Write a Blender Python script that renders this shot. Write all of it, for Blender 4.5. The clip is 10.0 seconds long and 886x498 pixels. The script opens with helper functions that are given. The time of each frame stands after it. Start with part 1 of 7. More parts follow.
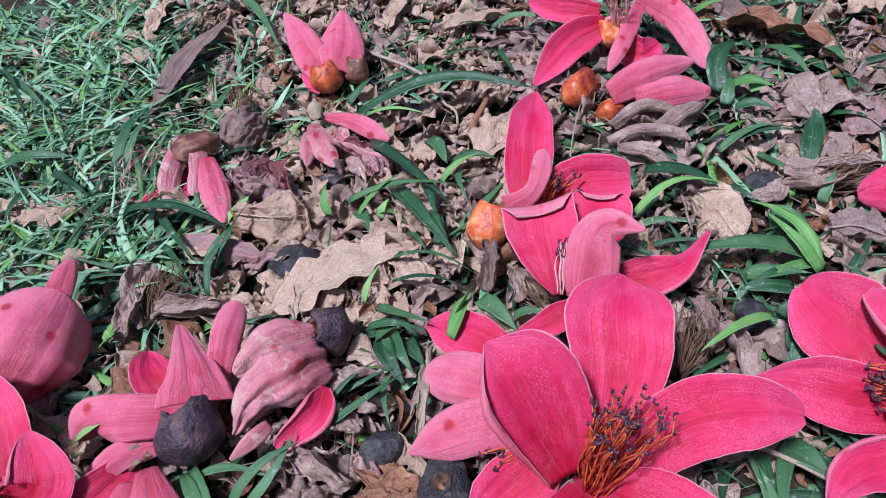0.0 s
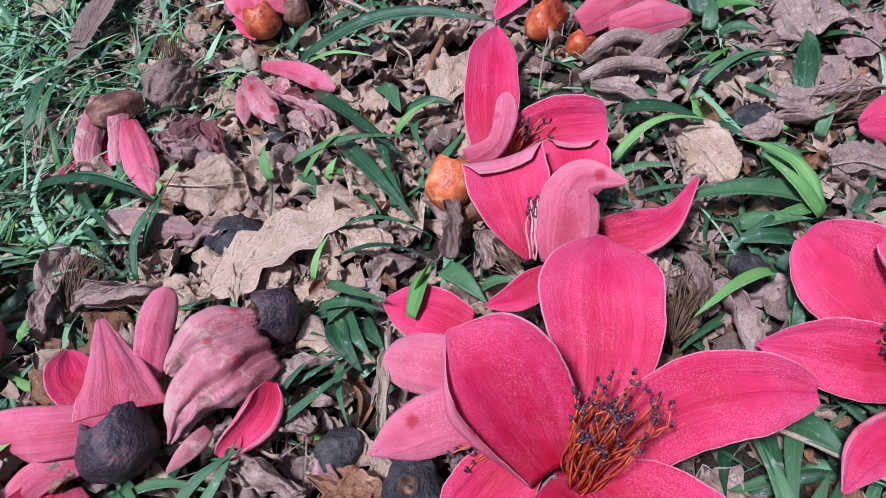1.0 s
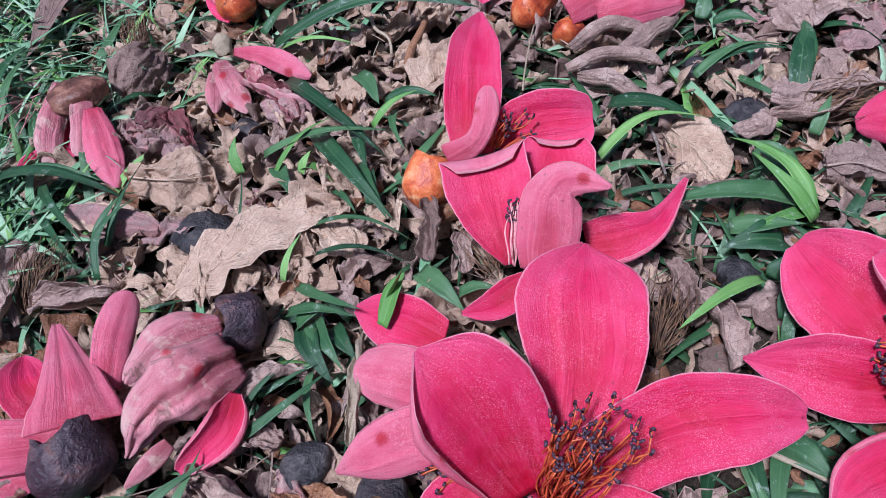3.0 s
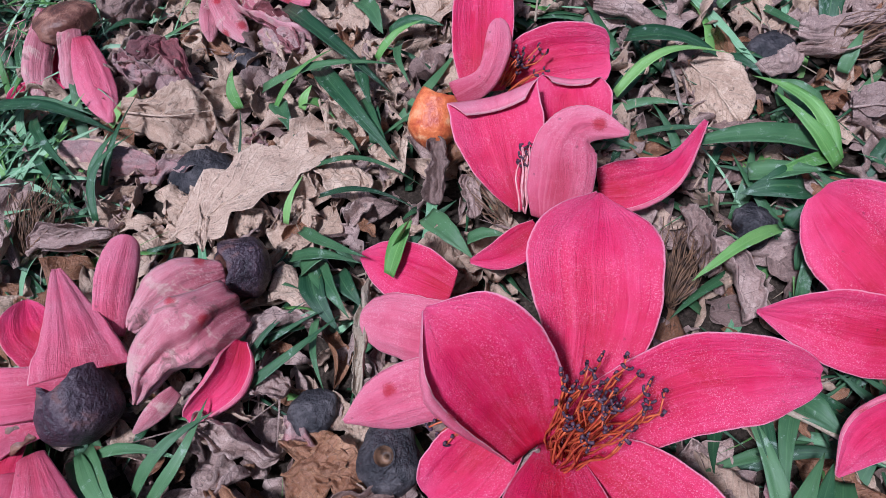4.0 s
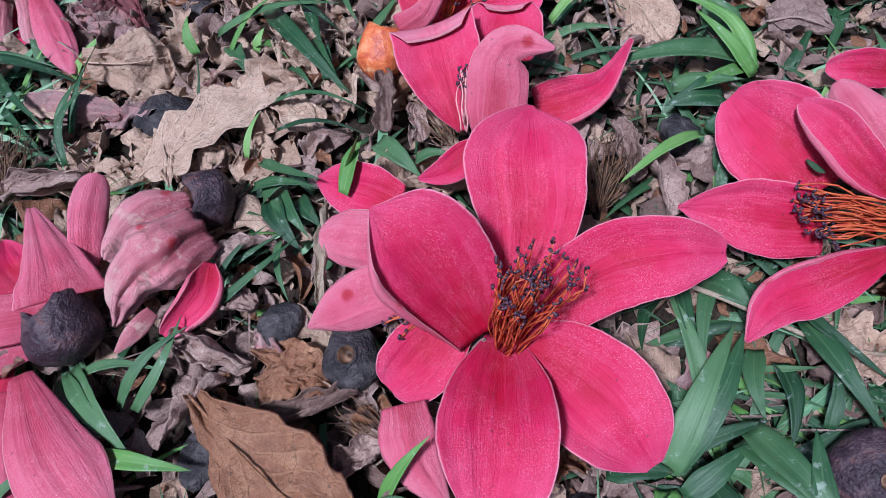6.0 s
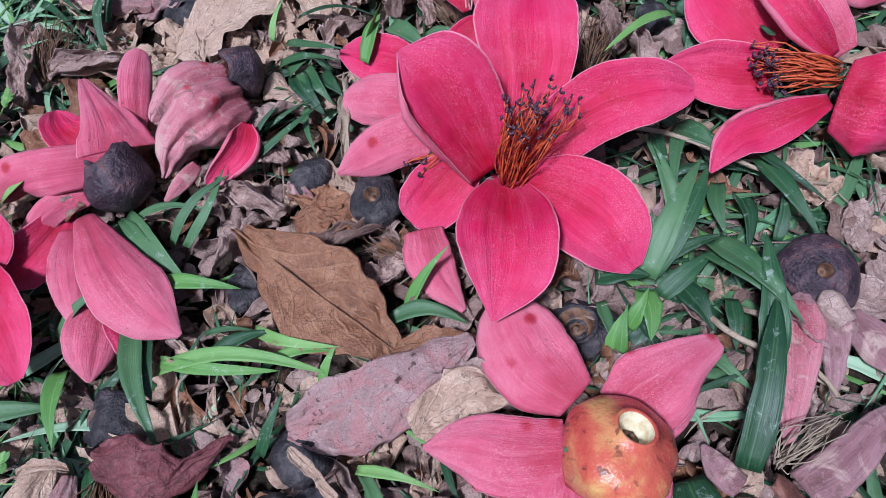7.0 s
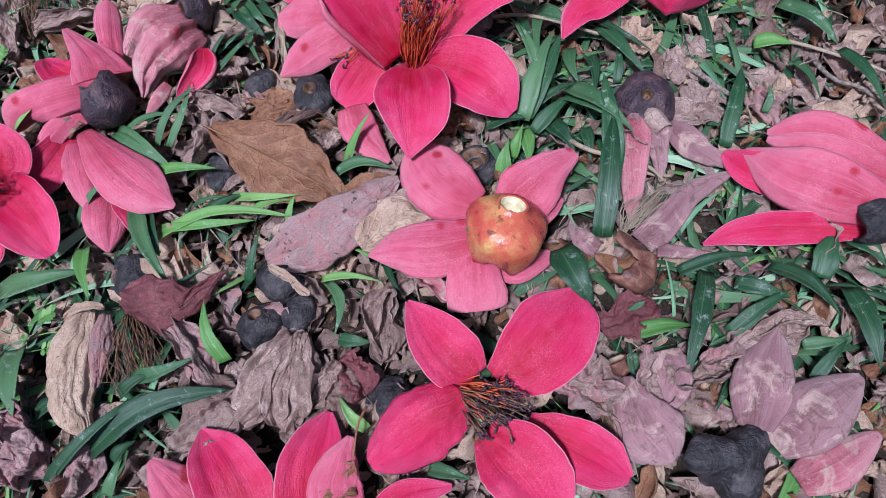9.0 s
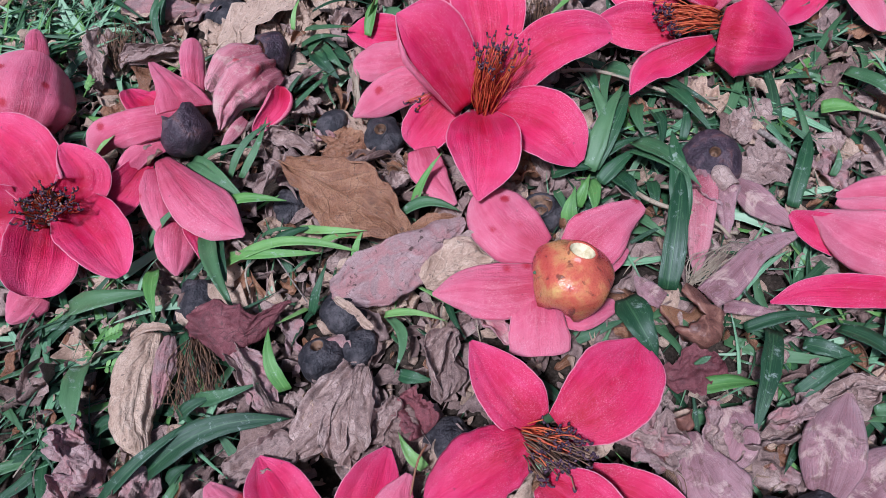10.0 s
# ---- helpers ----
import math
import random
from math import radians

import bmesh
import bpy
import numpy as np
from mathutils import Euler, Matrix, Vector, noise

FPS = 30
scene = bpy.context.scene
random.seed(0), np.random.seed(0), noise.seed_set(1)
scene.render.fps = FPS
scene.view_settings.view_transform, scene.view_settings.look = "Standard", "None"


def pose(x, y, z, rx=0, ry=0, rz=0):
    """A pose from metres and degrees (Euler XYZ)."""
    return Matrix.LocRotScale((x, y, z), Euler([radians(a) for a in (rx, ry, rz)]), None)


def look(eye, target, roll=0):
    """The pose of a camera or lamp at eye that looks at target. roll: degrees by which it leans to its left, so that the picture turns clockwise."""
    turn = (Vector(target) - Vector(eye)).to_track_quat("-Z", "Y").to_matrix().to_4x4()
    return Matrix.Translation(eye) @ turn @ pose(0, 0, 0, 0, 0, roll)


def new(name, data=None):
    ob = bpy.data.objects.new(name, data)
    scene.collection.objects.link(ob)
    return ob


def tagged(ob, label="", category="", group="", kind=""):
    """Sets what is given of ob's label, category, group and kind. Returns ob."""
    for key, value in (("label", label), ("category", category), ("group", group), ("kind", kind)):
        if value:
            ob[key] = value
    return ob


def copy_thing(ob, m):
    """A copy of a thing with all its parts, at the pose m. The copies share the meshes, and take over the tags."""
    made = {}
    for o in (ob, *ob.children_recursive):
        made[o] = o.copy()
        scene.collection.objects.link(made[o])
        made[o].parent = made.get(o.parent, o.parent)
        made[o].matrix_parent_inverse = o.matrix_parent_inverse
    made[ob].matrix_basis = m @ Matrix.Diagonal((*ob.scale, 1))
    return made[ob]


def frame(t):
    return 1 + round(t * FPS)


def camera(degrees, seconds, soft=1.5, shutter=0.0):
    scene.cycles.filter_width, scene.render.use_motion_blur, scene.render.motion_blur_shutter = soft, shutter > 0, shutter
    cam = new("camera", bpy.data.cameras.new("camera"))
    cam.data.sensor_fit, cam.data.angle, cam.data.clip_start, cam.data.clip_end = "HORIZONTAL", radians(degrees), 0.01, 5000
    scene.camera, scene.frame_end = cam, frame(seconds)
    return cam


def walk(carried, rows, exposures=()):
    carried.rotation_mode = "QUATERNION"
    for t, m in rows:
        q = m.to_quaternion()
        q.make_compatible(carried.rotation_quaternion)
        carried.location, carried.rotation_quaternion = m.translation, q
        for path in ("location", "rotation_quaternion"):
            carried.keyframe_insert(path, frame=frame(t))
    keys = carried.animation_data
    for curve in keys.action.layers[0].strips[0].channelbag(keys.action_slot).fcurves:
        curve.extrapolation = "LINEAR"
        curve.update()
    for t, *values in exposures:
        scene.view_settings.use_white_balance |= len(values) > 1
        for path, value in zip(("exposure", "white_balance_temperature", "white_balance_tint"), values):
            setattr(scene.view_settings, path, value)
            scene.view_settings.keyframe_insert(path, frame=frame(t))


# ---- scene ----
cam = camera(66.0, 10.0, soft=0.45)
PATH = [
    (0, pose(-0.00830, -0.03111, 0.27640, 43.641, 6.550, -7.919)),
    (0.5, pose(0.00140, -0.00611, 0.25869, 41.426, 8.686, -10.481)),
    (1, pose(0.00339, 0.00354, 0.25134, 38.374, 7.263, -11.674)),
    (1.5, pose(0.00923, 0.01103, 0.25390, 36.918, 7.000, -12.440)),
    (2, pose(0.01520, 0.02424, 0.25123, 37.681, 7.629, -12.905)),
    (2.5, pose(0.01315, 0.01600, 0.24781, 37.696, 6.840, -11.529)),
    (2.7, pose(0.01358, 0.01663, 0.24586, 37.188, 6.602, -11.824)),
    (3.8, pose(0.01174, 0.03227, 0.24667, 31.461, 6.112, -11.399)),
    (4, pose(0.01310, 0.03393, 0.24562, 29.613, 6.335, -11.420)),
    (4.5, pose(0.01548, 0.03774, 0.25042, 29.980, 6.767, -12.066)),
    (5, pose(0.02169, 0.02607, 0.25256, 30.558, 6.397, -13.162)),
    (5.2, pose(0.02611, 0.02587, 0.25285, 29.210, 6.863, -13.570)),
    (6.3, pose(0.01185, -0.01539, 0.25379, 25.987, 5.925, -15.515)),
    (6.5, pose(0.00403, -0.02839, 0.25594, 25.277, 5.395, -16.020)),
    (7, pose(-0.01481, -0.06182, 0.26853, 25.052, 4.451, -16.451)),
    (7.5, pose(-0.01096, -0.08444, 0.27957, 23.661, 5.521, -18.827)),
    (8, pose(-0.01765, -0.10885, 0.28360, 23.599, 5.102, -19.349)),
    (8.5, pose(-0.03885, -0.13727, 0.30822, 23.558, 4.501, -20.212)),
    (9, pose(-0.02753, -0.16401, 0.32031, 23.623, 4.746, -24.293)),
    (9.5, pose(-0.03720, -0.16748, 0.32059, 26.374, 4.652, -22.664)),
    (10, pose(-0.05011, -0.16293, 0.32190, 28.556, 4.986, -20.383)),
]
walk(cam, PATH, [(0, 0.02, 5250, 14), (2.7, 0.0, 5250, 14), (5, -0.15, 5200, 14), (10, -0.15, 5250, 14)])

# ---------- light ----------
world = bpy.data.worlds.new("sky")
scene.world = world
world.use_nodes = True
wn = world.node_tree.nodes
sky = wn.new("ShaderNodeTexSky")
sky.sky_type = "NISHITA"
sky.sun_disc = False
sky.sun_elevation, sky.sun_rotation = radians(67), radians(231)
sky.air_density, sky.dust_density, sky.ozone_density = 1.0, 4.0, 1.0
wn["Background"].inputs["Strength"].default_value = 0.054
world.node_tree.links.new(sky.outputs["Color"], wn["Background"].inputs["Color"])
sun = new("sun", bpy.data.lights.new("sun", "SUN"))
sun.data.energy, sun.data.angle, sun.data.color = 4.7, radians(8), (1.0, 0.97, 0.94)
# a bright veiled sky, brightest high up on one side
sun.matrix_world = look((-0.42, -0.34, 1.3), (0, 0, 0))


# ---------- materials ----------
class Mat:
    """A node material built from a short chain of procedural textures."""

    def __init__(self, name, rough=0.6, bump=0.3, sheen=0.0, spec=0.4):
        self.m = bpy.data.materials.new(name)
        self.m.use_nodes = True
        self.nt = self.m.node_tree
        self.b = self.nt.nodes["Principled BSDF"]
        self.b.inputs["Roughness"].default_value = rough
        self.b.inputs["Sheen Weight"].default_value = sheen
        self.b.inputs["Sheen Roughness"].default_value = 0.4
        self.b.inputs["Specular IOR Level"].default_value = spec
        self.coord = self.nt.nodes.new("ShaderNodeTexCoord")
        self.info = self.nt.nodes.new("ShaderNodeObjectInfo")
        self.bump_strength = bump
        self.heights = []

    def link(self, a, b):
        self.nt.links.new(a, b)

    def math(self, op, a, b=0.0):
        n = self.nt.nodes.new("ShaderNodeMath")
        n.operation = op
        for i, v in enumerate((a, b)):
            if isinstance(v, (int, float)):
                n.inputs[i].default_value = v
            else:
                self.link(v, n.inputs[i])
        return n.outputs[0]

    def place(self, source="Object", scale=(1, 1, 1), shift=True):
        """Texture coordinates, stretched, and moved by the object's own random number."""
        m = self.nt.nodes.new("ShaderNodeMapping")
        m.inputs["Scale"].default_value = scale
        self.link(self.coord.outputs[source], m.inputs["Vector"])
        if shift:
            c = self.nt.nodes.new("ShaderNodeCombineXYZ")
            for i, k in enumerate((37.0, 53.0, 71.0)):
                self.link(self.math("MULTIPLY", self.info.outputs["Random"], k), c.inputs[i])
            self.link(c.outputs[0], m.inputs["Location"])
        return m.outputs[0]

    def noise(self, scale, detail=4, source="Object", stretch=(1, 1, 1), rough=0.55, distort=0.0):
        n = self.nt.nodes.new("ShaderNodeTexNoise")
        n.inputs["Scale"].default_value = scale
        n.inputs["Detail"].default_value = detail
        n.inputs["Roughness"].default_value = rough
        n.inputs["Distortion"].default_value = distort
        self.link(self.place(source, stretch), n.inputs["Vector"])
        return n.outputs["Fac"]

    def ramp(self, fac, *stops):
        r = self.nt.nodes.new("ShaderNodeValToRGB")
        e = r.color_ramp.elements
        while len(e) < len(stops):
            e.new(0.5)
        for el, (p, c) in zip(e, stops):
            el.position = p
            el.color = (*c, 1) if len(c) == 3 else c
        self.link(fac, r.inputs["Fac"])
        return r.outputs["Color"]

    def mask(self, fac, lo, hi):
        r = self.nt.nodes.new("ShaderNodeMapRange")
        r.interpolation_type = "SMOOTHSTEP"
        r.inputs["From Min"].default_value = lo
        r.inputs["From Max"].default_value = hi
        self.link(fac, r.inputs["Value"])
        return r.outputs[0]

    def mix(self, a, b, fac, mode="MIX"):
        n = self.nt.nodes.new("ShaderNodeMix")
        n.data_type = "RGBA"
        n.blend_type = mode
        for v, i in ((fac, 0), (a, 6), (b, 7)):
            if isinstance(v, tuple):
                n.inputs[i].default_value = (*v, 1)
            elif isinstance(v, (int, float)):
                n.inputs[i].default_value = v
            else:
                self.link(v, n.inputs[i])
        return n.outputs[2]

    def cells(self, scale, size, share):
        """Scattered round spots: 1 inside a spot; only cells whose random number passes share carry one."""
        n = self.nt.nodes.new("ShaderNodeTexVoronoi")
        n.inputs["Scale"].default_value = scale
        warp = self.nt.nodes.new("ShaderNodeVectorMath")
        warp.operation = "MULTIPLY_ADD"
        rough = self.nt.nodes.new("ShaderNodeTexNoise")
        rough.inputs["Scale"].default_value = scale * 5
        self.link(rough.outputs["Color"], warp.inputs[0])
        warp.inputs[1].default_value = (0.55 / scale,) * 3
        self.link(self.place(), warp.inputs[2])
        self.link(warp.outputs[0], n.inputs["Vector"])
        tone = self.nt.nodes.new("ShaderNodeSeparateColor")
        self.link(n.outputs["Color"], tone.inputs[0])
        inside = self.mask(n.outputs["Distance"], size, size * 0.75)
        return self.math("MULTIPLY", inside, self.math("GREATER_THAN", tone.outputs[0], share))

    def uv(self):
        s = self.nt.nodes.new("ShaderNodeSeparateXYZ")
        self.link(self.coord.outputs["UV"], s.inputs[0])
        return s.outputs[0], s.outputs[1]

    def relief(self, h, dist):
        self.heights.append((h, dist))

    def done(self, colour, rough=None):
        self.link(colour, self.b.inputs["Base Color"])
        if rough is not None:
            self.link(rough, self.b.inputs["Roughness"])
        last = None
        for h, dist in self.heights:
            n = self.nt.nodes.new("ShaderNodeBump")
            n.inputs["Strength"].default_value = self.bump_strength
            n.inputs["Distance"].default_value = dist
            self.link(h, n.inputs["Height"])
            if last:
                self.link(last, n.inputs["Normal"])
            last = n.outputs[0]
        if last:
            self.link(last, self.b.inputs["Normal"])
        return self.m


def petal_material(name, deep, main, pale, rim, spots=0.0, rough=0.42, sheen=0.08, brown=0.0, cream=0.0):
    """Fleshy petal: fine ribs along its length, deeper towards the base, felted with tiny pale hairs, a thin pale rim."""
    k = Mat(name, rough, 0.7, sheen, 0.35)
    u, v = k.uv()
    veins = k.noise(1.0, 5, "UV", (1.6, 15, 1), 0.6, 1.2)
    fine = k.noise(1.0, 4, "UV", (9, 95, 1), 0.65, 1.2)
    blotch = k.noise(110, 4)
    grain = k.noise(2300, 3, rough=0.7)
    felt = k.noise(850, 5, rough=0.75)
    side = k.math("ABSOLUTE", k.math("SUBTRACT", v, 0.5))
    tone = k.math("ADD", k.math("MULTIPLY", u, 0.62), k.math("MULTIPLY", side, 0.55))
    tone = k.math("ADD", tone, k.math("MULTIPLY", k.math("SUBTRACT", blotch, 0.5), 0.55))
    col = k.ramp(tone, (0.08, deep), (0.40, main), (0.92, pale))
    col = k.mix(col, pale, k.math("MULTIPLY", k.mask(veins, 0.48, 0.70), 0.30))
    col = k.mix(col, deep, k.math("MULTIPLY", k.mask(veins, 0.48, 0.30), 0.22))
    col = k.mix(col, pale, k.math("MULTIPLY", k.mask(fine, 0.52, 0.72), 0.22))
    col = k.mix(col, deep, k.math("MULTIPLY", k.mask(fine, 0.46, 0.30), 0.10))
    dusty = k.noise(60, 4, rough=0.6)
    col = k.mix(col, pale, k.math("MULTIPLY", k.math("MULTIPLY", k.mask(felt, 0.5, 0.66), k.mask(dusty, 0.40, 0.64)), 0.55))
    col = k.mix(col, rim, k.math("MULTIPLY", k.math("MULTIPLY", k.mask(grain, 0.54, 0.66), k.mask(k.math("ADD", dusty, k.math("MULTIPLY", side, 0.3)), 0.42, 0.68)), 0.5))
    col = k.mix(col, deep, k.math("MULTIPLY", k.mask(grain, 0.44, 0.32), 0.30))
    if cream:
        c = k.mask(k.noise(75, 5, rough=0.65, distort=0.8), 0.52, 0.64)
        col = k.mix(col, (0.66, 0.47, 0.39), k.math("MULTIPLY", c, cream))
    edge = k.math("MAXIMUM", side, k.math("SUBTRACT", u, 0.488))
    wobble = k.math("MULTIPLY", k.math("SUBTRACT", felt, 0.5), 0.03)
    col = k.mix(col, deep, k.math("MULTIPLY", k.mask(k.math("ADD", edge, wobble), 0.45, 0.482), 0.22))
    col = k.mix(col, rim, k.math("MULTIPLY", k.mask(k.math("ADD", edge, wobble), 0.484, 0.497), 0.6))
    if spots:
        s = k.cells(85, 0.26, 1 - 0.24 * spots)
        col = k.mix(col, (0.40, 0.006, 0.022), k.math("MULTIPLY", s, 0.85))
    if brown:
        s = k.mask(k.noise(110, 6, "Object", (1, 1, 1), 0.72, 0.9), 0.60 - 0.12 * brown, 0.72 - 0.12 * brown)
        col = k.mix(col, (0.15, 0.075, 0.06), k.math("MULTIPLY", s, 0.7))
        streak = k.noise(1.0, 5, "UV", (3, 26, 1), 0.65, 1.0)
        col = k.mix(col, (0.13, 0.05, 0.05), k.math("MULTIPLY", k.mask(streak, 0.52, 0.66), 0.55 * brown))
    col = k.mix(col, (0.10, 0.02, 0.03), k.math("MULTIPLY", k.cells(240, 0.13, 0.86), 0.7))
    k.b.inputs["Subsurface Weight"].default_value = 0.06
    k.b.inputs["Subsurface Radius"].default_value = (1.0, 0.25, 0.25)
    k.b.inputs["Subsurface Scale"].default_value = 0.002
    k.relief(veins, 0.0007)
    k.relief(fine, 0.0003)
    k.relief(blotch, 0.0008)
    k.relief(felt, 0.0006)
    k.relief(grain, 0.0002)
    return k.done(col, k.math("ADD", k.math("MULTIPLY", felt, 0.35), rough - 0.17))


def dry_material(name, dark, mid, light, grey=(0.35, 0.3, 0.28), rough=0.62, vein=1.0, hue=0.35, tint=None):
    """Dead leaf or shrivelled petal: side veins, stains, every piece a little different."""
    k = Mat(name, rough, 0.8, 0.0, 0.45)
    u, v = k.uv()
    big = k.noise(70, 5, rough=0.65, distort=0.5)
    fine = k.noise(760, 4, rough=0.65)
    grit = k.noise(1700, 3, rough=0.7)
    lines = k.noise(1.0, 5, "UV", (5.0, 9, 1), 0.7, 0.4)
    col = k.ramp(k.math("ADD", k.math("MULTIPLY", big, 0.7), k.math("MULTIPLY", fine, 0.3)), (0.3, dark), (0.5, mid), (0.72, light))
    col = k.mix(col, dark, k.math("MULTIPLY", k.mask(lines, 0.52, 0.68), 0.30))
    pale = k.mask(k.noise(240, 5, rough=0.7, distort=1.5), 0.55, 0.66)
    col = k.mix(col, light, k.math("MULTIPLY", pale, 0.5))
    geo = k.nt.nodes.new("ShaderNodeNewGeometry")
    each = k.math("FRACT", k.math("ADD", geo.outputs["Random Per Island"], k.info.outputs["Random"]))
    col = k.mix(col, grey, k.math("MULTIPLY", k.math("FRACT", k.math("MULTIPLY", each, 7.0)), hue))
    col = k.mix(col, dark, k.math("MULTIPLY", k.mask(each, 0.4, 1.0), 0.38))
    if tint:
        col = k.mix(col, tint, k.math("MULTIPLY", k.mask(k.noise(85, 5, rough=0.65, distort=0.7), 0.46, 0.62), 0.75))
        col = k.mix(col, (0.05, 0.02, 0.015), k.math("MULTIPLY", k.mask(k.noise(170, 5, rough=0.6), 0.62, 0.68), 0.9))
    speck = k.mask(k.noise(330, 3), 0.64, 0.7)
    col = k.mix(col, (0.05, 0.035, 0.03), k.math("MULTIPLY", speck, 0.6))
    col = k.mix(col, dark, k.math("MULTIPLY", k.mask(grit, 0.48, 0.34), 0.45))
    col = k.mix(col, light, k.math("MULTIPLY", k.mask(grit, 0.56, 0.70), 0.30))
    d = k.math("ABSOLUTE", k.math("SUBTRACT", v, 0.5))
    rib = k.mask(d, 0.025, 0.0)
    w = k.nt.nodes.new("ShaderNodeTexWave")
    w.inputs["Scale"].default_value = 2.6
    w.inputs["Distortion"].default_value = 1.4
    w.inputs["Detail"].default_value = 2
    c = k.nt.nodes.new("ShaderNodeCombineXYZ")
    k.link(k.math("SUBTRACT", u, k.math("MULTIPLY", d, 0.7)), c.inputs[0])
    k.link(c.outputs[0], w.inputs["Vector"])
    side = k.mask(w.outputs["Fac"], 0.88, 0.99)
    ragged = k.mask(k.math("ADD", d, k.math("MULTIPLY", k.math("SUBTRACT", fine, 0.5), 0.05)), 0.455, 0.5)
    col = k.mix(col, light, k.math("MULTIPLY", ragged, 0.2))
    crack = k.nt.nodes.new("ShaderNodeTexVoronoi")
    crack.feature = "DISTANCE_TO_EDGE"
    crack.inputs["Scale"].default_value = 140
    k.link(k.place(), crack.inputs["Vector"])
    split = k.mask(crack.outputs["Distance"], 0.035, 0.0)
    col = k.mix(col, dark, k.math("MULTIPLY", k.math("MULTIPLY", split, k.mask(big, 0.45, 0.6)), 0.7))
    net = k.math("MULTIPLY", k.math("MAXIMUM", rib, k.math("MULTIPLY", side, 0.6)), vein)
    col = k.mix(col, light, k.math("MULTIPLY", net, 0.3))
    k.relief(net, 0.0006)
    k.relief(lines, 0.0004)
    k.relief(big, 0.002)
    k.relief(fine, 0.0012)
    k.relief(grit, 0.0003)
    return k.done(col)


def rind_material(name, dark, mid, light, rough=0.55, scale=90, bump=0.5, patch=None, streak=0.0):
    """Leathery calyx: mottled skin with pits and dark bruises."""
    k = Mat(name, rough, bump, 0.0, 0.4)
    big = k.noise(scale, 5, rough=0.6, distort=0.4)
    pit = k.noise(900, 3)
    col = k.ramp(big, (0.33, dark), (0.5, mid), (0.68, light))
    col = k.mix(col, dark, k.math("MULTIPLY", k.mask(pit, 0.55, 0.72), 0.45))
    if patch:
        col = k.mix(col, patch, k.mask(k.noise(120, 4, distort=0.8), 0.56, 0.68))
    if streak:
        col = k.mix(col, (0.07, 0.02, 0.018), k.math("MULTIPLY", k.mask(k.noise(150, 4, "Object", (1, 1, 0.22), 0.6, 0.5), 0.57, 0.66), streak))
    wart = k.noise(480, 3, rough=0.6)
    k.relief(big, 0.002)
    k.relief(wart, 0.0018)
    k.relief(pit, 0.0008)
    return k.done(col, k.math("ADD", k.math("MULTIPLY", pit, 0.35), rough - 0.18))


def grass_material(name, dark, mid, light):
    """Grass blade: parallel veins, dusty spots, a pale midrib."""
    k = Mat(name, 0.42, 0.5, 0.0, 0.5)
    u, v = k.uv()
    veins = k.noise(1.0, 4, "UV", (1.2, 30, 1), 0.6)
    patch = k.noise(55, 4)
    geo = k.nt.nodes.new("ShaderNodeNewGeometry")
    each = k.math("FRACT", k.math("ADD", geo.outputs["Random Per Island"], k.info.outputs["Random"]))
    col = k.ramp(k.math("ADD", k.math("MULTIPLY", each, 0.55), k.math("MULTIPLY", patch, 0.45)), (0.12, dark), (0.5, mid), (0.88, light))
    col = k.mix(col, light, k.math("MULTIPLY", k.mask(veins, 0.5, 0.75), 0.35))
    rib = k.mask(k.math("ABSOLUTE", k.math("SUBTRACT", v, 0.5)), 0.05, 0.0)
    col = k.mix(col, light, k.math("MULTIPLY", rib, 0.4))
    dust = k.mask(k.noise(170, 6, rough=0.75, distort=0.5), 0.57, 0.68)
    col = k.mix(col, (0.46, 0.52, 0.47), k.math("MULTIPLY", dust, 0.45))
    worn = k.mask(k.noise(1.0, 5, "UV", (5, 14, 1), 0.7, 0.8), 0.55, 0.66)
    col = k.mix(col, light, k.math("MULTIPLY", worn, 0.35))
    burn = k.mask(k.noise(120, 4, distort=1.0), 0.68, 0.74)
    col = k.mix(col, (0.2, 0.16, 0.06), k.math("MULTIPLY", burn, 0.6))
    k.relief(veins, 0.0005)
    k.b.inputs["Transmission Weight"].default_value = 0.0
    return k.done(col, k.math("ADD", k.math("MULTIPLY", patch, 0.3), 0.3))


def plain_material(name, dark, light, rough=0.6, scale=300, bump=0.4):
    k = Mat(name, rough, bump, 0.0, 0.4)
    n = k.noise(scale, 4)
    k.relief(n, 0.0005)
    return k.done(k.ramp(n, (0.35, dark), (0.65, light)))


RED = petal_material("petal_inside", (0.45, 0.002, 0.030), (0.615, 0.010, 0.088), (0.765, 0.088, 0.222), (0.80, 0.40, 0.49), sheen=0.0, rough=0.42)
PINK = petal_material("petal_outside", (0.47, 0.042, 0.090), (0.63, 0.105, 0.185), (0.76, 0.255, 0.335), (0.78, 0.46, 0.48), spots=1.3, sheen=0.0, rough=0.48)
ROSE = petal_material("petal_bruised", (0.30, 0.05, 0.075), (0.56, 0.175, 0.215), (0.72, 0.40, 0.41), (0.62, 0.44, 0.40), spots=0.8, rough=0.5, brown=0.4, cream=0.6)
MAUVE = petal_material("petal_faded", (0.20, 0.085, 0.095), (0.36, 0.18, 0.195), (0.53, 0.335, 0.335), (0.38, 0.25, 0.25), spots=0.2, rough=0.55, brown=0.6, cream=0.65)
PARCH = dry_material("petal_parched", (0.17, 0.092, 0.088), (0.37, 0.225, 0.21), (0.62, 0.45, 0.41), (0.38, 0.26, 0.255), vein=0.1, tint=(0.44, 0.19, 0.185))
HUSK = dry_material("petal_dried", (0.10, 0.058, 0.050), (0.36, 0.23, 0.19), (0.72, 0.54, 0.46), (0.38, 0.265, 0.245), vein=0.2)
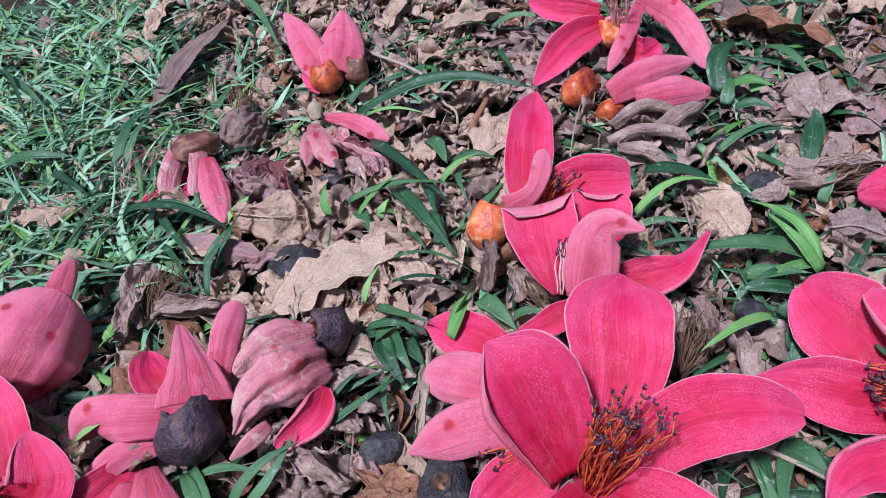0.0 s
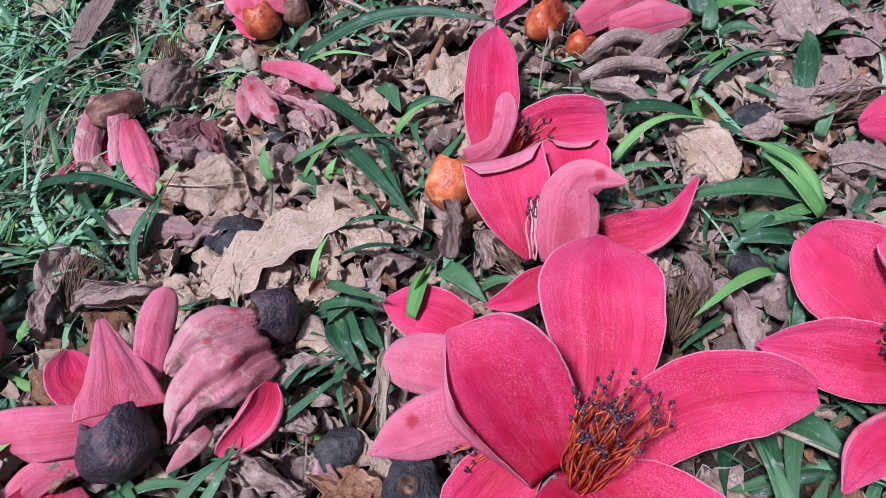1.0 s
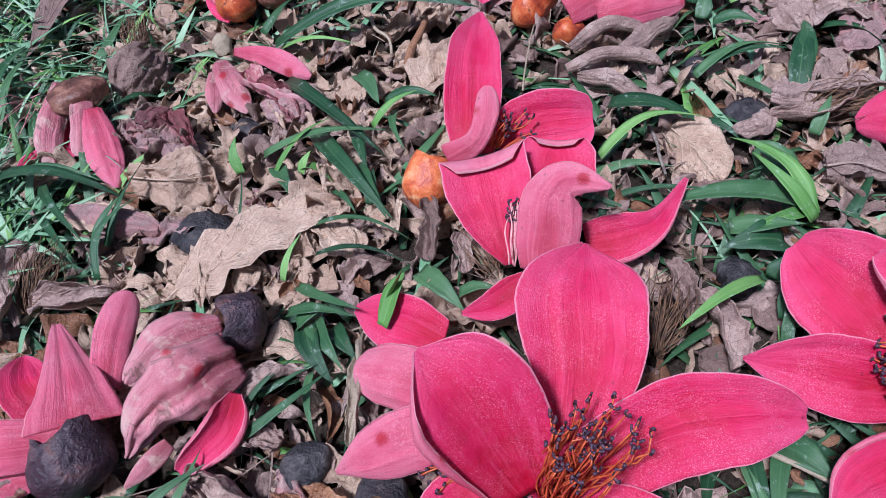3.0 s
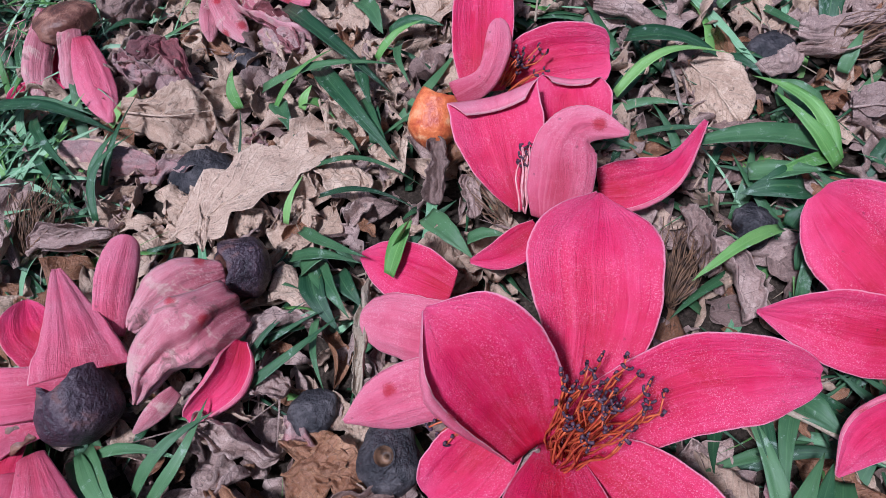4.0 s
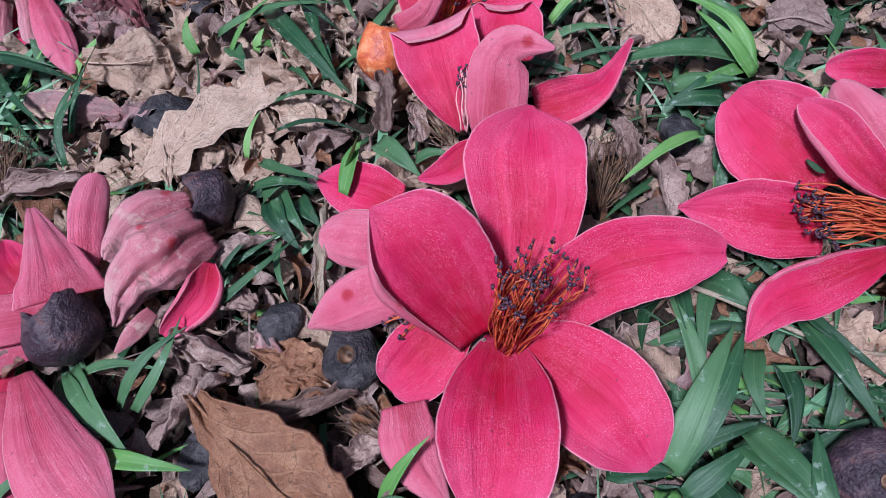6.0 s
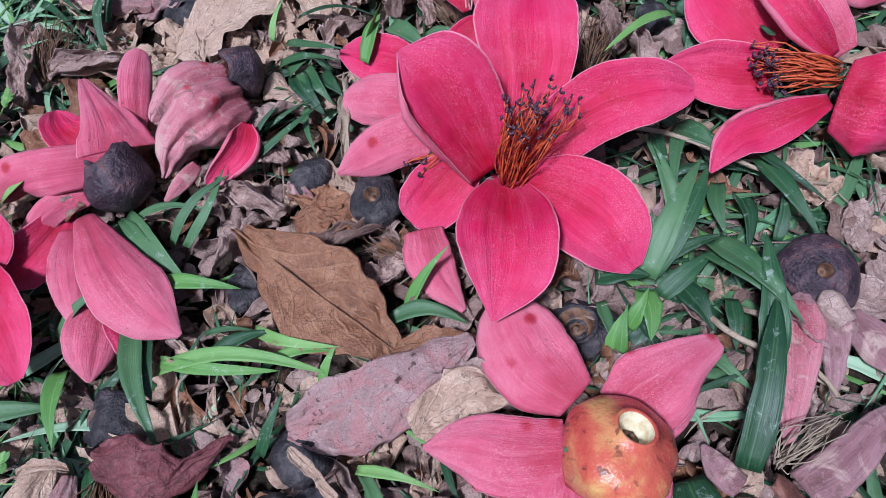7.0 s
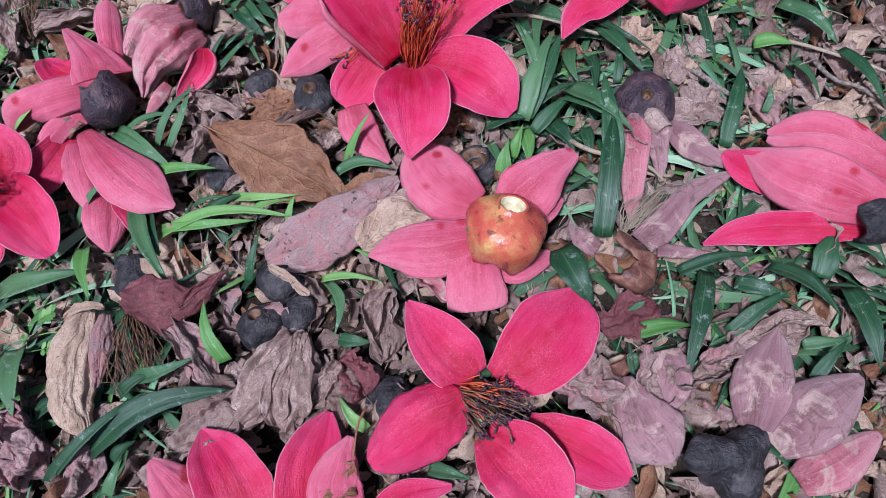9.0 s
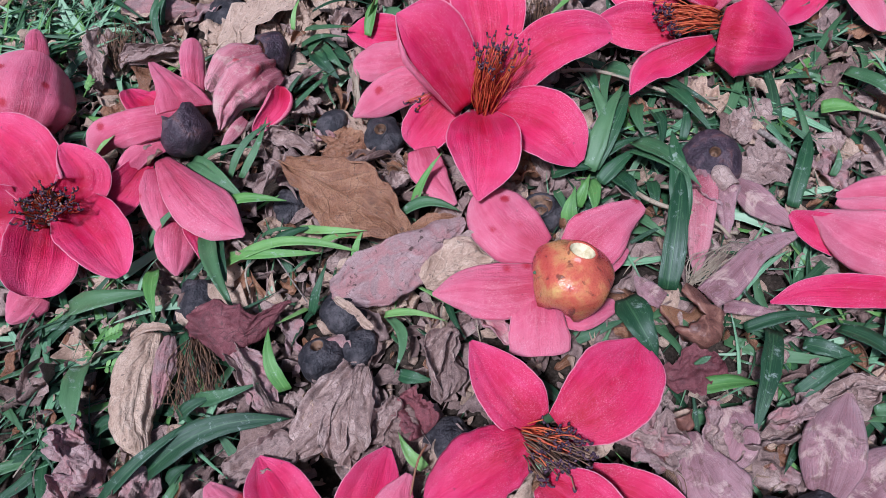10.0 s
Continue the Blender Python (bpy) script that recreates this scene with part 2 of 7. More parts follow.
TAN = dry_material("leaf_tan", (0.26, 0.15, 0.095), (0.54, 0.36, 0.255), (0.80, 0.61, 0.465), (0.54, 0.385, 0.31))
BROWN = dry_material("leaf_brown", (0.085, 0.030, 0.014), (0.27, 0.115, 0.058), (0.50, 0.27, 0.15), (0.28, 0.14, 0.09), rough=0.34, hue=0.2)
WINE = dry_material("petal_withered", (0.055, 0.018, 0.020), (0.24, 0.055, 0.065), (0.42, 0.17, 0.17), (0.2, 0.10, 0.10), vein=0.2)
UMBER = dry_material("leaf_dark", (0.085, 0.048, 0.040), (0.23, 0.135, 0.108), (0.42, 0.28, 0.23), (0.29, 0.205, 0.19))
STRAW = dry_material("straw", (0.25, 0.17, 0.10), (0.42, 0.32, 0.22), (0.6, 0.5, 0.38), vein=0.1)
ORANGE = rind_material("calyx_orange", (0.42, 0.06, 0.025), (0.68, 0.18, 0.06), (0.84, 0.46, 0.24), 0.40, 130, 0.3, None, 0.3)
EMBER = rind_material("calyx_mottled", (0.22, 0.03, 0.02), (0.50, 0.09, 0.03), (0.70, 0.24, 0.09), 0.32, 110, 0.25, (0.12, 0.03, 0.035), 0.5)
APPLE = rind_material("calyx_ripe", (0.46, 0.055, 0.05), (0.58, 0.13, 0.075), (0.68, 0.40, 0.14), 0.30, 46, 0.2, None, 0.7)
RUST = rind_material("calyx_rust", (0.06, 0.025, 0.02), (0.17, 0.07, 0.05), (0.36, 0.18, 0.125), 0.42, 120, 0.4)
BLACK = rind_material("calyx_black", (0.012, 0.011, 0.014), (0.035, 0.030, 0.034), (0.10, 0.085, 0.088), 0.6, 140, 0.8)
PLUM = rind_material("calyx_plum", (0.018, 0.011, 0.016), (0.050, 0.030, 0.042), (0.125, 0.082, 0.092), 0.48, 120, 0.7, (0.12, 0.055, 0.055))
CREAM = plain_material("scar_cream", (0.55, 0.44, 0.24), (0.82, 0.74, 0.52))
PIT = plain_material("scar_brown", (0.05, 0.025, 0.015), (0.22, 0.12, 0.07))
FILAMENT = plain_material("filament", (0.34, 0.03, 0.016), (0.64, 0.15, 0.05), 0.45)
ANTHER = plain_material("anther", (0.035, 0.018, 0.035), (0.10, 0.05, 0.075), 0.6, 900)
THREAD = plain_material("dry_filament", (0.07, 0.04, 0.03), (0.24, 0.13, 0.07), 0.7)
PALE_THREAD = plain_material("pink_filament", (0.6, 0.18, 0.2), (0.8, 0.42, 0.42), 0.5)
GRASS = grass_material("grass_green", (0.009, 0.036, 0.016), (0.025, 0.080, 0.031), (0.105, 0.205, 0.085))
# paler copy of the green; far off, its colour also holds sky sheen
PALE_GRASS = grass_material("grass_pale", (0.08, 0.20, 0.10), (0.18, 0.35, 0.18), (0.42, 0.56, 0.38))
LIME = grass_material("grass_young", (0.06, 0.16, 0.035), (0.12, 0.27, 0.06), (0.25, 0.42, 0.13))
TWIG = plain_material("twig_bark", (0.12, 0.09, 0.075), (0.33, 0.27, 0.23), 0.85, 500, 0.8)


def soil_material():
    k = Mat("soil", 0.95, 1.0, 0.0, 0.15)
    a = k.noise(60, 6, rough=0.7)
    b = k.noise(700, 4, rough=0.7)
    col = k.ramp(k.math("ADD", k.math("MULTIPLY", a, 0.5), k.math("MULTIPLY", b, 0.5)), (0.35, (0.012, 0.009, 0.007)), (0.5, (0.04, 0.028, 0.021)), (0.68, (0.13, 0.095, 0.072)))
    k.relief(a, 0.004)
    k.relief(b, 0.0012)
    return k.done(col)


SOIL = soil_material()

# ---------- builders ----------
ORIGIN = {}


def cm(x, y, z):
    return np.array((x, y, z), float) * 0.01


def thing(name, at, label, category, group=""):
    """An Empty at the thing's base, which its parts hang from."""
    ob = new(name)
    ob.empty_display_size = 0.01
    ob.location = Vector(cm(*at))
    ORIGIN[ob] = cm(*at)
    return tagged(ob, label, category, group)


def mesh_part(name, verts, faces, mats, parent=None, label="", uvs=None, index=None):
    """Links vertices and faces as one mesh object, under parent where one is given."""
    verts = np.asarray(verts, float)
    at = ORIGIN[parent] if parent else verts.mean(0)
    me = bpy.data.meshes.new(name)
    me.from_pydata((verts - at).tolist(), [], faces)
    for m in mats if isinstance(mats, (list, tuple)) else [mats]:
        me.materials.append(m)
    if uvs is not None:
        layer = me.uv_layers.new(name="UVMap")
        loops = np.empty(len(me.loops), int)
        me.loops.foreach_get("vertex_index", loops)
        layer.data.foreach_set("uv", np.asarray(uvs, float)[loops].ravel())
    if index is not None:
        me.polygons.foreach_set("material_index", index)
    me.polygons.foreach_set("use_smooth", [True] * len(me.polygons))
    me.update()
    ob = new(name, me)
    ORIGIN[ob] = at
    if parent:
        ob.parent = parent
    else:
        ob.location = Vector(at)
    if label:
        ob["label"] = label
    return ob


def solid(pts, thick):
    """A grid of points as a thin closed body: vertices, faces, which faces lie underneath, and its uv."""
    nu, nv = pts.shape[:2]
    n = np.cross(np.gradient(pts, axis=0), np.gradient(pts, axis=1))
    n /= np.linalg.norm(n, axis=2, keepdims=True) + 1e-12
    u, v = np.meshgrid(np.linspace(0, 1, nu), np.linspace(0, 1, nv), indexing="ij")
    t = thick * (1 - 0.75 * np.abs(2 * v - 1) ** 6) * (1 - 0.6 * u**8)
    verts = np.concatenate([(pts + n * t[..., None] / 2).reshape(-1, 3), (pts - n * t[..., None] / 2).reshape(-1, 3)])
    uvs = np.concatenate([np.stack([u, v], -1).reshape(-1, 2)] * 2)
    k = np.arange(nu * nv).reshape(nu, nv)
    top = np.stack([k[:-1, :-1], k[1:, :-1], k[1:, 1:], k[:-1, 1:]], -1).reshape(-1, 4)
    low = top[:, ::-1] + nu * nv
    ring = np.concatenate([k[0, :], k[1:, -1], k[-1, -2::-1], k[-2:0:-1, 0]])
    nxt = np.roll(ring, -1)
    rim = np.stack([ring, nxt, nxt + nu * nv, ring + nu * nv], -1)
    faces = np.concatenate([top, low, rim])
    index = np.concatenate([np.zeros(len(top), int), np.ones(len(low), int), np.zeros(len(rim), int)])
    return verts, faces, index, uvs


def outline(shape, u, rng, neck=0.55):
    """Half width along the length, as a share of the greatest, for the two sides."""
    if shape == "petal":
        c = 0.52
        p = np.where(u < c, neck + (1 - neck) * np.sin(np.pi / 2 * np.clip(u / c, 0, 1)) ** 1.2, (1 - np.clip((u - c) / (1 - c), 0, 1) ** 2.1) ** 0.72)
    elif shape == "broad":
        c = 0.6
        p = np.where(u < c, neck + (1 - neck) * np.sin(np.pi / 2 * np.clip(u / c, 0, 1)), (1 - np.clip((u - c) / (1 - c), 0, 1) ** 3.2) ** 0.52)
    elif shape == "point":
        c = 0.5
        q = np.clip((u - c) / (1 - c), 0, 1)
        p = np.where(u < c, neck + (1 - neck) * np.sin(np.pi / 2 * np.clip(u / c, 0, 1)), (1 - q**1.9) ** 0.62 * (1 - 0.35 * q**6))
        p = np.where(u > 0.9, p * (1 - 0.45 * np.clip((u - 0.9) / 0.1, 0, 1)), p)
    elif shape == "wedge":
        p = np.where(u < 0.8, neck + (1 - neck) * (np.clip(u / 0.8, 0, 1)) ** 0.85, (1 - 0.8 * np.clip((u - 0.8) / 0.2, 0, 1) ** 2.4))
    elif shape == "blade":
        p = np.minimum(1, 0.7 + 1.2 * u) * (1 - u**1.7) ** 0.95
    elif shape == "strap":
        p = np.minimum(1, 0.75 + 1.2 * u) * (1 - u**2.6) ** 0.85
    elif shape == "leaf":
        p = np.sin(np.pi * np.clip(u, 0, 1) ** 0.85) ** 0.85
    elif shape == "lobed":
        p = np.sin(np.pi * np.clip(u, 0, 1) ** 0.8) ** 0.45
    elif shape == "torn":
        p = (1 - np.abs(2 * u - 1) ** 6) ** 0.4
    else:
        p = (1 - np.abs(2 * u - 1) ** 5) ** 0.5
    rough = {"lobed": 0.13, "scrap": 0.22, "torn": 0.10, "leaf": 0.07, "strap": 0.04, "blade": 0.03}.get(shape, 0.016)
    if shape == "lobed":
        knots = np.linspace(0, 1, 11)
        cut = [np.interp(u, knots, rng.uniform(0.5, 1.15, 11)) for _ in "lr"]
        return np.maximum(p * cut[0], 0.012), np.maximum(p * cut[1], 0.012)
    jag = [field(rng, u[:, None], np.zeros((1, 1)), 5.0, 1.0, 4 if len(u) > 12 else 2)[:, 0] * rough * 3.2 for _ in "lr"]
    return np.maximum(p * (1 + jag[0]), 0.012), np.maximum(p * (1 + jag[1]), 0.012)


def field(rng, u, v, fu, fv, octaves=3, sharp=False):
    """Irregular bumps over a sheet, from -1 to 1; sharp turns them into creased ridges."""
    out, size = 0.0, 1.0
    for _ in range(octaves):
        x, y = (u + 0 * v) * fu, (v + 0 * u) * fv * 0.5
        x, y = x - x.min(), y - y.min()
        k = rng.uniform(-1, 1, (int(x.max()) + 2, int(y.max()) + 2))
        i, j = x.astype(int), y.astype(int)
        a, b = x - i, y - j
        a, b = a * a * (3 - 2 * a), b * b * (3 - 2 * b)
        n = (k[i, j] * (1 - a) + k[i + 1, j] * a) * (1 - b) + (k[i, j + 1] * (1 - a) + k[i + 1, j + 1] * a) * b
        out = out + size * ((1 - 3 * np.abs(n)) if sharp else n * 1.4)
        size, fu, fv = size * 0.5, fu * 2.1, fv * 2.1
    return out * 0.6


def surface(base, tip, width, up=(0, 0, 1), shape="petal", bend=0.08, roll=0.5, curl=0.0, wave=0.02, twist=0.0, side=0.0, fold=0.0, crumple=0.0, hook=0.0, neck=0.55, lip=0.0, crease=0.0, flop=0.0, seed=0, nu=20, nv=11):
    """A bent, rolled sheet from base to tip (centimetres); up is the way its upper or inner face looks.
    bend bows its middle back, curl bends its tip back, roll is the half angle of its cross-section,
    side swings its line sideways, hook carries its tip off sideways, lip turns its rim back, flop (radians) folds the last quarter over towards the upper face, fold is a crease along the middle, wave ripples it and crumple crushes it."""
    rng = np.random.default_rng(seed)
    b, t = cm(*base), cm(*tip)
    a = t - b
    length = np.linalg.norm(a)
    a /= length
    s = np.cross(np.array(up, float), a)
    s /= np.linalg.norm(s) + 1e-9
    n = np.cross(a, s)
    u = np.linspace(0, 1, nu)
    left, right = outline(shape, u, rng, neck)
    v = np.linspace(-1, 1, nv)
    half = np.where(v[None, :] < 0, left[:, None], right[:, None]) * width * 0.005
    grow = 0.45 + 0.55 * u[:, None] if shape in ("petal", "broad", "point") else np.ones((nu, 1))
    turn = np.maximum(np.abs(roll) * grow, 1e-3)
    th = v[None, :] * turn
    x = half * np.sin(th) / turn
    h = half * (1 - np.cos(th)) / turn * np.sign(roll)
    h = h - lip * half * np.clip((np.abs(v[None, :]) - 0.72) / 0.28, 0, 1) ** 2
    h = h + fold * half * np.abs(v[None, :])
    tw = radians(twist) * u[:, None]
    x, h = x * np.cos(tw) - h * np.sin(tw), x * np.sin(tw) + h * np.cos(tw)
    back = -bend * length * np.sin(np.pi * u) - curl * length * np.clip((u - 0.55) / 0.45, 0, 1) ** 2
    swing = side * length * np.sin(np.pi * u) + hook * length * np.clip((u - 0.5) / 0.5, 0, 1) ** 1.8
    uu, vv = u[:, None], v[None, :]
    rip = wave * width * 0.016 * (field(rng, uu, vv, 3.0, 1.5, 2) if nu > 12 else np.sin(9 * uu + seed)) * np.abs(vv) ** 1.5
    if crease:
        rip = rip + crease * width * 0.016 * field(rng, uu + 0.12 * vv, vv, 1.4, 5.0, 3 if nu > 24 else 2, True)
    if crumple:
        c = crumple * width * 0.01
        rip = rip + c * 1.9 * field(rng, uu, vv, 2.8, 2.2, 4 if nu > 24 else 2, True)
        if nu > 12:
            x = x * (1 - 0.15 * crumple) + 2.0 * c * field(rng, uu, vv, 4.0, 2.0, 3)
    phi = flop * np.clip((u - 0.68) / 0.32, 0, 1) ** 1.3
    step = length / (nu - 1)
    along = np.concatenate([[0], np.cumsum(np.cos(phi[1:]) * step)])[:, None]
    back = back + np.concatenate([[0], np.cumsum(np.sin(phi[1:]) * step)])
    pts = b + a * (along + 0 * vv)[..., None] + s * (x + swing[:, None])[..., None] + n * (h + back[:, None] + rip)[..., None]
    return pts


def sheet(name, mats, parent, base, tip, width, thick=0.09, label="", **kw):
    verts, faces, index, uvs = solid(surface(base, tip, width, **kw), thick * 0.01)
    mats = mats if isinstance(mats, (list, tuple)) else [mats, mats]
    return mesh_part(name, verts, faces.tolist(), mats, parent, label, uvs, index)


SEED = [100]


def petal(parent, base, tip, width, up=(0, 0, 1), mats=None, **kw):
    SEED[0] += 1
    kw = {"seed": SEED[0], "thick": 0.12, "nu": 24, "nv": 17, "roll": 0.55, "wave": 0.035, "lip": 0.10, "crumple": 0.006, **kw}
    return sheet("petal", mats or [RED, PINK], parent, base, tip, width, up=up, **kw)


def spline(knots, u):
    """A smooth curve through evenly spaced knots."""
    k = np.asarray(knots, float)
    k = k[:, None] if k.ndim == 1 else k
    p = np.concatenate([2 * k[:1] - k[1:2], k, 2 * k[-1:] - k[-2:-1]])
    x = np.clip(u, 0, 1) * (len(k) - 1)
    i = np.minimum(x.astype(int), len(k) - 2)
    f = (x - i)[:, None]
    a, b, c, d = p[i], p[i + 1], p[i + 2], p[i + 3]
    return 0.5 * (2 * b + (c - a) * f + (2 * a - 5 * b + 4 * c - d) * f**2 + (3 * b - a - 3 * c + d) * f**3)


def frond(parent, line, widths, up=(0, 0, 1), mats=None, roll=0.5, fold=(0.0, 0.0), flop=0.0, crumple=0.005, crease=0.0, thick=0.10, nu=36, nv=25, name="petal", ragged=1.0):
    """A fleshy petal along a curved midline (centimetres), with its breadth at even steps from base to tip; up is the way its
    visible face looks, roll the half angle of its cross-section, fold turns its two margins over, flop its tip."""
    SEED[0] += 1
    rng = np.random.default_rng(SEED[0])
    u = np.concatenate([np.linspace(0, 0.8, nu * 2 // 3), 0.8 + 0.2 * np.sin(np.linspace(0, np.pi / 2, nu - nu * 2 // 3 + 1)[1:])])
    if flop:
        u = np.concatenate([u, 1 + flop * np.linspace(0, 1, 9)[1:]])
    run = np.where(u <= 1, u, 1 - (u - 1) * 0.75)
    mid = spline(line, run) * 0.01
    tan = np.gradient(spline(line, np.linspace(0, 1, 41)) * 0.01, axis=0)
    tan = np.stack([np.interp(run, np.linspace(0, 1, 41), tan[:, j]) for j in range(3)], -1)
    tan /= np.linalg.norm(tan, axis=1, keepdims=True)
    side = np.cross(np.array(up, float), tan)
    side /= np.linalg.norm(side, axis=1, keepdims=True)
    nrm = np.cross(tan, side)
    half = np.maximum(spline(widths, np.minimum(u, 1))[:, 0], 0.05) * 0.005
    end = np.clip((np.minimum(u, 1) - 0.9) / 0.1, 0, 1)
    blunt = widths[-1] / max(widths)
    half = half * (1 - (0.45 * min(1, blunt * 2.5)) * end**3) if not flop else half * np.where(u > 1, 1 - 0.35 * (u - 1) / flop, 1)
    v = np.linspace(-1 - fold[0], 1 + fold[1], nv)
    inner = np.clip(v, -1, 1)
    over = np.abs(v - inner)[None, :] * np.sin(np.pi * np.clip(u, 0.02, 0.98)) [:, None] ** 0.5
    edge = np.sign(v - inner)[None, :]
    q = rng.uniform(0, 7, 8)
    uu, vv = np.minimum(u, 1)[:, None], inner[None, :]
    jag = 1 + 0.03 * (ragged - 1) * (field(rng, uu, np.sign(vv) * 0.5, 7.0, 8.0, 4)) + 0.018 * np.sin(9 * uu + q[0] + 2 * np.sign(vv)) + 0.010 * np.sin(23 * uu + q[1] + 3 * np.sign(vv)) + 0.006 * np.sin(51 * uu + q[2] + np.sign(vv))
    x = half[:, None] * (vv - edge * over * 0.9) * jag
    grow = 0.5 + 0.5 * uu
    h = roll * half[:, None] * (vv**2) * 0.75 * grow
    h = h + half[:, None] * 0.55 * np.sin(np.pi * np.clip(over / (max(fold) + 1e-6), 0, 1) * 0.75) * (over > 0) * max(fold)
    size = half.max()
    pleat = 0.022 * np.cos(7.5 * vv + q[3] + 0.8 * uu) + 0.012 * np.cos(15 * vv + q[4] - 1.2 * uu) + 0.006 * np.cos(31 * vv + q[5])
    ripple = 0.05 * np.sin(5.5 * uu + q[6] + 1.2 * vv) * np.abs(vv) ** 2 + 0.03 * np.sin(14 * uu + q[7] - vv) * np.abs(vv) ** 4
    h = h + size * (pleat * np.sin(np.pi * np.clip(uu * 0.93 + 0.05, 0, 1)) + ripple * uu)
    if crumple > 0.006:
        c = crumple * size * 2
        h = h + 1.1 * c * field(rng, uu, vv, 3.0, 2.2, 4, True)
        x = x + 1.6 * c * field(rng, uu, vv, 5.0, 2.0, 3)
    if crease:
        h = h + 1.7 * crease * size * field(rng, uu + 0.12 * vv, vv, 1.3, 3.6, 3, True)
    lift = np.where(u > 1, 0.0035 * np.sin(np.pi * np.clip((u - 1) / (flop + 1e-6), 0, 1) * 0.7) , 0)
    pts = mid[:, None] + side[:, None] * x[..., None] + nrm[:, None] * (h + lift[:, None])[..., None]
    verts, faces, index, uvs = solid(pts, thick * 0.01)
    return mesh_part(name, verts, faces.tolist(), mats or [RED, PINK], parent, "", uvs, index)


def lone(name, mats, base, tip, width, label, category, group="", **kw):
    """A single leaf, blade or shed petal that lies by itself."""
    SEED[0] += 1
    kw = {"seed": SEED[0], **kw}
    return tagged(sheet(name, mats, None, base, tip, width, **kw), label, category, group)


def shed(name, mat, line, widths, up, label, **kw):
    """A dried petal or leaf that lies by itself, crushed and creased."""
    kw = {"thick": 0.05, "roll": -0.5, "crumple": 0.04, "ragged": 3.0, "nu": 48, "nv": 31, **kw}
    ob = frond(None, line, widths, up, mats=[mat, mat], name=name, **kw)
    kind = "dead leaf" if name == "dead_leaf" else "dried petal"
    if name == "dead_leaf":
        rib = spline(line, np.linspace(0, 1, 24)) * 0.01 + np.array(up) * 0.0009
        v, f = tube(rib, 0.0007, 0.0002, 5)
        mesh_part("midrib", v, f, mat, ob, "raised midrib of the leaf")
    return tagged(ob, label, kind, kind.replace("leaf", "leaves") if name == "dead_leaf" else "dried petals")


def blade(base, tip, width, arch=0.12, mats=None, label="green grass blade among the dead leaves", **kw):
    rng = np.random.default_rng(SEED[0])
    kw = {"side": rng.normal() * 0.05, "twist": rng.normal() * 22, "shape": "blade", "roll": 0.25, "fold": 0.25, "wave": 0.03, "bend": -arch, "thick": 0.03, "nu": 14, "nv": 5, **kw}
    return lone("grass_blade", mats or GRASS, base, tip, width, label, "grass blade", "broad grass blades", **kw)


def dead_leaf(base, tip, width, mats=None, label="dry tan leaf lying on the ground", **kw):
    kw = {"shape": "lobed", "roll": 0.35, "wave": 0.08, "crumple": 0.06, "bend": -0.05, "thick": 0.04, "nu": 44, "nv": 29, **kw}
    ob = lone("dead_leaf", mats or TAN, base, tip, width, label, "dead leaf", "dead leaves", **kw)
    if kw["shape"] in ("leaf", "lobed"):
        kw = {k: v for k, v in kw.items() if k != "thick"}
        line = surface(base, tip, width, **{"seed": SEED[0], **kw})[:, kw["nv"] // 2]
        line = np.concatenate([[line[0] - (line[1] - line[0]) * 1.5], line])
        v, f = tube(line + (0, 0, 0.0002), 0.0006, 0.00018, 5)
        mesh_part("midrib", v, f, mats or TAN, ob, "raised midrib of the leaf")
    return ob


def dried_petal(base, tip, width, mats=None, label="shrivelled greyish dried petal on the ground", **kw):
    rng = np.random.default_rng(SEED[0])
    kw = {"shape": "torn", "roll": rng.uniform(1.2, 2.0), "wave": 0.10, "crumple": 0.05, "crease": 0.07, "twist": rng.normal() * 40, "side": rng.normal() * 0.08, "bend": -0.08, "thick": 0.05, "nu": 44, "nv": 29, **kw}
    return lone("dried_petal", mats or HUSK, base, tip, width, label, "dried petal", "dried petals", **kw)


def frame_of(axis):
    a = np.array(axis, float)
    a /= np.linalg.norm(a)
    s = np.cross(a, (0.31, 0.17, 0.93))
    s /= np.linalg.norm(s)
    return a, s, np.cross(a, s)


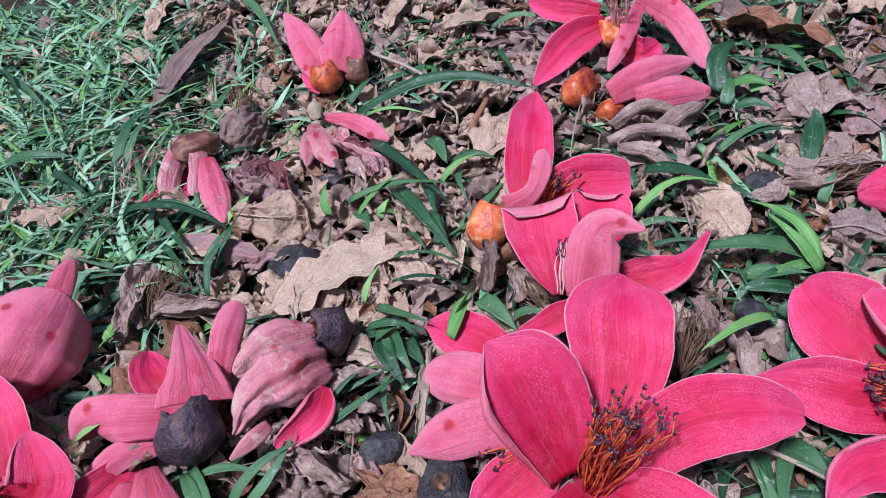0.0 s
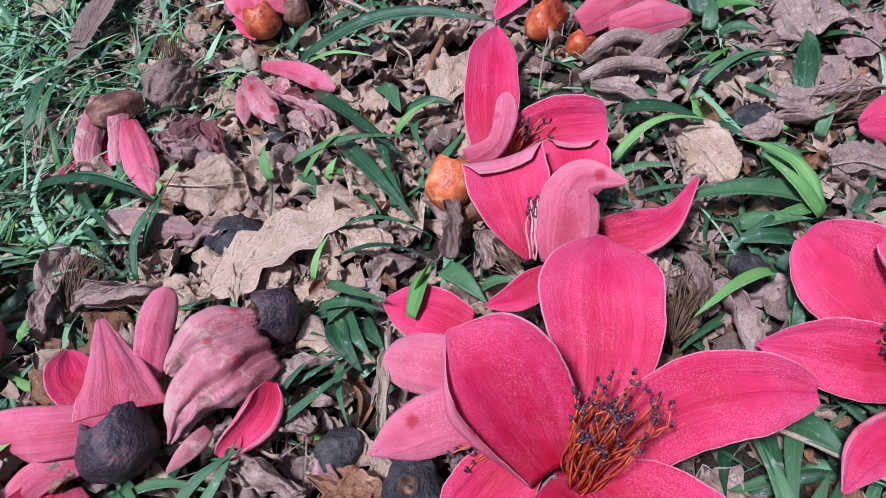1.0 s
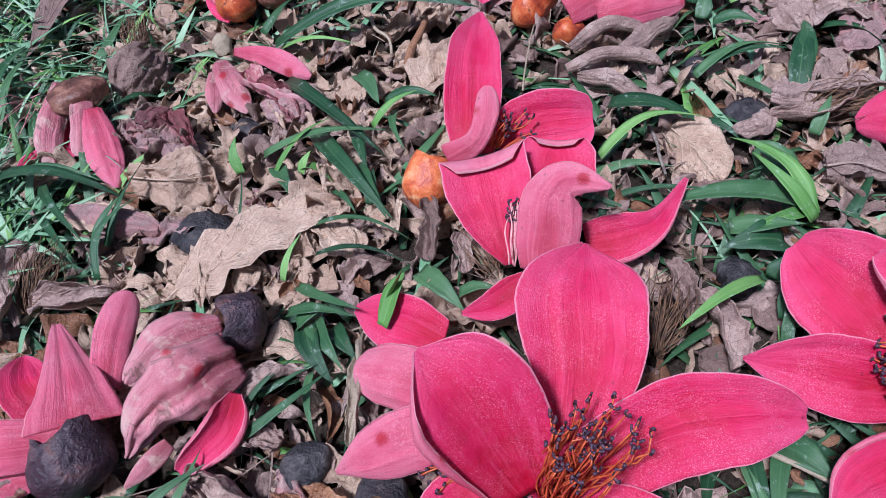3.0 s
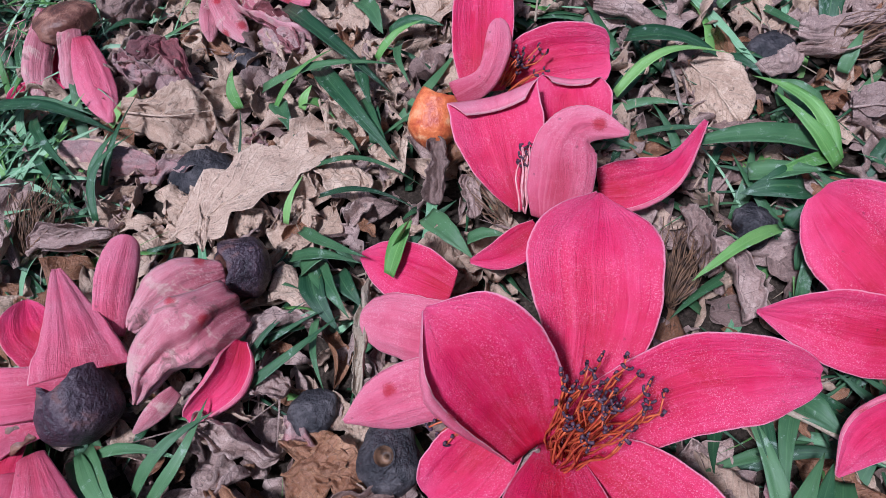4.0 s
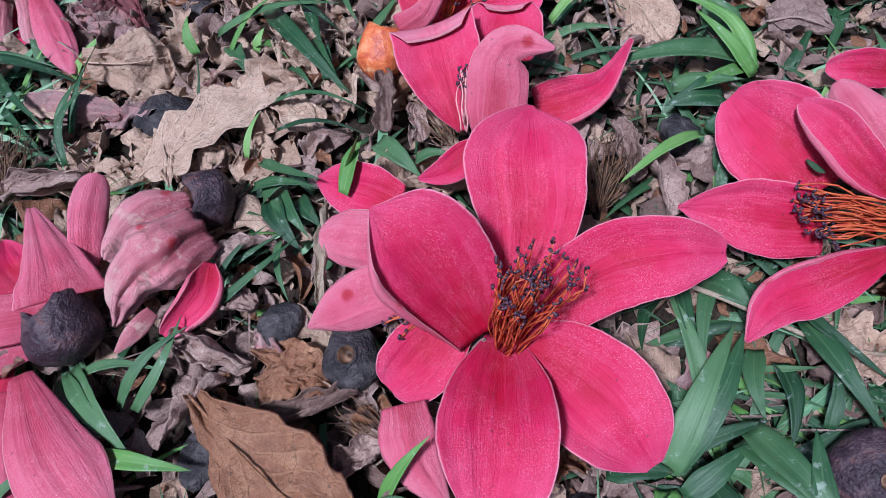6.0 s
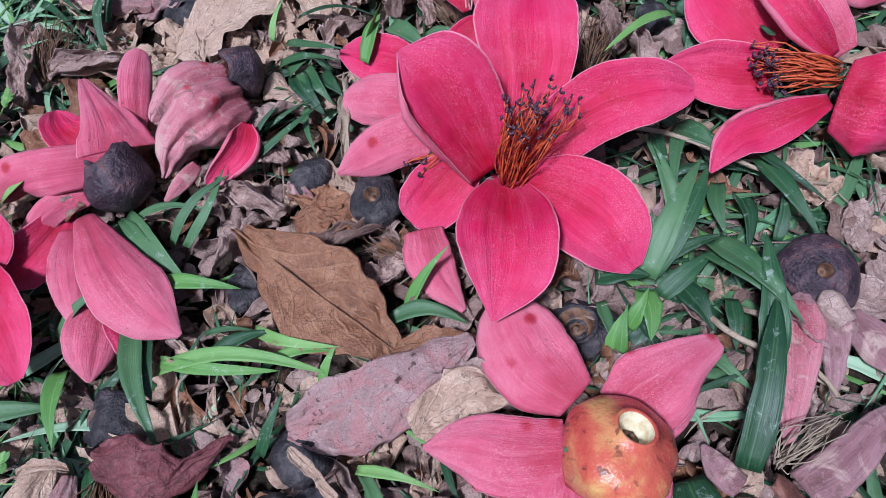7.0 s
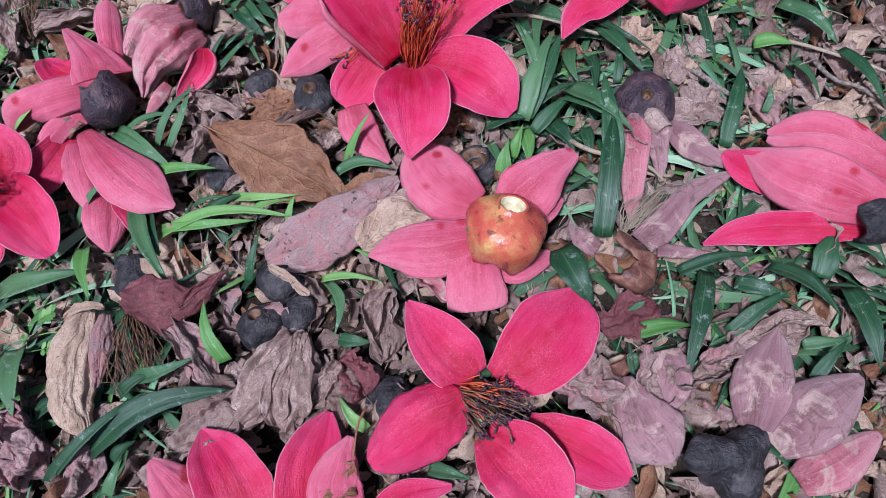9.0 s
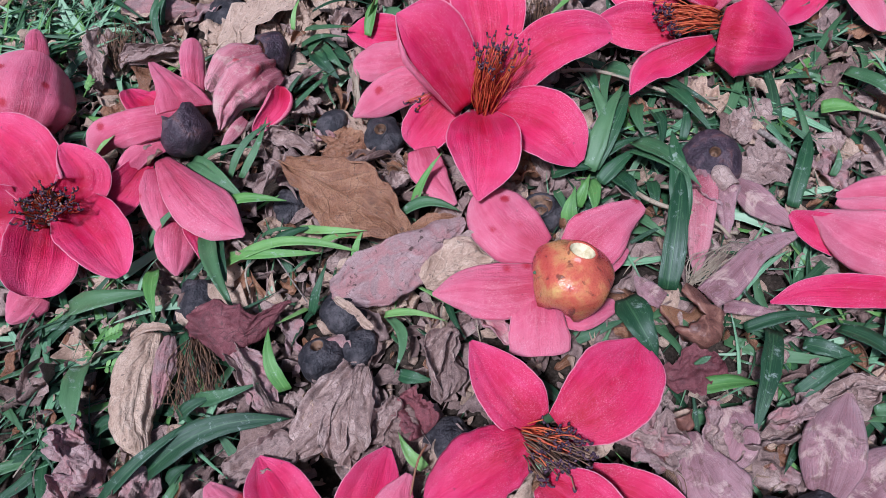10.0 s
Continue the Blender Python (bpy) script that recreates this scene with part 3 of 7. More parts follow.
def cup(parent, base, axis, radius, height, mats, name="calyx", hole=0.0, rim=0.8, lobes=3, lobe=0.05, dent=0.07, open_top=True, label="", seed=None, squash=1.0, knob=0.0):
    """A calyx: a thick lobed cup that grows from its scarred base along axis; hole is the radius of the stem scar."""
    SEED[0] += 1
    rng = np.random.default_rng(SEED[0] if seed is None else seed)
    a, s, t = frame_of(axis)
    b, R, H = cm(*base), radius * 0.01, height * 0.01
    hole *= 0.01
    wall = 0.10 * R + 0.0006
    prof = []
    if hole:
        prof += [(0.0, 0.22 * R, 3), (hole * 0.16, 0.24 * R, 3), (hole * 0.2, 0.36 * R, 3), (hole * 0.6, 0.36 * R, 1), (hole * 0.85, 0.16 * R, 1), (hole * 1.0, 0.03 * R, 1), (hole * 1.2, 0.0, 0)]
    else:
        prof += [(0.0, 0.0, 0), (0.12 * R, 0.0, 0)]
    r0 = prof[-1][0]
    for w in np.linspace(0.08, 1, 12):
        bulge = np.sin(np.pi / 2 * min(1, w / 0.5)) ** 0.75 if w < 0.5 else 1 - (1 - rim) * ((w - 0.5) / 0.5) ** 2
        prof.append((max(r0, R * bulge), H * (w**1.25), 0))
    if open_top:
        for w in np.linspace(1, 0.25, 7):
            bulge = np.sin(np.pi / 2 * min(1, w / 0.5)) ** 0.75 if w < 0.5 else 1 - (1 - rim) * ((w - 0.5) / 0.5) ** 2
            prof.append((max(0.02 * R, R * bulge - wall), H * w**1.25 + 0.08 * R * (1 - w), 2))
        prof.append((0.0, 0.34 * H, 2))
    else:
        prof += [(0.5 * R * rim, H * 1.08, 0), (0.0, H * 1.1, 0)]
    m = 28
    ang = np.linspace(0, 2 * np.pi, m, endpoint=False)
    ph = rng.random(6) * 7
    verts = []
    for r, z, kind in prof:
        w = z / H
        wob = 1 + (dent * (np.sin(2 * ang + ph[0] + 2 * w) + 0.7 * np.sin(3 * ang + ph[1] - 3 * w) + 0.5 * np.sin(5 * ang + ph[2] + 4 * w) + 0.35 * np.sin(9 * ang + ph[4]) + knob / max(dent, 0.01) * np.cos(3 * ang + ph[5])) * (kind in (0, 2) and r > r0))
        lift = lobe * H * (0.6 * np.cos(lobes * ang + ph[3]) + 0.3 * np.sin(4 * ang + ph[5]) + 0.12 * np.sin(11 * ang + ph[1])) * np.clip(w, 0, 1) ** 3 if open_top else 0
        c, d = np.cos(ang) * r * wob, np.sin(ang) * r * wob * squash
        verts.append(b + np.outer(c, s) + np.outer(d, t) + np.outer(z + lift + np.zeros(m), a))
    verts = np.concatenate(verts)
    faces, index = [], []
    for i in range(len(prof) - 1):
        for j in range(m):
            k = (j + 1) % m
            faces.append((i * m + j, i * m + k, (i + 1) * m + k, (i + 1) * m + j))
            index.append(prof[i][2] if prof[i][2] != 1 or prof[i + 1][2] == 1 else 0)
    mats = list(mats) if isinstance(mats, (list, tuple)) else [mats, PIT, mats]
    mats.append(PIT)
    return mesh_part(name, verts, faces, mats, parent, label, None, index)


def tube(path, r0, r1, sides=5):
    """Vertices and faces of a tapered tube along a path of points (metres)."""
    path = np.asarray(path, float)
    d = np.gradient(path, axis=0)
    d /= np.linalg.norm(d, axis=1, keepdims=True) + 1e-12
    verts, faces = [], []
    for i, (p, a) in enumerate(zip(path, d)):
        _, s, t = frame_of(a)
        r = r0 + (r1 - r0) * i / (len(path) - 1)
        for k in range(sides):
            w = 2 * np.pi * k / sides
            verts.append(p + r * (np.cos(w) * s + np.sin(w) * t))
    for i in range(len(path) - 1):
        for k in range(sides):
            m = (k + 1) % sides
            faces.append((i * sides + k, i * sides + m, (i + 1) * sides + m, (i + 1) * sides + k))
    n = len(path) * sides
    faces += [tuple(range(sides))[::-1], tuple(range(n - sides, n))]
    return verts, faces


def bent(b, t, sag, rng, n=7, loose=0.1):
    """A gently bent line from b to t (metres)."""
    w = np.linspace(0, 1, n)[:, None]
    length = np.linalg.norm(t - b)
    k = rng.normal(size=3) * loose * length + np.array(sag) * length
    return b + (t - b) * w + k * (w * (1 - w) * 2) + rng.normal(size=3) * 0.04 * length * np.sin(w * 6.3)


def stamens(parent, base, tips, spread, count, r=0.045, mats=None, sag=(0, 0, 0.12), foot=0.35):
    """Single stamens from the flower's heart to a cloud of tips (centimetres)."""
    SEED[0] += 1
    rng = np.random.default_rng(SEED[0])
    b, t = cm(*base), cm(*tips)
    sp = np.array(spread, float) * 0.01
    for _ in range(count):
        k = rng.normal(size=3)
        k /= np.linalg.norm(k)
        k *= rng.random() ** 0.4
        p0 = b + k * foot * 0.01
        p1 = t + k * sp + rng.normal(size=3) * 0.0015
        line = bent(p0, p1, sag, rng, 7, 0.05)
        v, f = tube(line, r * 0.01, r * 0.007)
        one = mesh_part("stamen", v, f, (mats or [FILAMENT, ANTHER])[0], parent)
        d = rng.normal(size=3)
        e, _, g = frame_of(d)
        w = np.linspace(-1.4, 1.4, 6)[:, None]
        arc = line[-1] + 0.0016 * (np.sin(w) * e + (np.cos(w) - 0.6) * g)
        v, f = tube(arc, 0.00068, 0.00042, 5)
        mesh_part("anther", v, f, (mats or [FILAMENT, ANTHER])[1], one, "tiny dark purple anther")


def tuft(parent, base, tips, spread, count, r=0.03, mats=None, foot=0.4, label="dry brown stamen tuft", name="stamen_tuft", sag=(0, 0, 0.15)):
    """A tangle of dry threads as one mesh."""
    SEED[0] += 1
    rng = np.random.default_rng(SEED[0])
    b, t = cm(*base), cm(*tips)
    verts, faces = [], []
    for _ in range(count):
        k = rng.normal(size=3)
        k /= np.linalg.norm(k)
        k *= rng.random() ** 0.4
        v, f = tube(bent(b + k * foot * 0.01, t + k * np.array(spread) * 0.01, sag, rng, 6, 0.22), r * 0.01, r * 0.006, 4)
        faces += [tuple(i + len(verts) for i in q) for q in f]
        verts += v
    return mesh_part(name, verts, faces, mats or THREAD, parent, label)


def stick(base, tip, r, label, mats=None, name="twig", category="twig", bow=0.06):
    SEED[0] += 1
    rng = np.random.default_rng(SEED[0])
    line = bent(cm(*base), cm(*tip), (0, 0, bow), rng, 9, 0.04)
    v, f = tube(line, r * 0.01, r * 0.007, 7)
    return tagged(mesh_part(name, v, f, mats or TWIG), label, category, "fallen twigs")



def sprig(at, tip, pairs, size, label):
    """A small weed with a feathered leaf: a stem with leaflets in pairs."""
    SEED[0] += 1
    rng = np.random.default_rng(SEED[0])
    ob = thing("seedling", at, label, "seedling", "small weeds")
    b, t = np.array(at, float), np.array(tip, float)
    v, f = tube(np.linspace(b, t, 5) * 0.01, 0.0004, 0.00025, 5)
    mesh_part("stem", v, f, LIME, ob)
    d = (t - b) / np.linalg.norm(t - b)
    s = np.cross(d, (0, 0, 1))
    for i in range(pairs):
        p = b + (t - b) * (0.3 + 0.7 * (i + 1) / pairs)
        for k in (-1, 1):
            e = p + (s * k + d * 0.55) * size * (1 - 0.25 * abs(2 * i / pairs - 1)) + (0, 0, rng.uniform(-0.05, 0.1))
            sheet("leaflet", LIME, ob, tuple(p), tuple(e), size * 0.5, thick=0.02, shape="petal", neck=0.3, bend=-0.05, roll=0.3, seed=i, nu=7, nv=5)
    return ob


def crumb(at, tip, width, mats, label):
    """A bit of leaf that has fallen onto a petal."""
    return lone("leaf_fragment", mats, at, tip, width, label, "leaf fragment", "leaf fragments", shape="petal", neck=0.3, roll=0.3, thick=0.03, nu=8, nv=5)


# ---------- ground ----------
def make_ground():
    """One uneven sheet of soil, fine near the flowers and coarse out to the horizon."""
    def steps(a, b):
        near = np.linspace(a, b, 110)
        far = 0.05 * 1.35 ** np.arange(1, 32)
        return np.concatenate([a - far[::-1], near, b + far])
    xs, ys = steps(-0.45, 0.5), steps(-0.4, 0.75)
    verts = []
    for y in ys:
        for x in xs:
            near = math.exp(-((x / 2.0) ** 2) - ((y / 2.0) ** 2))
            z = -0.012 + 0.004 * noise.noise((x * 18, y * 18, 0.3)) * near + 0.002 * noise.noise((x * 70, y * 70, 4.1)) * near
            verts.append((x, y, z))
    n = len(xs)
    faces = [(j * n + i, j * n + i + 1, (j + 1) * n + i + 1, (j + 1) * n + i) for j in range(len(ys) - 1) for i in range(n - 1)]
    me = bpy.data.meshes.new("ground")
    me.from_pydata(verts, [], faces)
    me.materials.append(SOIL)
    me.polygons.foreach_set("use_smooth", [True] * len(me.polygons))
    return tagged(new("ground", me), "dark brown soil under leaf litter and grass", "ground", "", "structure")


make_ground()

# ---------- flowers ----------

# the large open flower

big = thing("flower", (3.87, 8.62, -0.9), "large open crimson flower with five fleshy petals on grass", "flower", "fallen flowers")
frond(big, [(4.19, 8.72, 1.9), (5.63, 11.51, 3.7), (6.25, 13.66, 4.5), (7.22, 16.02, 4.2)], [1.70, 3.16, 4.18, 3.87, 0.31], (-0.19, -0.58, 0.79))
frond(big, [(2.94, 8.70, 1.5), (2.21, 10.00, 4.0), (1.47, 11.08, 5.6), (0.47, 12.14, 6.4)], [1.94, 3.38, 4.06, 3.51, 0.23], (-0.01, -0.54, 0.84), fold=(0.0, 0.22), roll=0.6)
frond(big, [(4.66, 8.81, 1.5), (7.57, 8.95, 3.5), (9.61, 8.56, 4.2), (11.48, 8.19, 3.9)], [2.38, 2.84, 2.93, 2.32, 0.89], (-0.34, -0.41, 0.85))
frond(big, [(4.00, 8.55, 0.8), (5.52, 6.26, 1.9), (6.44, 4.30, 2.0), (7.17, 2.69, 1.0)], [1.01, 3.12, 3.88, 3.18, 0.89], (-0.21, -0.24, 0.95))
frond(big, [(3.69, 8.74, 0.6), (2.68, 5.64, 2.5), (2.08, 3.69, 2.8), (0.92, 1.93, 2.2)], [1.11, 3.49, 3.95, 3.09, 0.18], (-0.04, -0.23, 0.97))
cup(big, (3.82, 8.46, -0.5), (0.05, 0, 1), 0.8, 1.3, [RUST, PIT, RED], name="calyx")
stamens(big, (3.82, 8.30, 1.2), (5.01, 8.65, 4.7), (1.75, 1.4, 0.8), 60, sag=(0, 0, 0.1), foot=0.75)

# the flower half under it

under = thing("flower", (1.21, 11.24, -0.8), "pink flower lying half under another bloom, outer petal faces up", "flower", "fallen flowers")
frond(under, [(1.28, 11.00, 2.2), (-0.89, 11.21, 1.9), (-3.43, 11.16, 0.9)], [1.96, 2.28, 2.25, 1.88, 0.18], (0.08, -0.48, 0.88), mats=[PINK, RED], roll=-0.45)
frond(under, [(1.14, 12.63, 2.3), (-0.57, 13.69, 1.9), (-2.24, 14.91, 1.2)], [2.46, 2.54, 2.48, 2.25, 1.44], (0.06, -0.54, 0.84), mats=[PINK, RED], roll=-0.45)
frond(under, [(1.38, 14.59, 2.2), (-0.07, 15.97, 1.9), (-1.78, 17.44, 1.4)], [1.62, 2.16, 2.29, 1.80, 0.40], (0.04, -0.60, 0.80))
frond(under, [(2.01, 9.43, 1.4), (0.22, 8.49, 0.9), (-0.95, 7.99, 0.5)], [1.97, 2.71, 2.79, 2.40, 1.31], (0.04, -0.38, 0.92))
frond(under, [(-0.54, 7.08, 1.2), (-0.60, 5.27, 1.0), (0.08, 3.36, 0.3)], [1.68, 2.08, 1.97, 1.43, 0.29], (0.07, -0.27, 0.96), mats=[PINK, RED], roll=-0.45, crumple=0.02)
stamens(under, (1.68, 10.21, 1.4), (0.53, 9.82, 1.6), (0.9, 0.6, 0.4), 14)

# the two flowers behind the large one

tall = thing("flower", (5.49, 26.82, -0.8), "crimson flower with tall upright petals and an orange calyx", "flower", "fallen flowers")
frond(tall, [(4.76, 24.19, 1.6), (5.37, 26.76, 2.6), (6.18, 29.73, 2.9), (7.32, 33.33, 2.6)], [1.92, 2.72, 2.70, 2.23, 0.25], (-0.14, -0.78, 0.61))
frond(tall, [(3.44, 23.71, 2.2), (4.72, 23.52, 3.0), (5.51, 24.28, 3.8), (5.92, 25.62, 4.2)], [1.30, 1.08, 1.02, 1.12, 0.77], (-0.13, -0.73, 0.67), mats=[PINK, RED], roll=-0.45)
frond(tall, [(6.01, 24.77, 1.6), (8.30, 24.47, 2.2), (10.44, 24.14, 2.2)], [2.16, 3.00, 3.08, 2.78, 2.06], (-0.21, -0.70, 0.69))
frond(tall, [(7.49, 20.55, 1.8), (7.68, 21.18, 2.8), (8.09, 22.29, 3.2)], [2.36, 3.08, 3.38, 3.25, 2.36], (-0.21, -0.65, 0.73), flop=0.22)
stamens(tall, (5.70, 24.10, 1.6), (6.69, 24.06, 2.6), (0.9, 0.7, 0.7), 18)
cup(tall, (1.75, 23.0, 0.1), (0.5, 0.75, 0.6), 1.12, 2.5, [ORANGE, PIT, RUST], rim=0.8, dent=0.03)

hooked = thing("flower", (5.89, 18.23, -0.8), "crimson flower with one hooked pink petal, standing behind a larger bloom", "flower", "fallen flowers")
frond(hooked, [(4.72, 17.81, 1.4), (4.68, 19.40, 2.6), (4.73, 21.98, 3.6)], [0.33, 1.75, 2.88, 3.59, 3.64], (-0.12, -0.62, 0.77), flop=0.17)
frond(hooked, [(5.71, 16.55, 2.2), (6.29, 17.48, 3.4), (6.65, 18.30, 4.4), (7.41, 18.48, 5.0), (8.67, 17.53, 5.2)], [1.68, 2.45, 2.52, 2.28, 1.70, 1.07, 0.17], (-0.20, -0.62, 0.76), mats=[PINK, RED], roll=-0.45)
frond(hooked, [(8.10, 18.09, 1.2), (9.44, 17.76, 1.5), (11.09, 17.97, 1.7), (13.11, 19.77, 1.8)], [1.68, 2.13, 1.75, 0.86, 0.20], (-0.33, -0.55, 0.77), fold=(0.25, 0.0))
frond(hooked, [(5.16, 16.43, 2.0), (3.62, 15.95, 1.6), (2.34, 16.18, 1.2)], [0.90, 1.39, 1.21, 0.77, 0.18], (-0.08, -0.52, 0.85))
stamens(hooked, (4.88, 17.51, 2.2), (5.37, 19.15, 3.2), (0.5, 0.5, 0.5), 14, mats=[PALE_THREAD, ANTHER])

border = thing("flower", (26.78, 21.80, -0.8), "crimson flower at the border of the grass, seen in part", "flower", "fallen flowers")
frond(border, [(25.95, 20.38, 0.8), (23.75, 20.70, 1.4), (22.23, 21.54, 0.6)], [2.27, 2.80, 2.83, 2.33, 0.93], (-0.58, -0.49, 0.65), roll=-0.4)
frond(border, [(23.15, 15.23, 0.6), (21.70, 15.55, 1.0), (20.58, 16.19, 0.8)], [1.39, 1.62, 1.61, 1.30, 0.56], (-0.57, -0.39, 0.72))
frond(border, [(24.64, 12.83, 0.9), (23.10, 12.85, 1.3), (21.97, 13.27, 0.8)], [1.73, 2.21, 2.25, 1.88, 0.90], (-0.62, -0.43, 0.66), mats=[PINK, RED], roll=-0.45)

# flower beside the large one, lying on its side

lying = thing("flower", (20.73, 9.22, -0.8), "open crimson flower lying on its side, its stamens pointing sideways", "flower", "fallen flowers")
frond(lying, [(16.98, 10.38, 1.6), (16.03, 12.27, 2.5), (15.28, 15.00, 2.5)], [2.08, 3.65, 4.12, 3.54, 1.44], (-0.49, -0.48, 0.73))
frond(lying, [(18.90, 9.00, 2.2), (17.76, 10.07, 3.3), (17.14, 11.53, 3.9), (16.55, 12.90, 4.1)], [0.45, 1.45, 1.74, 1.58, 0.58], (-0.54, -0.46, 0.70), fold=(0.0, 0.35))
frond(lying, [(19.94, 9.30, 1.6), (19.58, 11.46, 2.1), (19.49, 14.42, 2.3)], [0.91, 1.84, 2.14, 1.94, 0.87], (-0.57, -0.43, 0.70), mats=[PINK, RED], roll=-0.45)
frond(lying, [(16.53, 9.09, 1.3), (14.72, 9.81, 1.6), (13.29, 10.62, 1.6), (11.81, 11.58, 1.2)], [2.29, 2.84, 2.80, 1.81, 0.14], (-0.42, -0.44, 0.79))
frond(lying, [(17.97, 7.22, 1.5), (15.33, 6.86, 1.6), (13.44, 6.72, 1.5), (11.81, 5.74, 1.2)], [0.66, 1.71, 2.01, 1.57, 0.17], (-0.45, -0.33, 0.83), fold=(0.22, 0.0))
frond(lying, [(17.90, 6.94, 2.2), (18.93, 5.53, 2.8), (21.94, 5.12, 1.2)], [3.05, 4.29, 4.36, 3.81, 2.05], (-0.57, -0.40, 0.72), roll=-0.5)
stamens(lying, (18.5, 8.23, 1.9), (15.8, 9.35, 2.2), (0.5, 1.3, 0.8), 46, foot=0.6)
cup(lying, (21.65, 7.70, 0.5), (-1, 0, 0.1), 1.0, 1.6, RUST)

edge = thing("flower", (28.73, 9.59, -0.8), "crimson flower on grass, seen only in part", "flower", "fallen flowers")
petal(edge, (28.17, 9.55, 1.2), (22.54, 7.24, 0.6), 2.0, mats=[RED, PINK], roll=0.5)
petal(edge, (27.88, 9.15, 1.2), (27.97, 4.38, 0.4), 2.0, (0, 0, -1), mats=[RED, PINK], roll=0.5)
petal(edge, (28.77, 9.81, 1.2), (30.54, 14.99, 1.0), 2.4, mats=[RED, PINK], roll=0.5)

# face-down flower with the ripe calyx on top

ripe = thing("flower", (3.77, -2.96, -0.8), "face-down pink flower with an apple-like orange calyx on top", "flower", "fallen flowers")
frond(ripe, [(2.94, -1.59, 1.2), (1.78, 0.29, 1.8), (1.39, 2.98, 1.5)], [1.81, 3.14, 3.47, 3.32, 1.68], (-0.10, -0.32, 0.94), mats=[PINK, RED], roll=-0.45)
frond(ripe, [(1.90, -3.36, 1.4), (-0.12, -2.86, 1.6), (-1.50, -2.03, 1.2), (-3.00, -1.46, 0.7)], [2.41, 2.88, 2.83, 1.89, 0.18], (0.01, -0.23, 0.97), mats=[PINK, RED], roll=-0.45)
frond(ripe, [(1.87, -3.73, 1.2), (1.21, -5.08, 1.2), (0.71, -6.48, 0.5)], [1.97, 2.43, 2.70, 3.00, 2.96], (-0.09, -0.12, 0.99), mats=[PINK, RED], roll=-0.3)
frond(ripe, [(2.66, -4.42, 0.9), (3.53, -5.37, 0.9), (5.32, -5.33, 0.4)], [1.76, 1.87, 1.69, 1.23, 0.75], (-0.17, -0.11, 0.98), mats=[PINK, RED], roll=-0.45)
frond(ripe, [(4.15, -2.54, 1.2), (5.82, -2.12, 1.8), (7.27, -1.59, 1.8), (8.82, -1.19, 1.4)], [2.02, 3.15, 2.58, 1.62, 0.82], (-0.30, -0.24, 0.92), mats=[PINK, RED], roll=-0.3)
frond(ripe, [(4.94, -3.33, 0.8), (5.88, -3.34, 0.9), (7.18, -2.94, 0.7)], [1.57, 1.35, 1.12, 0.90, 0.36], (-0.25, -0.18, 0.95), mats=[PINK, RED], roll=-0.45)
cup(ripe, (4.13, -3.45, 3.7), (-0.42, -0.30, -0.86), 2.05, 3.1, [APPLE, CREAM, RUST], hole=0.62, rim=0.66, lobe=0.13, dent=0.04)

# lower open flower

lower = thing("flower", (-1.29, -10.18, -0.8), "open crimson flower with dark stamens and one curled glossy petal", "flower", "fallen flowers")
frond(lower, [(-0.88, -9.47, 1.1), (-1.55, -7.93, 1.9), (-2.19, -4.86, 1.5)], [1.55, 2.62, 2.77, 2.00, 0.22], (-0.04, -0.27, 0.96), roll=0.7)
frond(lower, [(0.10, -10.16, 0.9), (2.08, -9.72, 1.4), (4.00, -8.84, 1.2), (5.44, -7.55, 0.6)], [1.81, 3.40, 3.95, 3.08, 0.44], (-0.21, -0.23, 0.95))
frond(lower, [(-1.66, -10.16, 1.6), (-3.71, -10.56, 2.0), (-6.72, -10.97, 0.9)], [1.76, 2.88, 3.34, 3.07, 1.65], (0.03, -0.19, 0.98), roll=-0.9, crumple=0.02)
frond(lower, [(-1.51, -11.87, 1.0), (-0.63, -13.96, 1.5), (-0.05, -16.32, 0.5)], [1.50, 3.04, 3.41, 2.93, 1.20], (-0.07, -0.08, 0.99), crumple=0.012)
frond(lower, [(0.31, -12.40, 0.8), (1.91, -14.30, 1.2), (3.39, -16.21, 0.3)], [1.26, 2.28, 2.63, 2.25, 0.64], (-0.15, -0.07, 0.99), crumple=0.012)
stamens(lower, (-1.68, -9.77, 0.9), (-0.5, -11.4, 1.7), (1.5, 1.3, 0.6), 60, mats=[THREAD, ANTHER], foot=0.6)
stamens(lower, (-1.68, -9.77, 0.9), (-0.5, -10.9, 1.7), (1.2, 1.1, 0.5), 30, mats=[FILAMENT, ANTHER], foot=0.6)

# pair of petals and flower at the near edge

near = thing("flower", (-11.79, -10.48, -0.8), "crimson flower with rose outer petals, lying on its side", "flower", "fallen flowers")
frond(near, [(-12.54, -10.77, 0.9), (-12.67, -8.68, 1.2), (-13.32, -6.14, 0.7)], [2.95, 3.33, 2.96, 2.31, 0.26], (0.29, -0.23, 0.93))
frond(near, [(-13.94, -10.17, 1.5), (-14.78, -8.35, 1.7), (-15.59, -6.71, 1.5)], [2.91, 2.78, 2.31, 1.55, 0.51], (0.36, -0.24, 0.90), mats=[PINK, RED], roll=-0.45)
frond(near, [(-9.86, -11.71, 0.8), (-8.95, -9.84, 1.2), (-7.55, -7.94, 0.7)], [2.95, 3.07, 2.85, 2.04, 0.37], (0.19, -0.20, 0.96))
frond(near, [(-8.74, -12.47, 1.1), (-8.24, -10.96, 1.4), (-6.98, -9.52, 1.4)], [2.42, 2.43, 2.20, 1.54, 0.25], (0.17, -0.17, 0.97), mats=[PINK, RED], roll=-0.45, crumple=0.02)
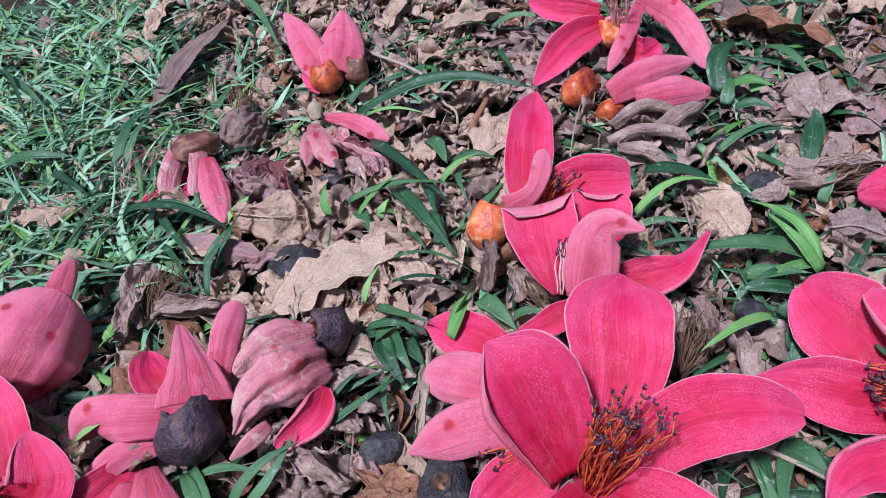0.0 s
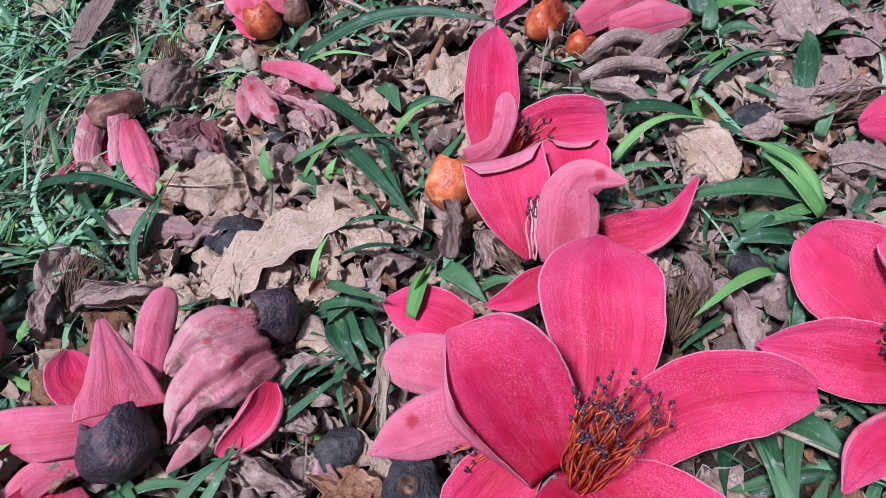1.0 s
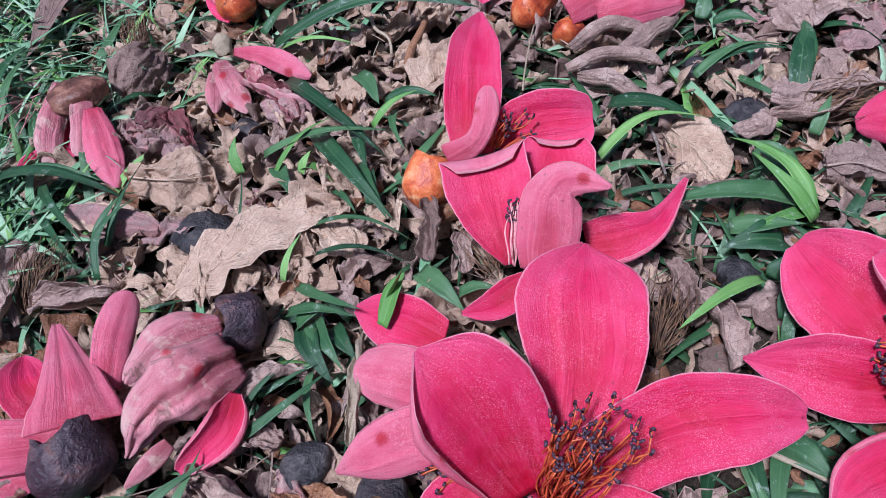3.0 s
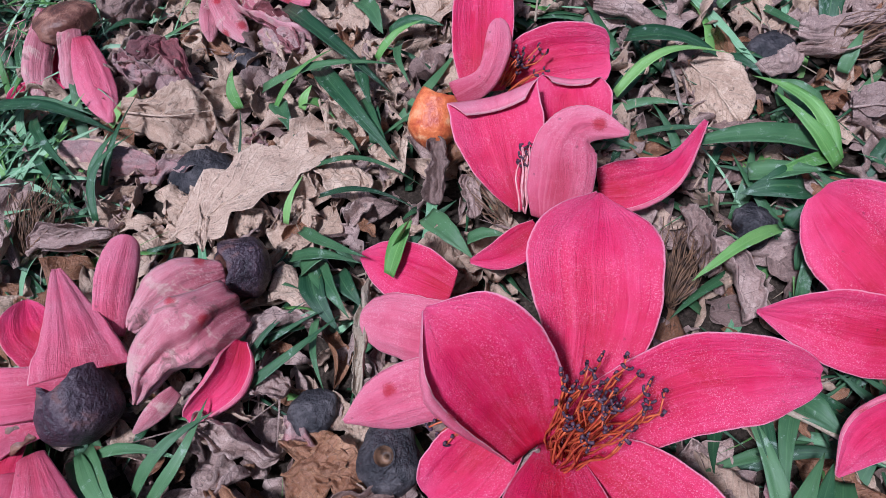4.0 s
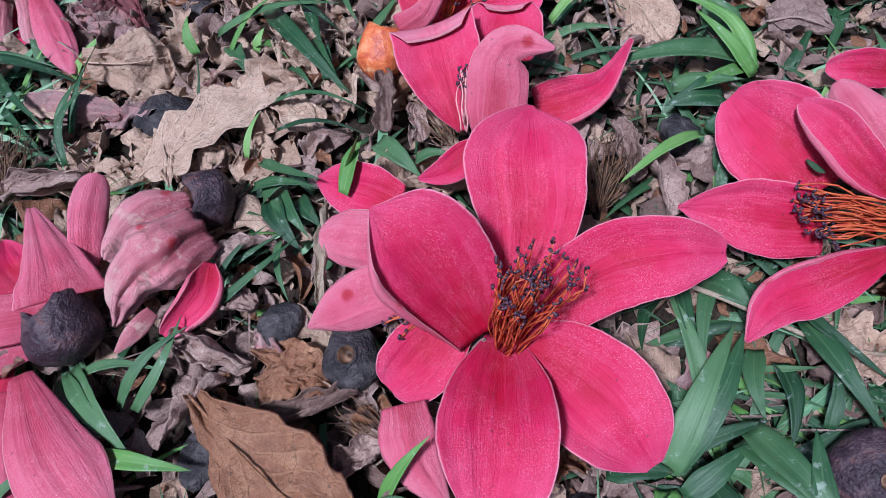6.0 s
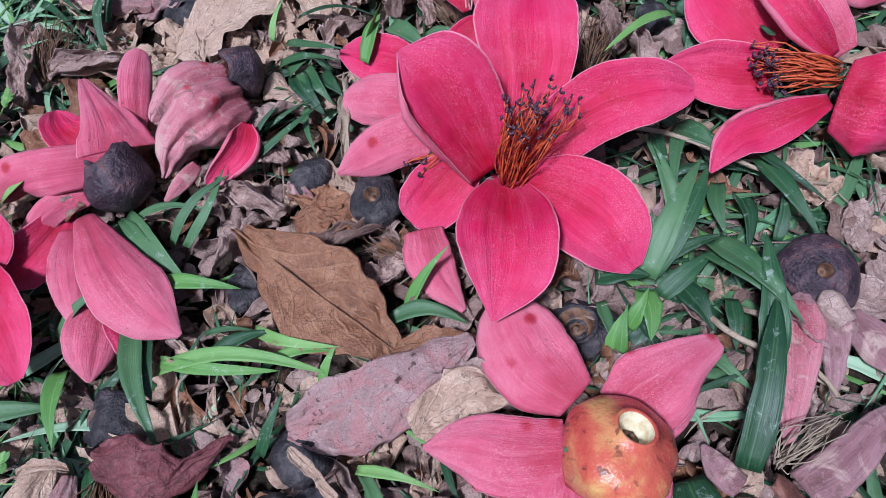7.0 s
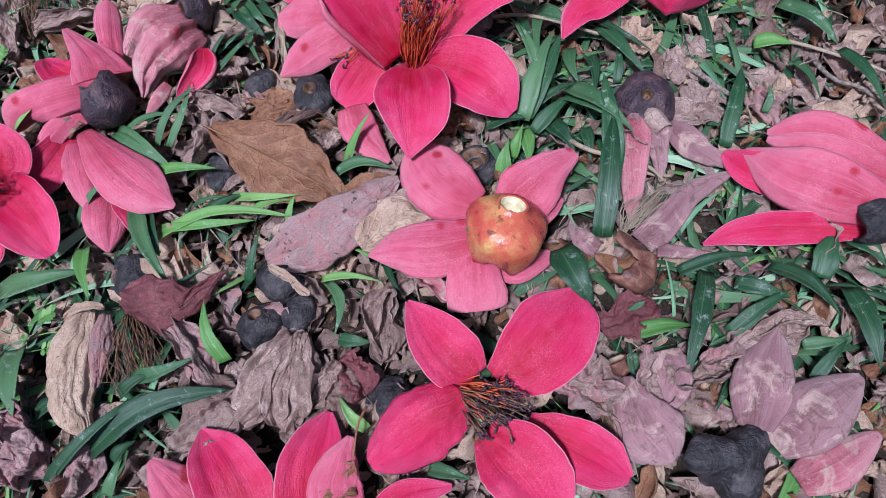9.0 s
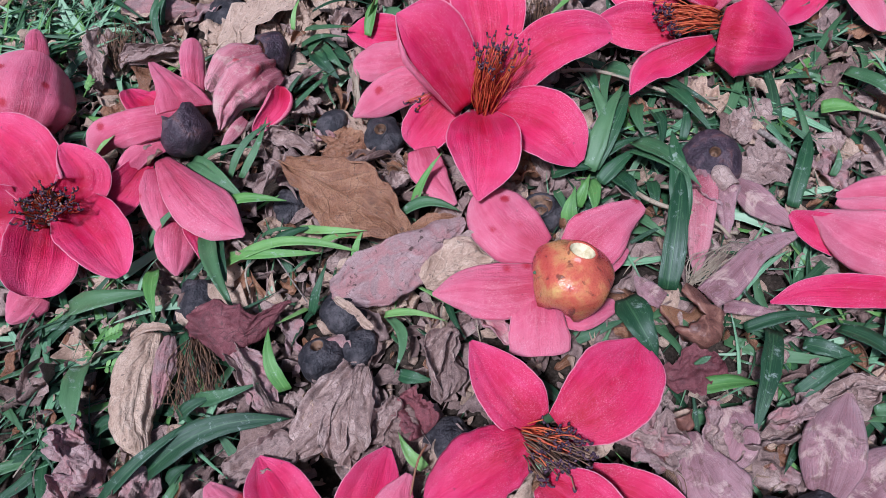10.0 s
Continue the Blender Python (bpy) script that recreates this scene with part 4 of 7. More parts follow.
frond(near, [(-7.30, -13.21, 0.5), (-5.77, -12.77, 0.6), (-3.77, -13.23, 0.3)], [1.47, 1.48, 1.36, 0.99, 0.30], (0.09, -0.11, 0.99))

# closed flower, petals folded

folded = thing("flower", (21.92, -9.10, -0.8), "closed pink flower lying on its side, petals folded together", "flower", "fallen flowers")
frond(folded, [(19.83, -11.31, 0.6), (16.76, -9.64, 0.8), (14.13, -8.47, 0.7), (12.28, -8.09, 0.2)], [0.54, 1.42, 1.65, 1.16, 0.17], (-0.47, -0.22, 0.86))
frond(folded, [(20.48, -10.91, 1.5), (18.22, -8.86, 2.2), (16.86, -6.95, 2.0), (16.43, -4.89, 1.3)], [1.60, 2.99, 3.24, 2.43, 0.40], (-0.53, -0.25, 0.81), mats=[PINK, RED], roll=-0.45)
frond(folded, [(21.70, -8.58, 1.2), (20.11, -5.90, 1.5), (18.34, -4.29, 0.8)], [1.95, 2.47, 2.38, 1.73, 0.29], (-0.58, -0.26, 0.77), mats=[PINK, RED], roll=-0.45)
frond(folded, [(21.34, -9.58, 1.4), (19.33, -7.13, 1.9), (17.83, -4.78, 1.2)], [1.64, 2.14, 2.04, 1.41, 0.35], (-0.58, -0.24, 0.78), mats=[PINK, RED], roll=-0.45)
frond(folded, [(17.17, -6.90, 1.0), (16.20, -5.69, 1.0), (15.85, -4.24, 0.5)], [1.97, 2.04, 1.77, 1.21, 0.35], (-0.50, -0.28, 0.82))
cup(folded, (20.6, -11.0, 1.0), (-1, 0.3, 0), 1.2, 1.9, BLACK)

# faded flower with a black calyx

faded = thing("flower", (9.02, -18.09, -0.8), "wilted greyish-mauve flower with a black shrivelled calyx", "flower", "fallen flowers")
frond(faded, [(9.23, -16.61, 0.7), (10.54, -15.03, 1.2), (12.84, -13.27, 0.5)], [1.47, 2.41, 2.58, 2.08, 0.36], (-0.40, -0.04, 0.92), mats=[MAUVE, ROSE], roll=-0.5)
frond(faded, [(9.51, -17.51, 0.7), (11.74, -17.08, 1.3), (14.84, -16.72, 0.4)], [1.45, 2.71, 2.99, 2.36, 0.60], (-0.43, 0.02, 0.90), mats=[MAUVE, ROSE], roll=-0.5)
frond(faded, [(9.62, -19.24, 0.6), (11.47, -19.22, 0.9), (13.95, -19.00, 0.4)], [1.19, 1.85, 1.99, 1.49, 0.49], (-0.42, 0.08, 0.91), mats=[ROSE, ROSE], roll=-0.6)
cup(faded, (7.7, -17.6, 1.3), (-0.1, 0.25, -0.9), 1.6, 1.7, BLACK, hole=0.0, dent=0.16, lobe=0.4, knob=0.2)

spout = thing("flower", (5.93, -11.96, -0.8), "shrivelled mauve dried flower lying on the ground", "flower", "fallen flowers")
frond(spout, [(5.37, -12.28, 0.7), (5.00, -14.30, 0.9), (5.38, -16.33, 0.3)], [0.77, 1.82, 2.78, 3.26, 1.48], (-0.24, -0.06, 0.97), mats=[MAUVE, ROSE], roll=-0.5, crumple=0.015)
frond(spout, [(7.54, -11.90, 0.5), (7.16, -13.31, 0.6), (6.06, -14.22, 0.2)], [1.57, 1.86, 1.84, 1.53, 0.66], (-0.30, -0.09, 0.95), mats=[MAUVE, ROSE], roll=-0.5, crumple=0.04)
cup(spout, (5.38, -12.16, 0.4), (0, 0.7, 0.5), 0.4, 0.9, [RUST, PIT, TAN], rim=1.1, dent=0.1)

# wilted flower by the dark ball

wilted = thing("flower", (9.29, -7.42, -0.8), "wilted mauve flower with a torn brown calyx and dry stamens", "flower", "fallen flowers")
frond(wilted, [(9.43, -6.89, 0.8), (11.05, -6.43, 1.2), (12.91, -5.67, 1.2), (15.54, -5.33, 0.5)], [1.29, 1.54, 1.33, 1.18, 0.36], (-0.46, -0.09, 0.88), mats=[MAUVE, ROSE], roll=-0.5, crumple=0.03)
frond(wilted, [(10.03, -7.46, 0.5), (11.06, -8.09, 0.5), (12.57, -8.88, 0.1)], [0.64, 0.68, 0.60, 0.47, 0.17], (-0.40, -0.01, 0.91), mats=[MAUVE, ROSE], roll=-0.5, crumple=0.03)
frond(wilted, [(7.48, -6.14, 0.6), (7.03, -5.49, 0.7), (6.88, -4.37, 0.4)], [0.87, 1.00, 1.01, 0.84, 0.22], (-0.28, -0.10, 0.95), mats=[MAUVE, ROSE], roll=-0.5, crumple=0.02)
cup(wilted, (9.15, -8.41, 0.0), (-0.6, 0.5, 0.5), 1.15, 2.0, [RUST, PIT, BROWN], dent=0.18, lobe=0.6, rim=0.9)
tuft(wilted, (9.33, -5.79, 0.3), (11.60, -5.07, 0.8), (1.0, 0.6, 0.5), 34, mats=STRAW)

limp = thing("flower", (14.50, -0.26, -0.8), "limp faded pink flower under the dark ball", "flower", "fallen flowers")
frond(limp, [(12.67, -0.51, 0.9), (11.41, -2.73, 0.8), (9.80, -5.47, 0.1)], [1.42, 1.82, 1.47, 1.04, 0.22], (-0.41, -0.19, 0.89), mats=[ROSE, ROSE], roll=-0.6, crumple=0.02)
frond(limp, [(13.44, -0.77, 1.0), (13.00, -2.32, 0.9), (12.26, -4.20, 0.3)], [0.94, 1.44, 1.20, 0.73, 0.23], (-0.45, -0.20, 0.87), mats=[MAUVE, ROSE], roll=-0.5, crumple=0.03)
frond(limp, [(14.20, -1.56, 0.7), (14.73, -3.43, 0.7), (15.73, -4.97, 0.2)], [0.70, 1.44, 1.42, 0.96, 0.23], (-0.50, -0.16, 0.85), mats=[MAUVE, ROSE], roll=-0.5, crumple=0.03)
cup(limp, (13.53, -0.47, 1.2), (0.1, -0.9, -0.2), 0.5, 1.4, HUSK, rim=1.1)

# cluster on the other side

cluster = thing("flower", (-13.74, 15.66, -0.8), "pink flower with a dark leathery calyx, petals splayed upwards", "flower", "fallen flowers")
frond(cluster, [(-12.45, 14.74, 2.3), (-12.73, 16.44, 2.6), (-13.97, 19.63, 2.1)], [3.47, 3.03, 2.34, 1.40, 0.38], (0.47, -0.49, 0.74), mats=[PINK, RED], roll=-0.2)
frond(cluster, [(-11.79, 16.32, 1.6), (-11.51, 18.18, 2.1), (-11.05, 20.51, 2.1)], [0.89, 1.36, 1.51, 1.51, 1.06], (0.42, -0.54, 0.73), mats=[PINK, RED], roll=-0.45)
frond(cluster, [(-14.59, 16.55, 0.9), (-15.42, 17.68, 1.3), (-16.04, 19.31, 0.9)], [2.28, 2.25, 2.03, 1.47, 0.24], (0.51, -0.49, 0.71))
frond(cluster, [(-12.77, 14.20, 2.2), (-14.89, 14.15, 2.8), (-17.20, 14.82, 2.2), (-18.81, 14.87, 1.0)], [1.65, 1.97, 2.14, 2.04, 1.04], (0.47, -0.51, 0.72), mats=[PINK, RED], roll=-0.7)
frond(cluster, [(-14.03, 13.44, 1.5), (-15.99, 13.10, 1.6), (-17.85, 11.91, 0.9)], [0.75, 1.14, 1.28, 1.13, 0.44], (0.44, -0.47, 0.76), mats=[PINK, RED], roll=-0.45)
cup(cluster, (-12.97, 12.75, 0.4), (-0.12, 0.75, 0.5), 1.5, 2.7, [PLUM, PIT, RED], rim=0.85, dent=0.03, lobe=0.15)

crumpled = thing("flower", (-9.38, 17.89, -0.8), "crumpled bruised pink flower with a brown calyx", "flower", "fallen flowers")
frond(crumpled, [(-7.24, 17.89, 1.6), (-8.97, 17.29, 2.2), (-11.15, 16.45, 1.5)], [1.16, 2.01, 2.34, 1.89, 0.81], (0.35, -0.53, 0.77), mats=[ROSE, ROSE], roll=-0.6, crumple=0.02, crease=0.05)
frond(crumpled, [(-6.61, 16.48, 1.8), (-8.07, 15.20, 2.6), (-9.81, 14.65, 2.0), (-11.21, 13.70, 0.8)], [2.01, 2.88, 2.84, 1.66, 0.43], (0.39, -0.46, 0.80), mats=[ROSE, ROSE], roll=-0.9, crumple=0.035, crease=0.07)
frond(crumpled, [(-6.89, 15.05, 1.2), (-7.48, 13.59, 1.2), (-9.30, 12.72, 0.6)], [0.44, 1.30, 1.53, 1.19, 0.51], (0.32, -0.43, 0.85), fold=(0.2, 0.3), roll=0.9)
frond(crumpled, [(-9.56, 13.79, 0.9), (-10.48, 13.12, 0.8), (-11.48, 12.75, 0.3)], [0.54, 0.77, 0.76, 0.55, 0.17], (0.41, -0.40, 0.82), mats=[ROSE, ROSE], roll=-0.6)
cup(crumpled, (-5.73, 18.61, 0.3), (-0.9, -0.05, 0.4), 1.25, 2.0, [PLUM, PIT, RUST], rim=0.9, dent=0.05, lobe=0.15)

hanging = thing("flower", (-16.53, 14.71, -0.8), "pink flower with petals hanging from a dark crumpled calyx", "flower", "fallen flowers")
frond(hanging, [(-14.73, 12.41, 1.4), (-13.48, 9.17, 1.9), (-12.49, 7.18, 1.6), (-11.36, 5.73, 0.9)], [0.93, 2.50, 3.14, 2.43, 0.30], (0.35, -0.48, 0.81), mats=[PINK, RED], roll=-0.45)
frond(hanging, [(-15.20, 11.89, 1.4), (-15.05, 9.63, 1.6), (-15.40, 7.37, 0.9)], [1.06, 2.02, 2.24, 1.83, 0.66], (0.40, -0.52, 0.76), mats=[PINK, RED], roll=-0.45)
frond(hanging, [(-14.63, 8.06, 0.9), (-15.03, 6.44, 0.9), (-15.53, 5.17, 0.3)], [1.53, 2.32, 2.19, 1.55, 0.25], (0.41, -0.44, 0.80), mats=[PINK, RED], roll=-0.45)
frond(hanging, [(-14.02, 7.94, 0.5), (-13.79, 6.69, 0.5), (-13.92, 5.59, 0.2)], [1.29, 1.43, 1.32, 0.96, 0.40], (0.38, -0.45, 0.81))
frond(hanging, [(-15.57, 13.32, 1.0), (-17.17, 11.73, 0.9), (-19.08, 10.99, 0.4)], [0.81, 1.67, 2.18, 2.19, 1.07], (0.43, -0.54, 0.72))
cup(hanging, (-15.49, 14.18, 1.5), (0.3, -0.6, -0.6), 0.85, 1.2, [RUST, PIT, PLUM], dent=0.1, lobe=0.12, rim=1.0)

# red flower at the far side of the cluster

scarlet = thing("flower", (-23.12, 12.91, -0.8), "wide open scarlet flower facing up with dark-tipped stamens", "flower", "fallen flowers")
frond(scarlet, [(-22.98, 17.81, 1.4), (-21.08, 19.21, 3.1), (-20.23, 22.59, 3.0)], [3.09, 4.83, 5.40, 5.38, 4.16], (0.33, -0.73, 0.60), mats=[PINK, RED], roll=-0.8)
frond(scarlet, [(-20.45, 22.38, 2.9), (-20.42, 23.96, 2.9), (-20.59, 25.37, 2.6)], [1.41, 1.35, 1.22, 1.01, 0.51], (0.30, -0.77, 0.56), mats=[PINK, RED], roll=-0.45)
frond(scarlet, [(-21.51, 13.14, 1.4), (-22.09, 15.01, 2.4), (-23.60, 17.60, 3.2)], [2.93, 3.65, 4.04, 3.73, 1.97], (0.37, -0.67, 0.64))
frond(scarlet, [(-20.14, 11.83, 1.4), (-18.73, 12.15, 2.4), (-19.40, 14.11, 3.3)], [1.93, 2.62, 2.66, 1.97, 0.44], (0.32, -0.66, 0.69), fold=(0.0, 0.2))
frond(scarlet, [(-20.15, 11.24, 1.3), (-18.72, 8.18, 1.9), (-18.00, 5.79, 1.1)], [2.56, 3.50, 3.48, 2.79, 1.03], (0.33, -0.59, 0.73))
frond(scarlet, [(-21.69, 10.61, 1.3), (-21.99, 8.18, 1.7), (-22.92, 6.49, 1.1)], [3.17, 3.66, 3.77, 3.39, 1.80], (0.40, -0.57, 0.72))
frond(scarlet, [(-22.93, 12.28, 1.3), (-24.93, 12.15, 1.7), (-27.75, 13.14, 1.3)], [2.90, 3.84, 4.12, 3.51, 1.61], (0.43, -0.62, 0.66))
frond(scarlet, [(-22.93, 6.86, 0.8), (-23.70, 6.37, 0.6), (-24.77, 6.04, 0.2)], [1.83, 2.13, 1.94, 1.34, 0.43], (0.43, -0.53, 0.73), mats=[PINK, RED], roll=-0.45)
stamens(scarlet, (-21.2, 11.4, 1.4), (-20.47, 10.32, 3.2), (1.9, 1.7, 0.6), 70, foot=1.0, mats=[FILAMENT, ANTHER], sag=(0, 0, 0.02))
cup(scarlet, (-22.16, 13.70, -0.4), (0, 0, 1), 1.0, 1.7, [RUST, PIT, RED], rim=0.9, dent=0.05)

# flowers at the far end

bud = thing("flower", (-5.85, 44.74, -0.8), "pink flower standing on its glossy orange calyx", "flower", "fallen flowers")
frond(bud, [(-6.71, 42.03, 1.6), (-7.58, 44.52, 2.6), (-9.34, 50.75, 2.4)], [1.86, 2.51, 2.45, 2.03, 0.46], (0.12, -0.88, 0.46), mats=[PINK, RED], roll=-0.45)
frond(bud, [(-5.53, 42.11, 1.6), (-4.82, 43.92, 2.4), (-4.63, 49.48, 2.4)], [2.07, 3.17, 3.36, 2.88, 0.63], (0.07, -0.88, 0.47), mats=[PINK, RED], roll=-0.45)
frond(bud, [(-6.57, 41.57, 0.8), (-7.36, 42.28, 1.0), (-8.16, 43.01, 1.2)], [1.67, 1.75, 1.59, 1.18, 0.42], (0.12, -0.86, 0.50))
cup(bud, (-6.20, 41.57, 0.0), (-0.15, 0.3, 0.9), 1.25, 2.3, [EMBER, PIT, RED], rim=0.7, lobe=0.06)
cup(bud, (-4.36, 42.15, 0.0), (0.2, 0.35, 0.9), 0.95, 2.0, [RUST, PIT, RED], rim=0.7, lobe=0.06, name="calyx_lobe")

far = thing("flower", (16.49, 42.12, -0.8), "crimson flower with narrow petals and a glossy orange calyx", "flower", "fallen flowers")
frond(far, [(14.31, 41.09, 2.0), (11.37, 39.76, 1.8), (8.15, 37.28, 0.5)], [1.23, 2.27, 2.57, 2.15, 0.47], (-0.24, -0.83, 0.50))
frond(far, [(17.02, 41.86, 2.6), (14.61, 37.92, 2.4), (12.91, 35.84, 1.5)], [0.82, 1.20, 1.16, 1.00, 0.31], (-0.31, -0.81, 0.50), mats=[PINK, RED], roll=-0.45)
frond(far, [(17.54, 43.55, 2.4), (18.78, 39.04, 2.6), (19.56, 35.04, 1.0)], [1.26, 1.87, 1.89, 1.78, 0.84], (-0.37, -0.80, 0.47), mats=[PINK, RED], roll=-0.45)
frond(far, [(14.29, 42.45, 2.2), (12.16, 44.29, 2.0), (9.99, 46.98, 1.6)], [1.25, 1.77, 2.05, 1.83, 0.53], (-0.23, -0.86, 0.46))
frond(far, [(15.30, 38.98, 0.8), (16.15, 37.94, 1.0), (17.70, 39.36, 0.8)], [2.42, 2.40, 2.14, 1.61, 0.57], (-0.33, -0.79, 0.51))
cup(far, (15.00, 40.42, 0.2), (0, 0.4, 0.9), 1.4, 2.2, [ORANGE, PIT, RED], rim=0.85)
stamens(far, (14.98, 40.04, 2.0), (14.76, 40.02, 5.0), (1.2, 1.0, 0.6), 20, mats=[PALE_THREAD, ANTHER])

farther = thing("flower", (12.35, 35.69, -0.8), "pink flower lying on its side with two orange calyx lobes", "flower", "fallen flowers")
frond(farther, [(12.29, 33.43, 1.3), (15.18, 34.30, 1.8), (18.71, 35.55, 1.3)], [1.47, 2.07, 2.15, 1.66, 0.61], (-0.33, -0.78, 0.54), mats=[PINK, RED], roll=-0.45)
frond(farther, [(13.83, 32.88, 0.9), (16.09, 32.50, 1.2), (18.84, 32.81, 0.7)], [1.47, 1.90, 2.26, 1.83, 0.59], (-0.36, -0.75, 0.56), mats=[PINK, RED], roll=-0.45)
cup(farther, (9.64, 34.91, 0.2), (0.8, 0.5, 0.3), 1.05, 2.6, [EMBER, PIT, RED], rim=0.85)
cup(farther, (11.43, 33.38, -0.2), (0.9, 0.1, 0.2), 0.8, 1.8, [EMBER, PIT, RED], rim=0.7)

# withered flowers

withered = thing("flower", (-17.29, 37.29, -0.8), "withered flower hanging from a red-brown calyx", "flower", "fallen flowers")
frond(withered, [(-15.76, 35.83, 2.2), (-16.61, 33.24, 1.4), (-17.03, 31.58, 0.3)], [1.10, 1.34, 1.38, 1.26, 0.63], (0.40, -0.73, 0.55), mats=[ROSE, ROSE], roll=-0.6, crumple=0.02, crease=0.03)
frond(withered, [(-14.78, 35.04, 2.3), (-14.68, 32.80, 1.6), (-15.09, 31.31, 0.8)], [0.95, 1.20, 1.18, 1.12, 0.80], (0.37, -0.74, 0.56), mats=[ROSE, ROSE], roll=-0.6, crumple=0.02, crease=0.03)
frond(withered, [(-14.21, 33.74, 1.8), (-13.61, 31.01, 1.2), (-13.22, 28.95, 0.2)], [0.95, 1.61, 1.83, 1.46, 0.36], (0.35, -0.73, 0.59), mats=[PINK, RED], roll=-0.45, crumple=0.015)
frond(withered, [(-16.97, 31.99, 0.5), (-17.94, 32.15, 0.4), (-18.88, 32.13, 0.1)], [0.94, 1.13, 1.01, 0.82, 0.32], (0.43, -0.70, 0.57))
frond(withered, [(-16.17, 36.10, 0.9), (-16.17, 34.05, 0.5), (-16.25, 32.14, 0.1)], [1.66, 1.97, 1.95, 1.61, 0.64], (0.38, -0.74, 0.56))
cup(withered, (-15.22, 35.55, 2.5), (0, -0.25, -1), 1.5, 1.3, RUST, dent=0.08, lobe=0.3, rim=1.0)
tuft(withered, (-18.81, 37.36, 0.5), (-19.87, 33.07, 0.3), (0.6, 0.4, 0.4), 9, mats=PALE_THREAD, label="thin pale pink filaments", name="filament_tuft")

stub = thing("flower", (-7.68, 39.88, -0.8), "withered pale pink flower with a black base", "flower", "fallen flowers")
frond(stub, [(-6.53, 36.81, 1.2), (-4.53, 35.45, 1.3), (-2.47, 33.93, 0.5)], [0.47, 0.87, 1.19, 1.25, 0.46], (0.13, -0.81, 0.57), mats=[PINK, RED], roll=-0.45, crumple=0.012)
frond(stub, [(-7.41, 36.26, 1.2), (-6.87, 34.08, 1.0), (-6.16, 32.54, 0.2)], [0.80, 1.51, 1.56, 1.36, 0.51], (0.19, -0.79, 0.58), mats=[ROSE, ROSE], roll=-0.6, crumple=0.02)
frond(stub, [(-7.73, 35.56, 1.0), (-7.84, 33.91, 0.8), (-8.06, 33.20, 0.1)], [0.66, 0.98, 0.97, 0.78, 0.26], (0.21, -0.78, 0.59), mats=[ROSE, ROSE], roll=-0.6, crumple=0.02)
cup(stub, (-7.26, 38.36, 1.6), (0, -0.5, -0.6), 0.5, 1.3, [STRAW, PIT, PIT], rim=0.9)

# dark dried calyces
tagged(cup(None, (-2.23, 9.65, 0.9), (0.1, 0.1, -1), 1.25, 1.7, [BLACK, PIT, BLACK], name="dried_calyx", hole=0.36), "black dried calyx with a round stem scar", "dried calyx", "dried calyces")
tagged(cup(None, (-4.81, 12.00, 0.4), (0.1, 0.2, -1), 0.95, 1.3, BLACK, name="dried_calyx", hole=0.0), "small black dried calyx among withered petals", "dried calyx", "dried calyces")
tagged(cup(None, (-9.29, -1.93, 0.9), (-0.05, -0.3, -0.9), 1.15, 2.0, [BLACK, PIT, BLACK], name="dried_calyx", hole=0.33), "black dried calyx with a round stem scar", "dried calyx", "dried calyces")
tagged(cup(None, (-7.68, -2.49, 0.5), (0.2, 0.1, -1), 1.05, 1.5, BLACK, name="dried_calyx", hole=0.0), "black dried calyx beside another one", "dried calyx", "dried calyces")
tagged(cup(None, (-7.56, -0.31, 0.7), (0.0, 0.1, -1), 1.25, 1.6, BLACK, name="dried_calyx", hole=0.0, dent=0.05), "black dried calyx under a curled dry petal", "dried calyx", "dried calyces")
tagged(cup(None, (13.85, 0.18, 1.5), (0.2, 0.2, -1), 1.6, 2.3, [PLUM, PIT, PLUM], name="dried_calyx", hole=0.3, dent=0.05), "dark purple dried calyx lying in the grass", "dried calyx", "dried calyces")
tagged(cup(None, (4.17, 1.41, 0.5), (0.1, -0.2, -0.9), 1.5, 1.8, [BLACK, PIT, BLACK], name="dried_calyx", hole=0.75, dent=0.12), "charred dried calyx with a wide scar", "dried calyx", "dried calyces")
tagged(cup(None, (-8.79, 24.85, 0.3), (-0.1, 0.1, -1), 1.5, 1.7, BLACK, name="dried_calyx", hole=0.0, dent=0.1), "black cup-shaped dried calyx beside a tan leaf", "dried calyx", "dried calyces")
tagged(cup(None, (18.91, 24.12, 0.3), (-0.2, 0.2, -1), 1.2, 1.6, BLACK, name="dried_calyx", hole=0.0, dent=0.08), "black dried calyx beside withered fibres", "dried calyx", "dried calyces")
tagged(cup(None, (18.22, 28.93, -0.3), (-0.2, 0.2, -1), 0.7, 1.0, BLACK, name="dried_calyx", hole=0.0), "small black dried calyx on the ground", "dried calyx", "dried calyces")
tagged(cup(None, (-15.19, 3.05, 0.4), (0.3, 0.1, -0.8), 1.5, 1.8, [BLACK, PIT, RUST], name="dried_calyx", hole=0.0, dent=0.15), "black shrivelled calyx with a reddish dried petal", "dried calyx", "dried calyces")
tagged(cup(None, (-5.13, -7.86, 0.3), (0.2, -0.4, -0.8), 1.2, 1.7, BLACK, name="dried_calyx", hole=0.0, dent=0.18), "black shrivelled calyx among dry petals", "dried calyx", "dried calyces")
tagged(cup(None, (-6.59, 31.71, 0.0), (0, 0.2, -1), 0.9, 1.2, BLACK, name="dried_calyx", hole=0.0, dent=0.14), "black base of a withered flower", "dried calyx", "dried calyces")
tagged(cup(None, (13.80, 15.50, 0.2), (0.2, 0.2, -1), 0.9, 1.3, BLACK, name="dried_calyx", hole=0.0, dent=0.15), "black dried calyx beside a dry stamen tuft", "dried calyx", "dried calyces")
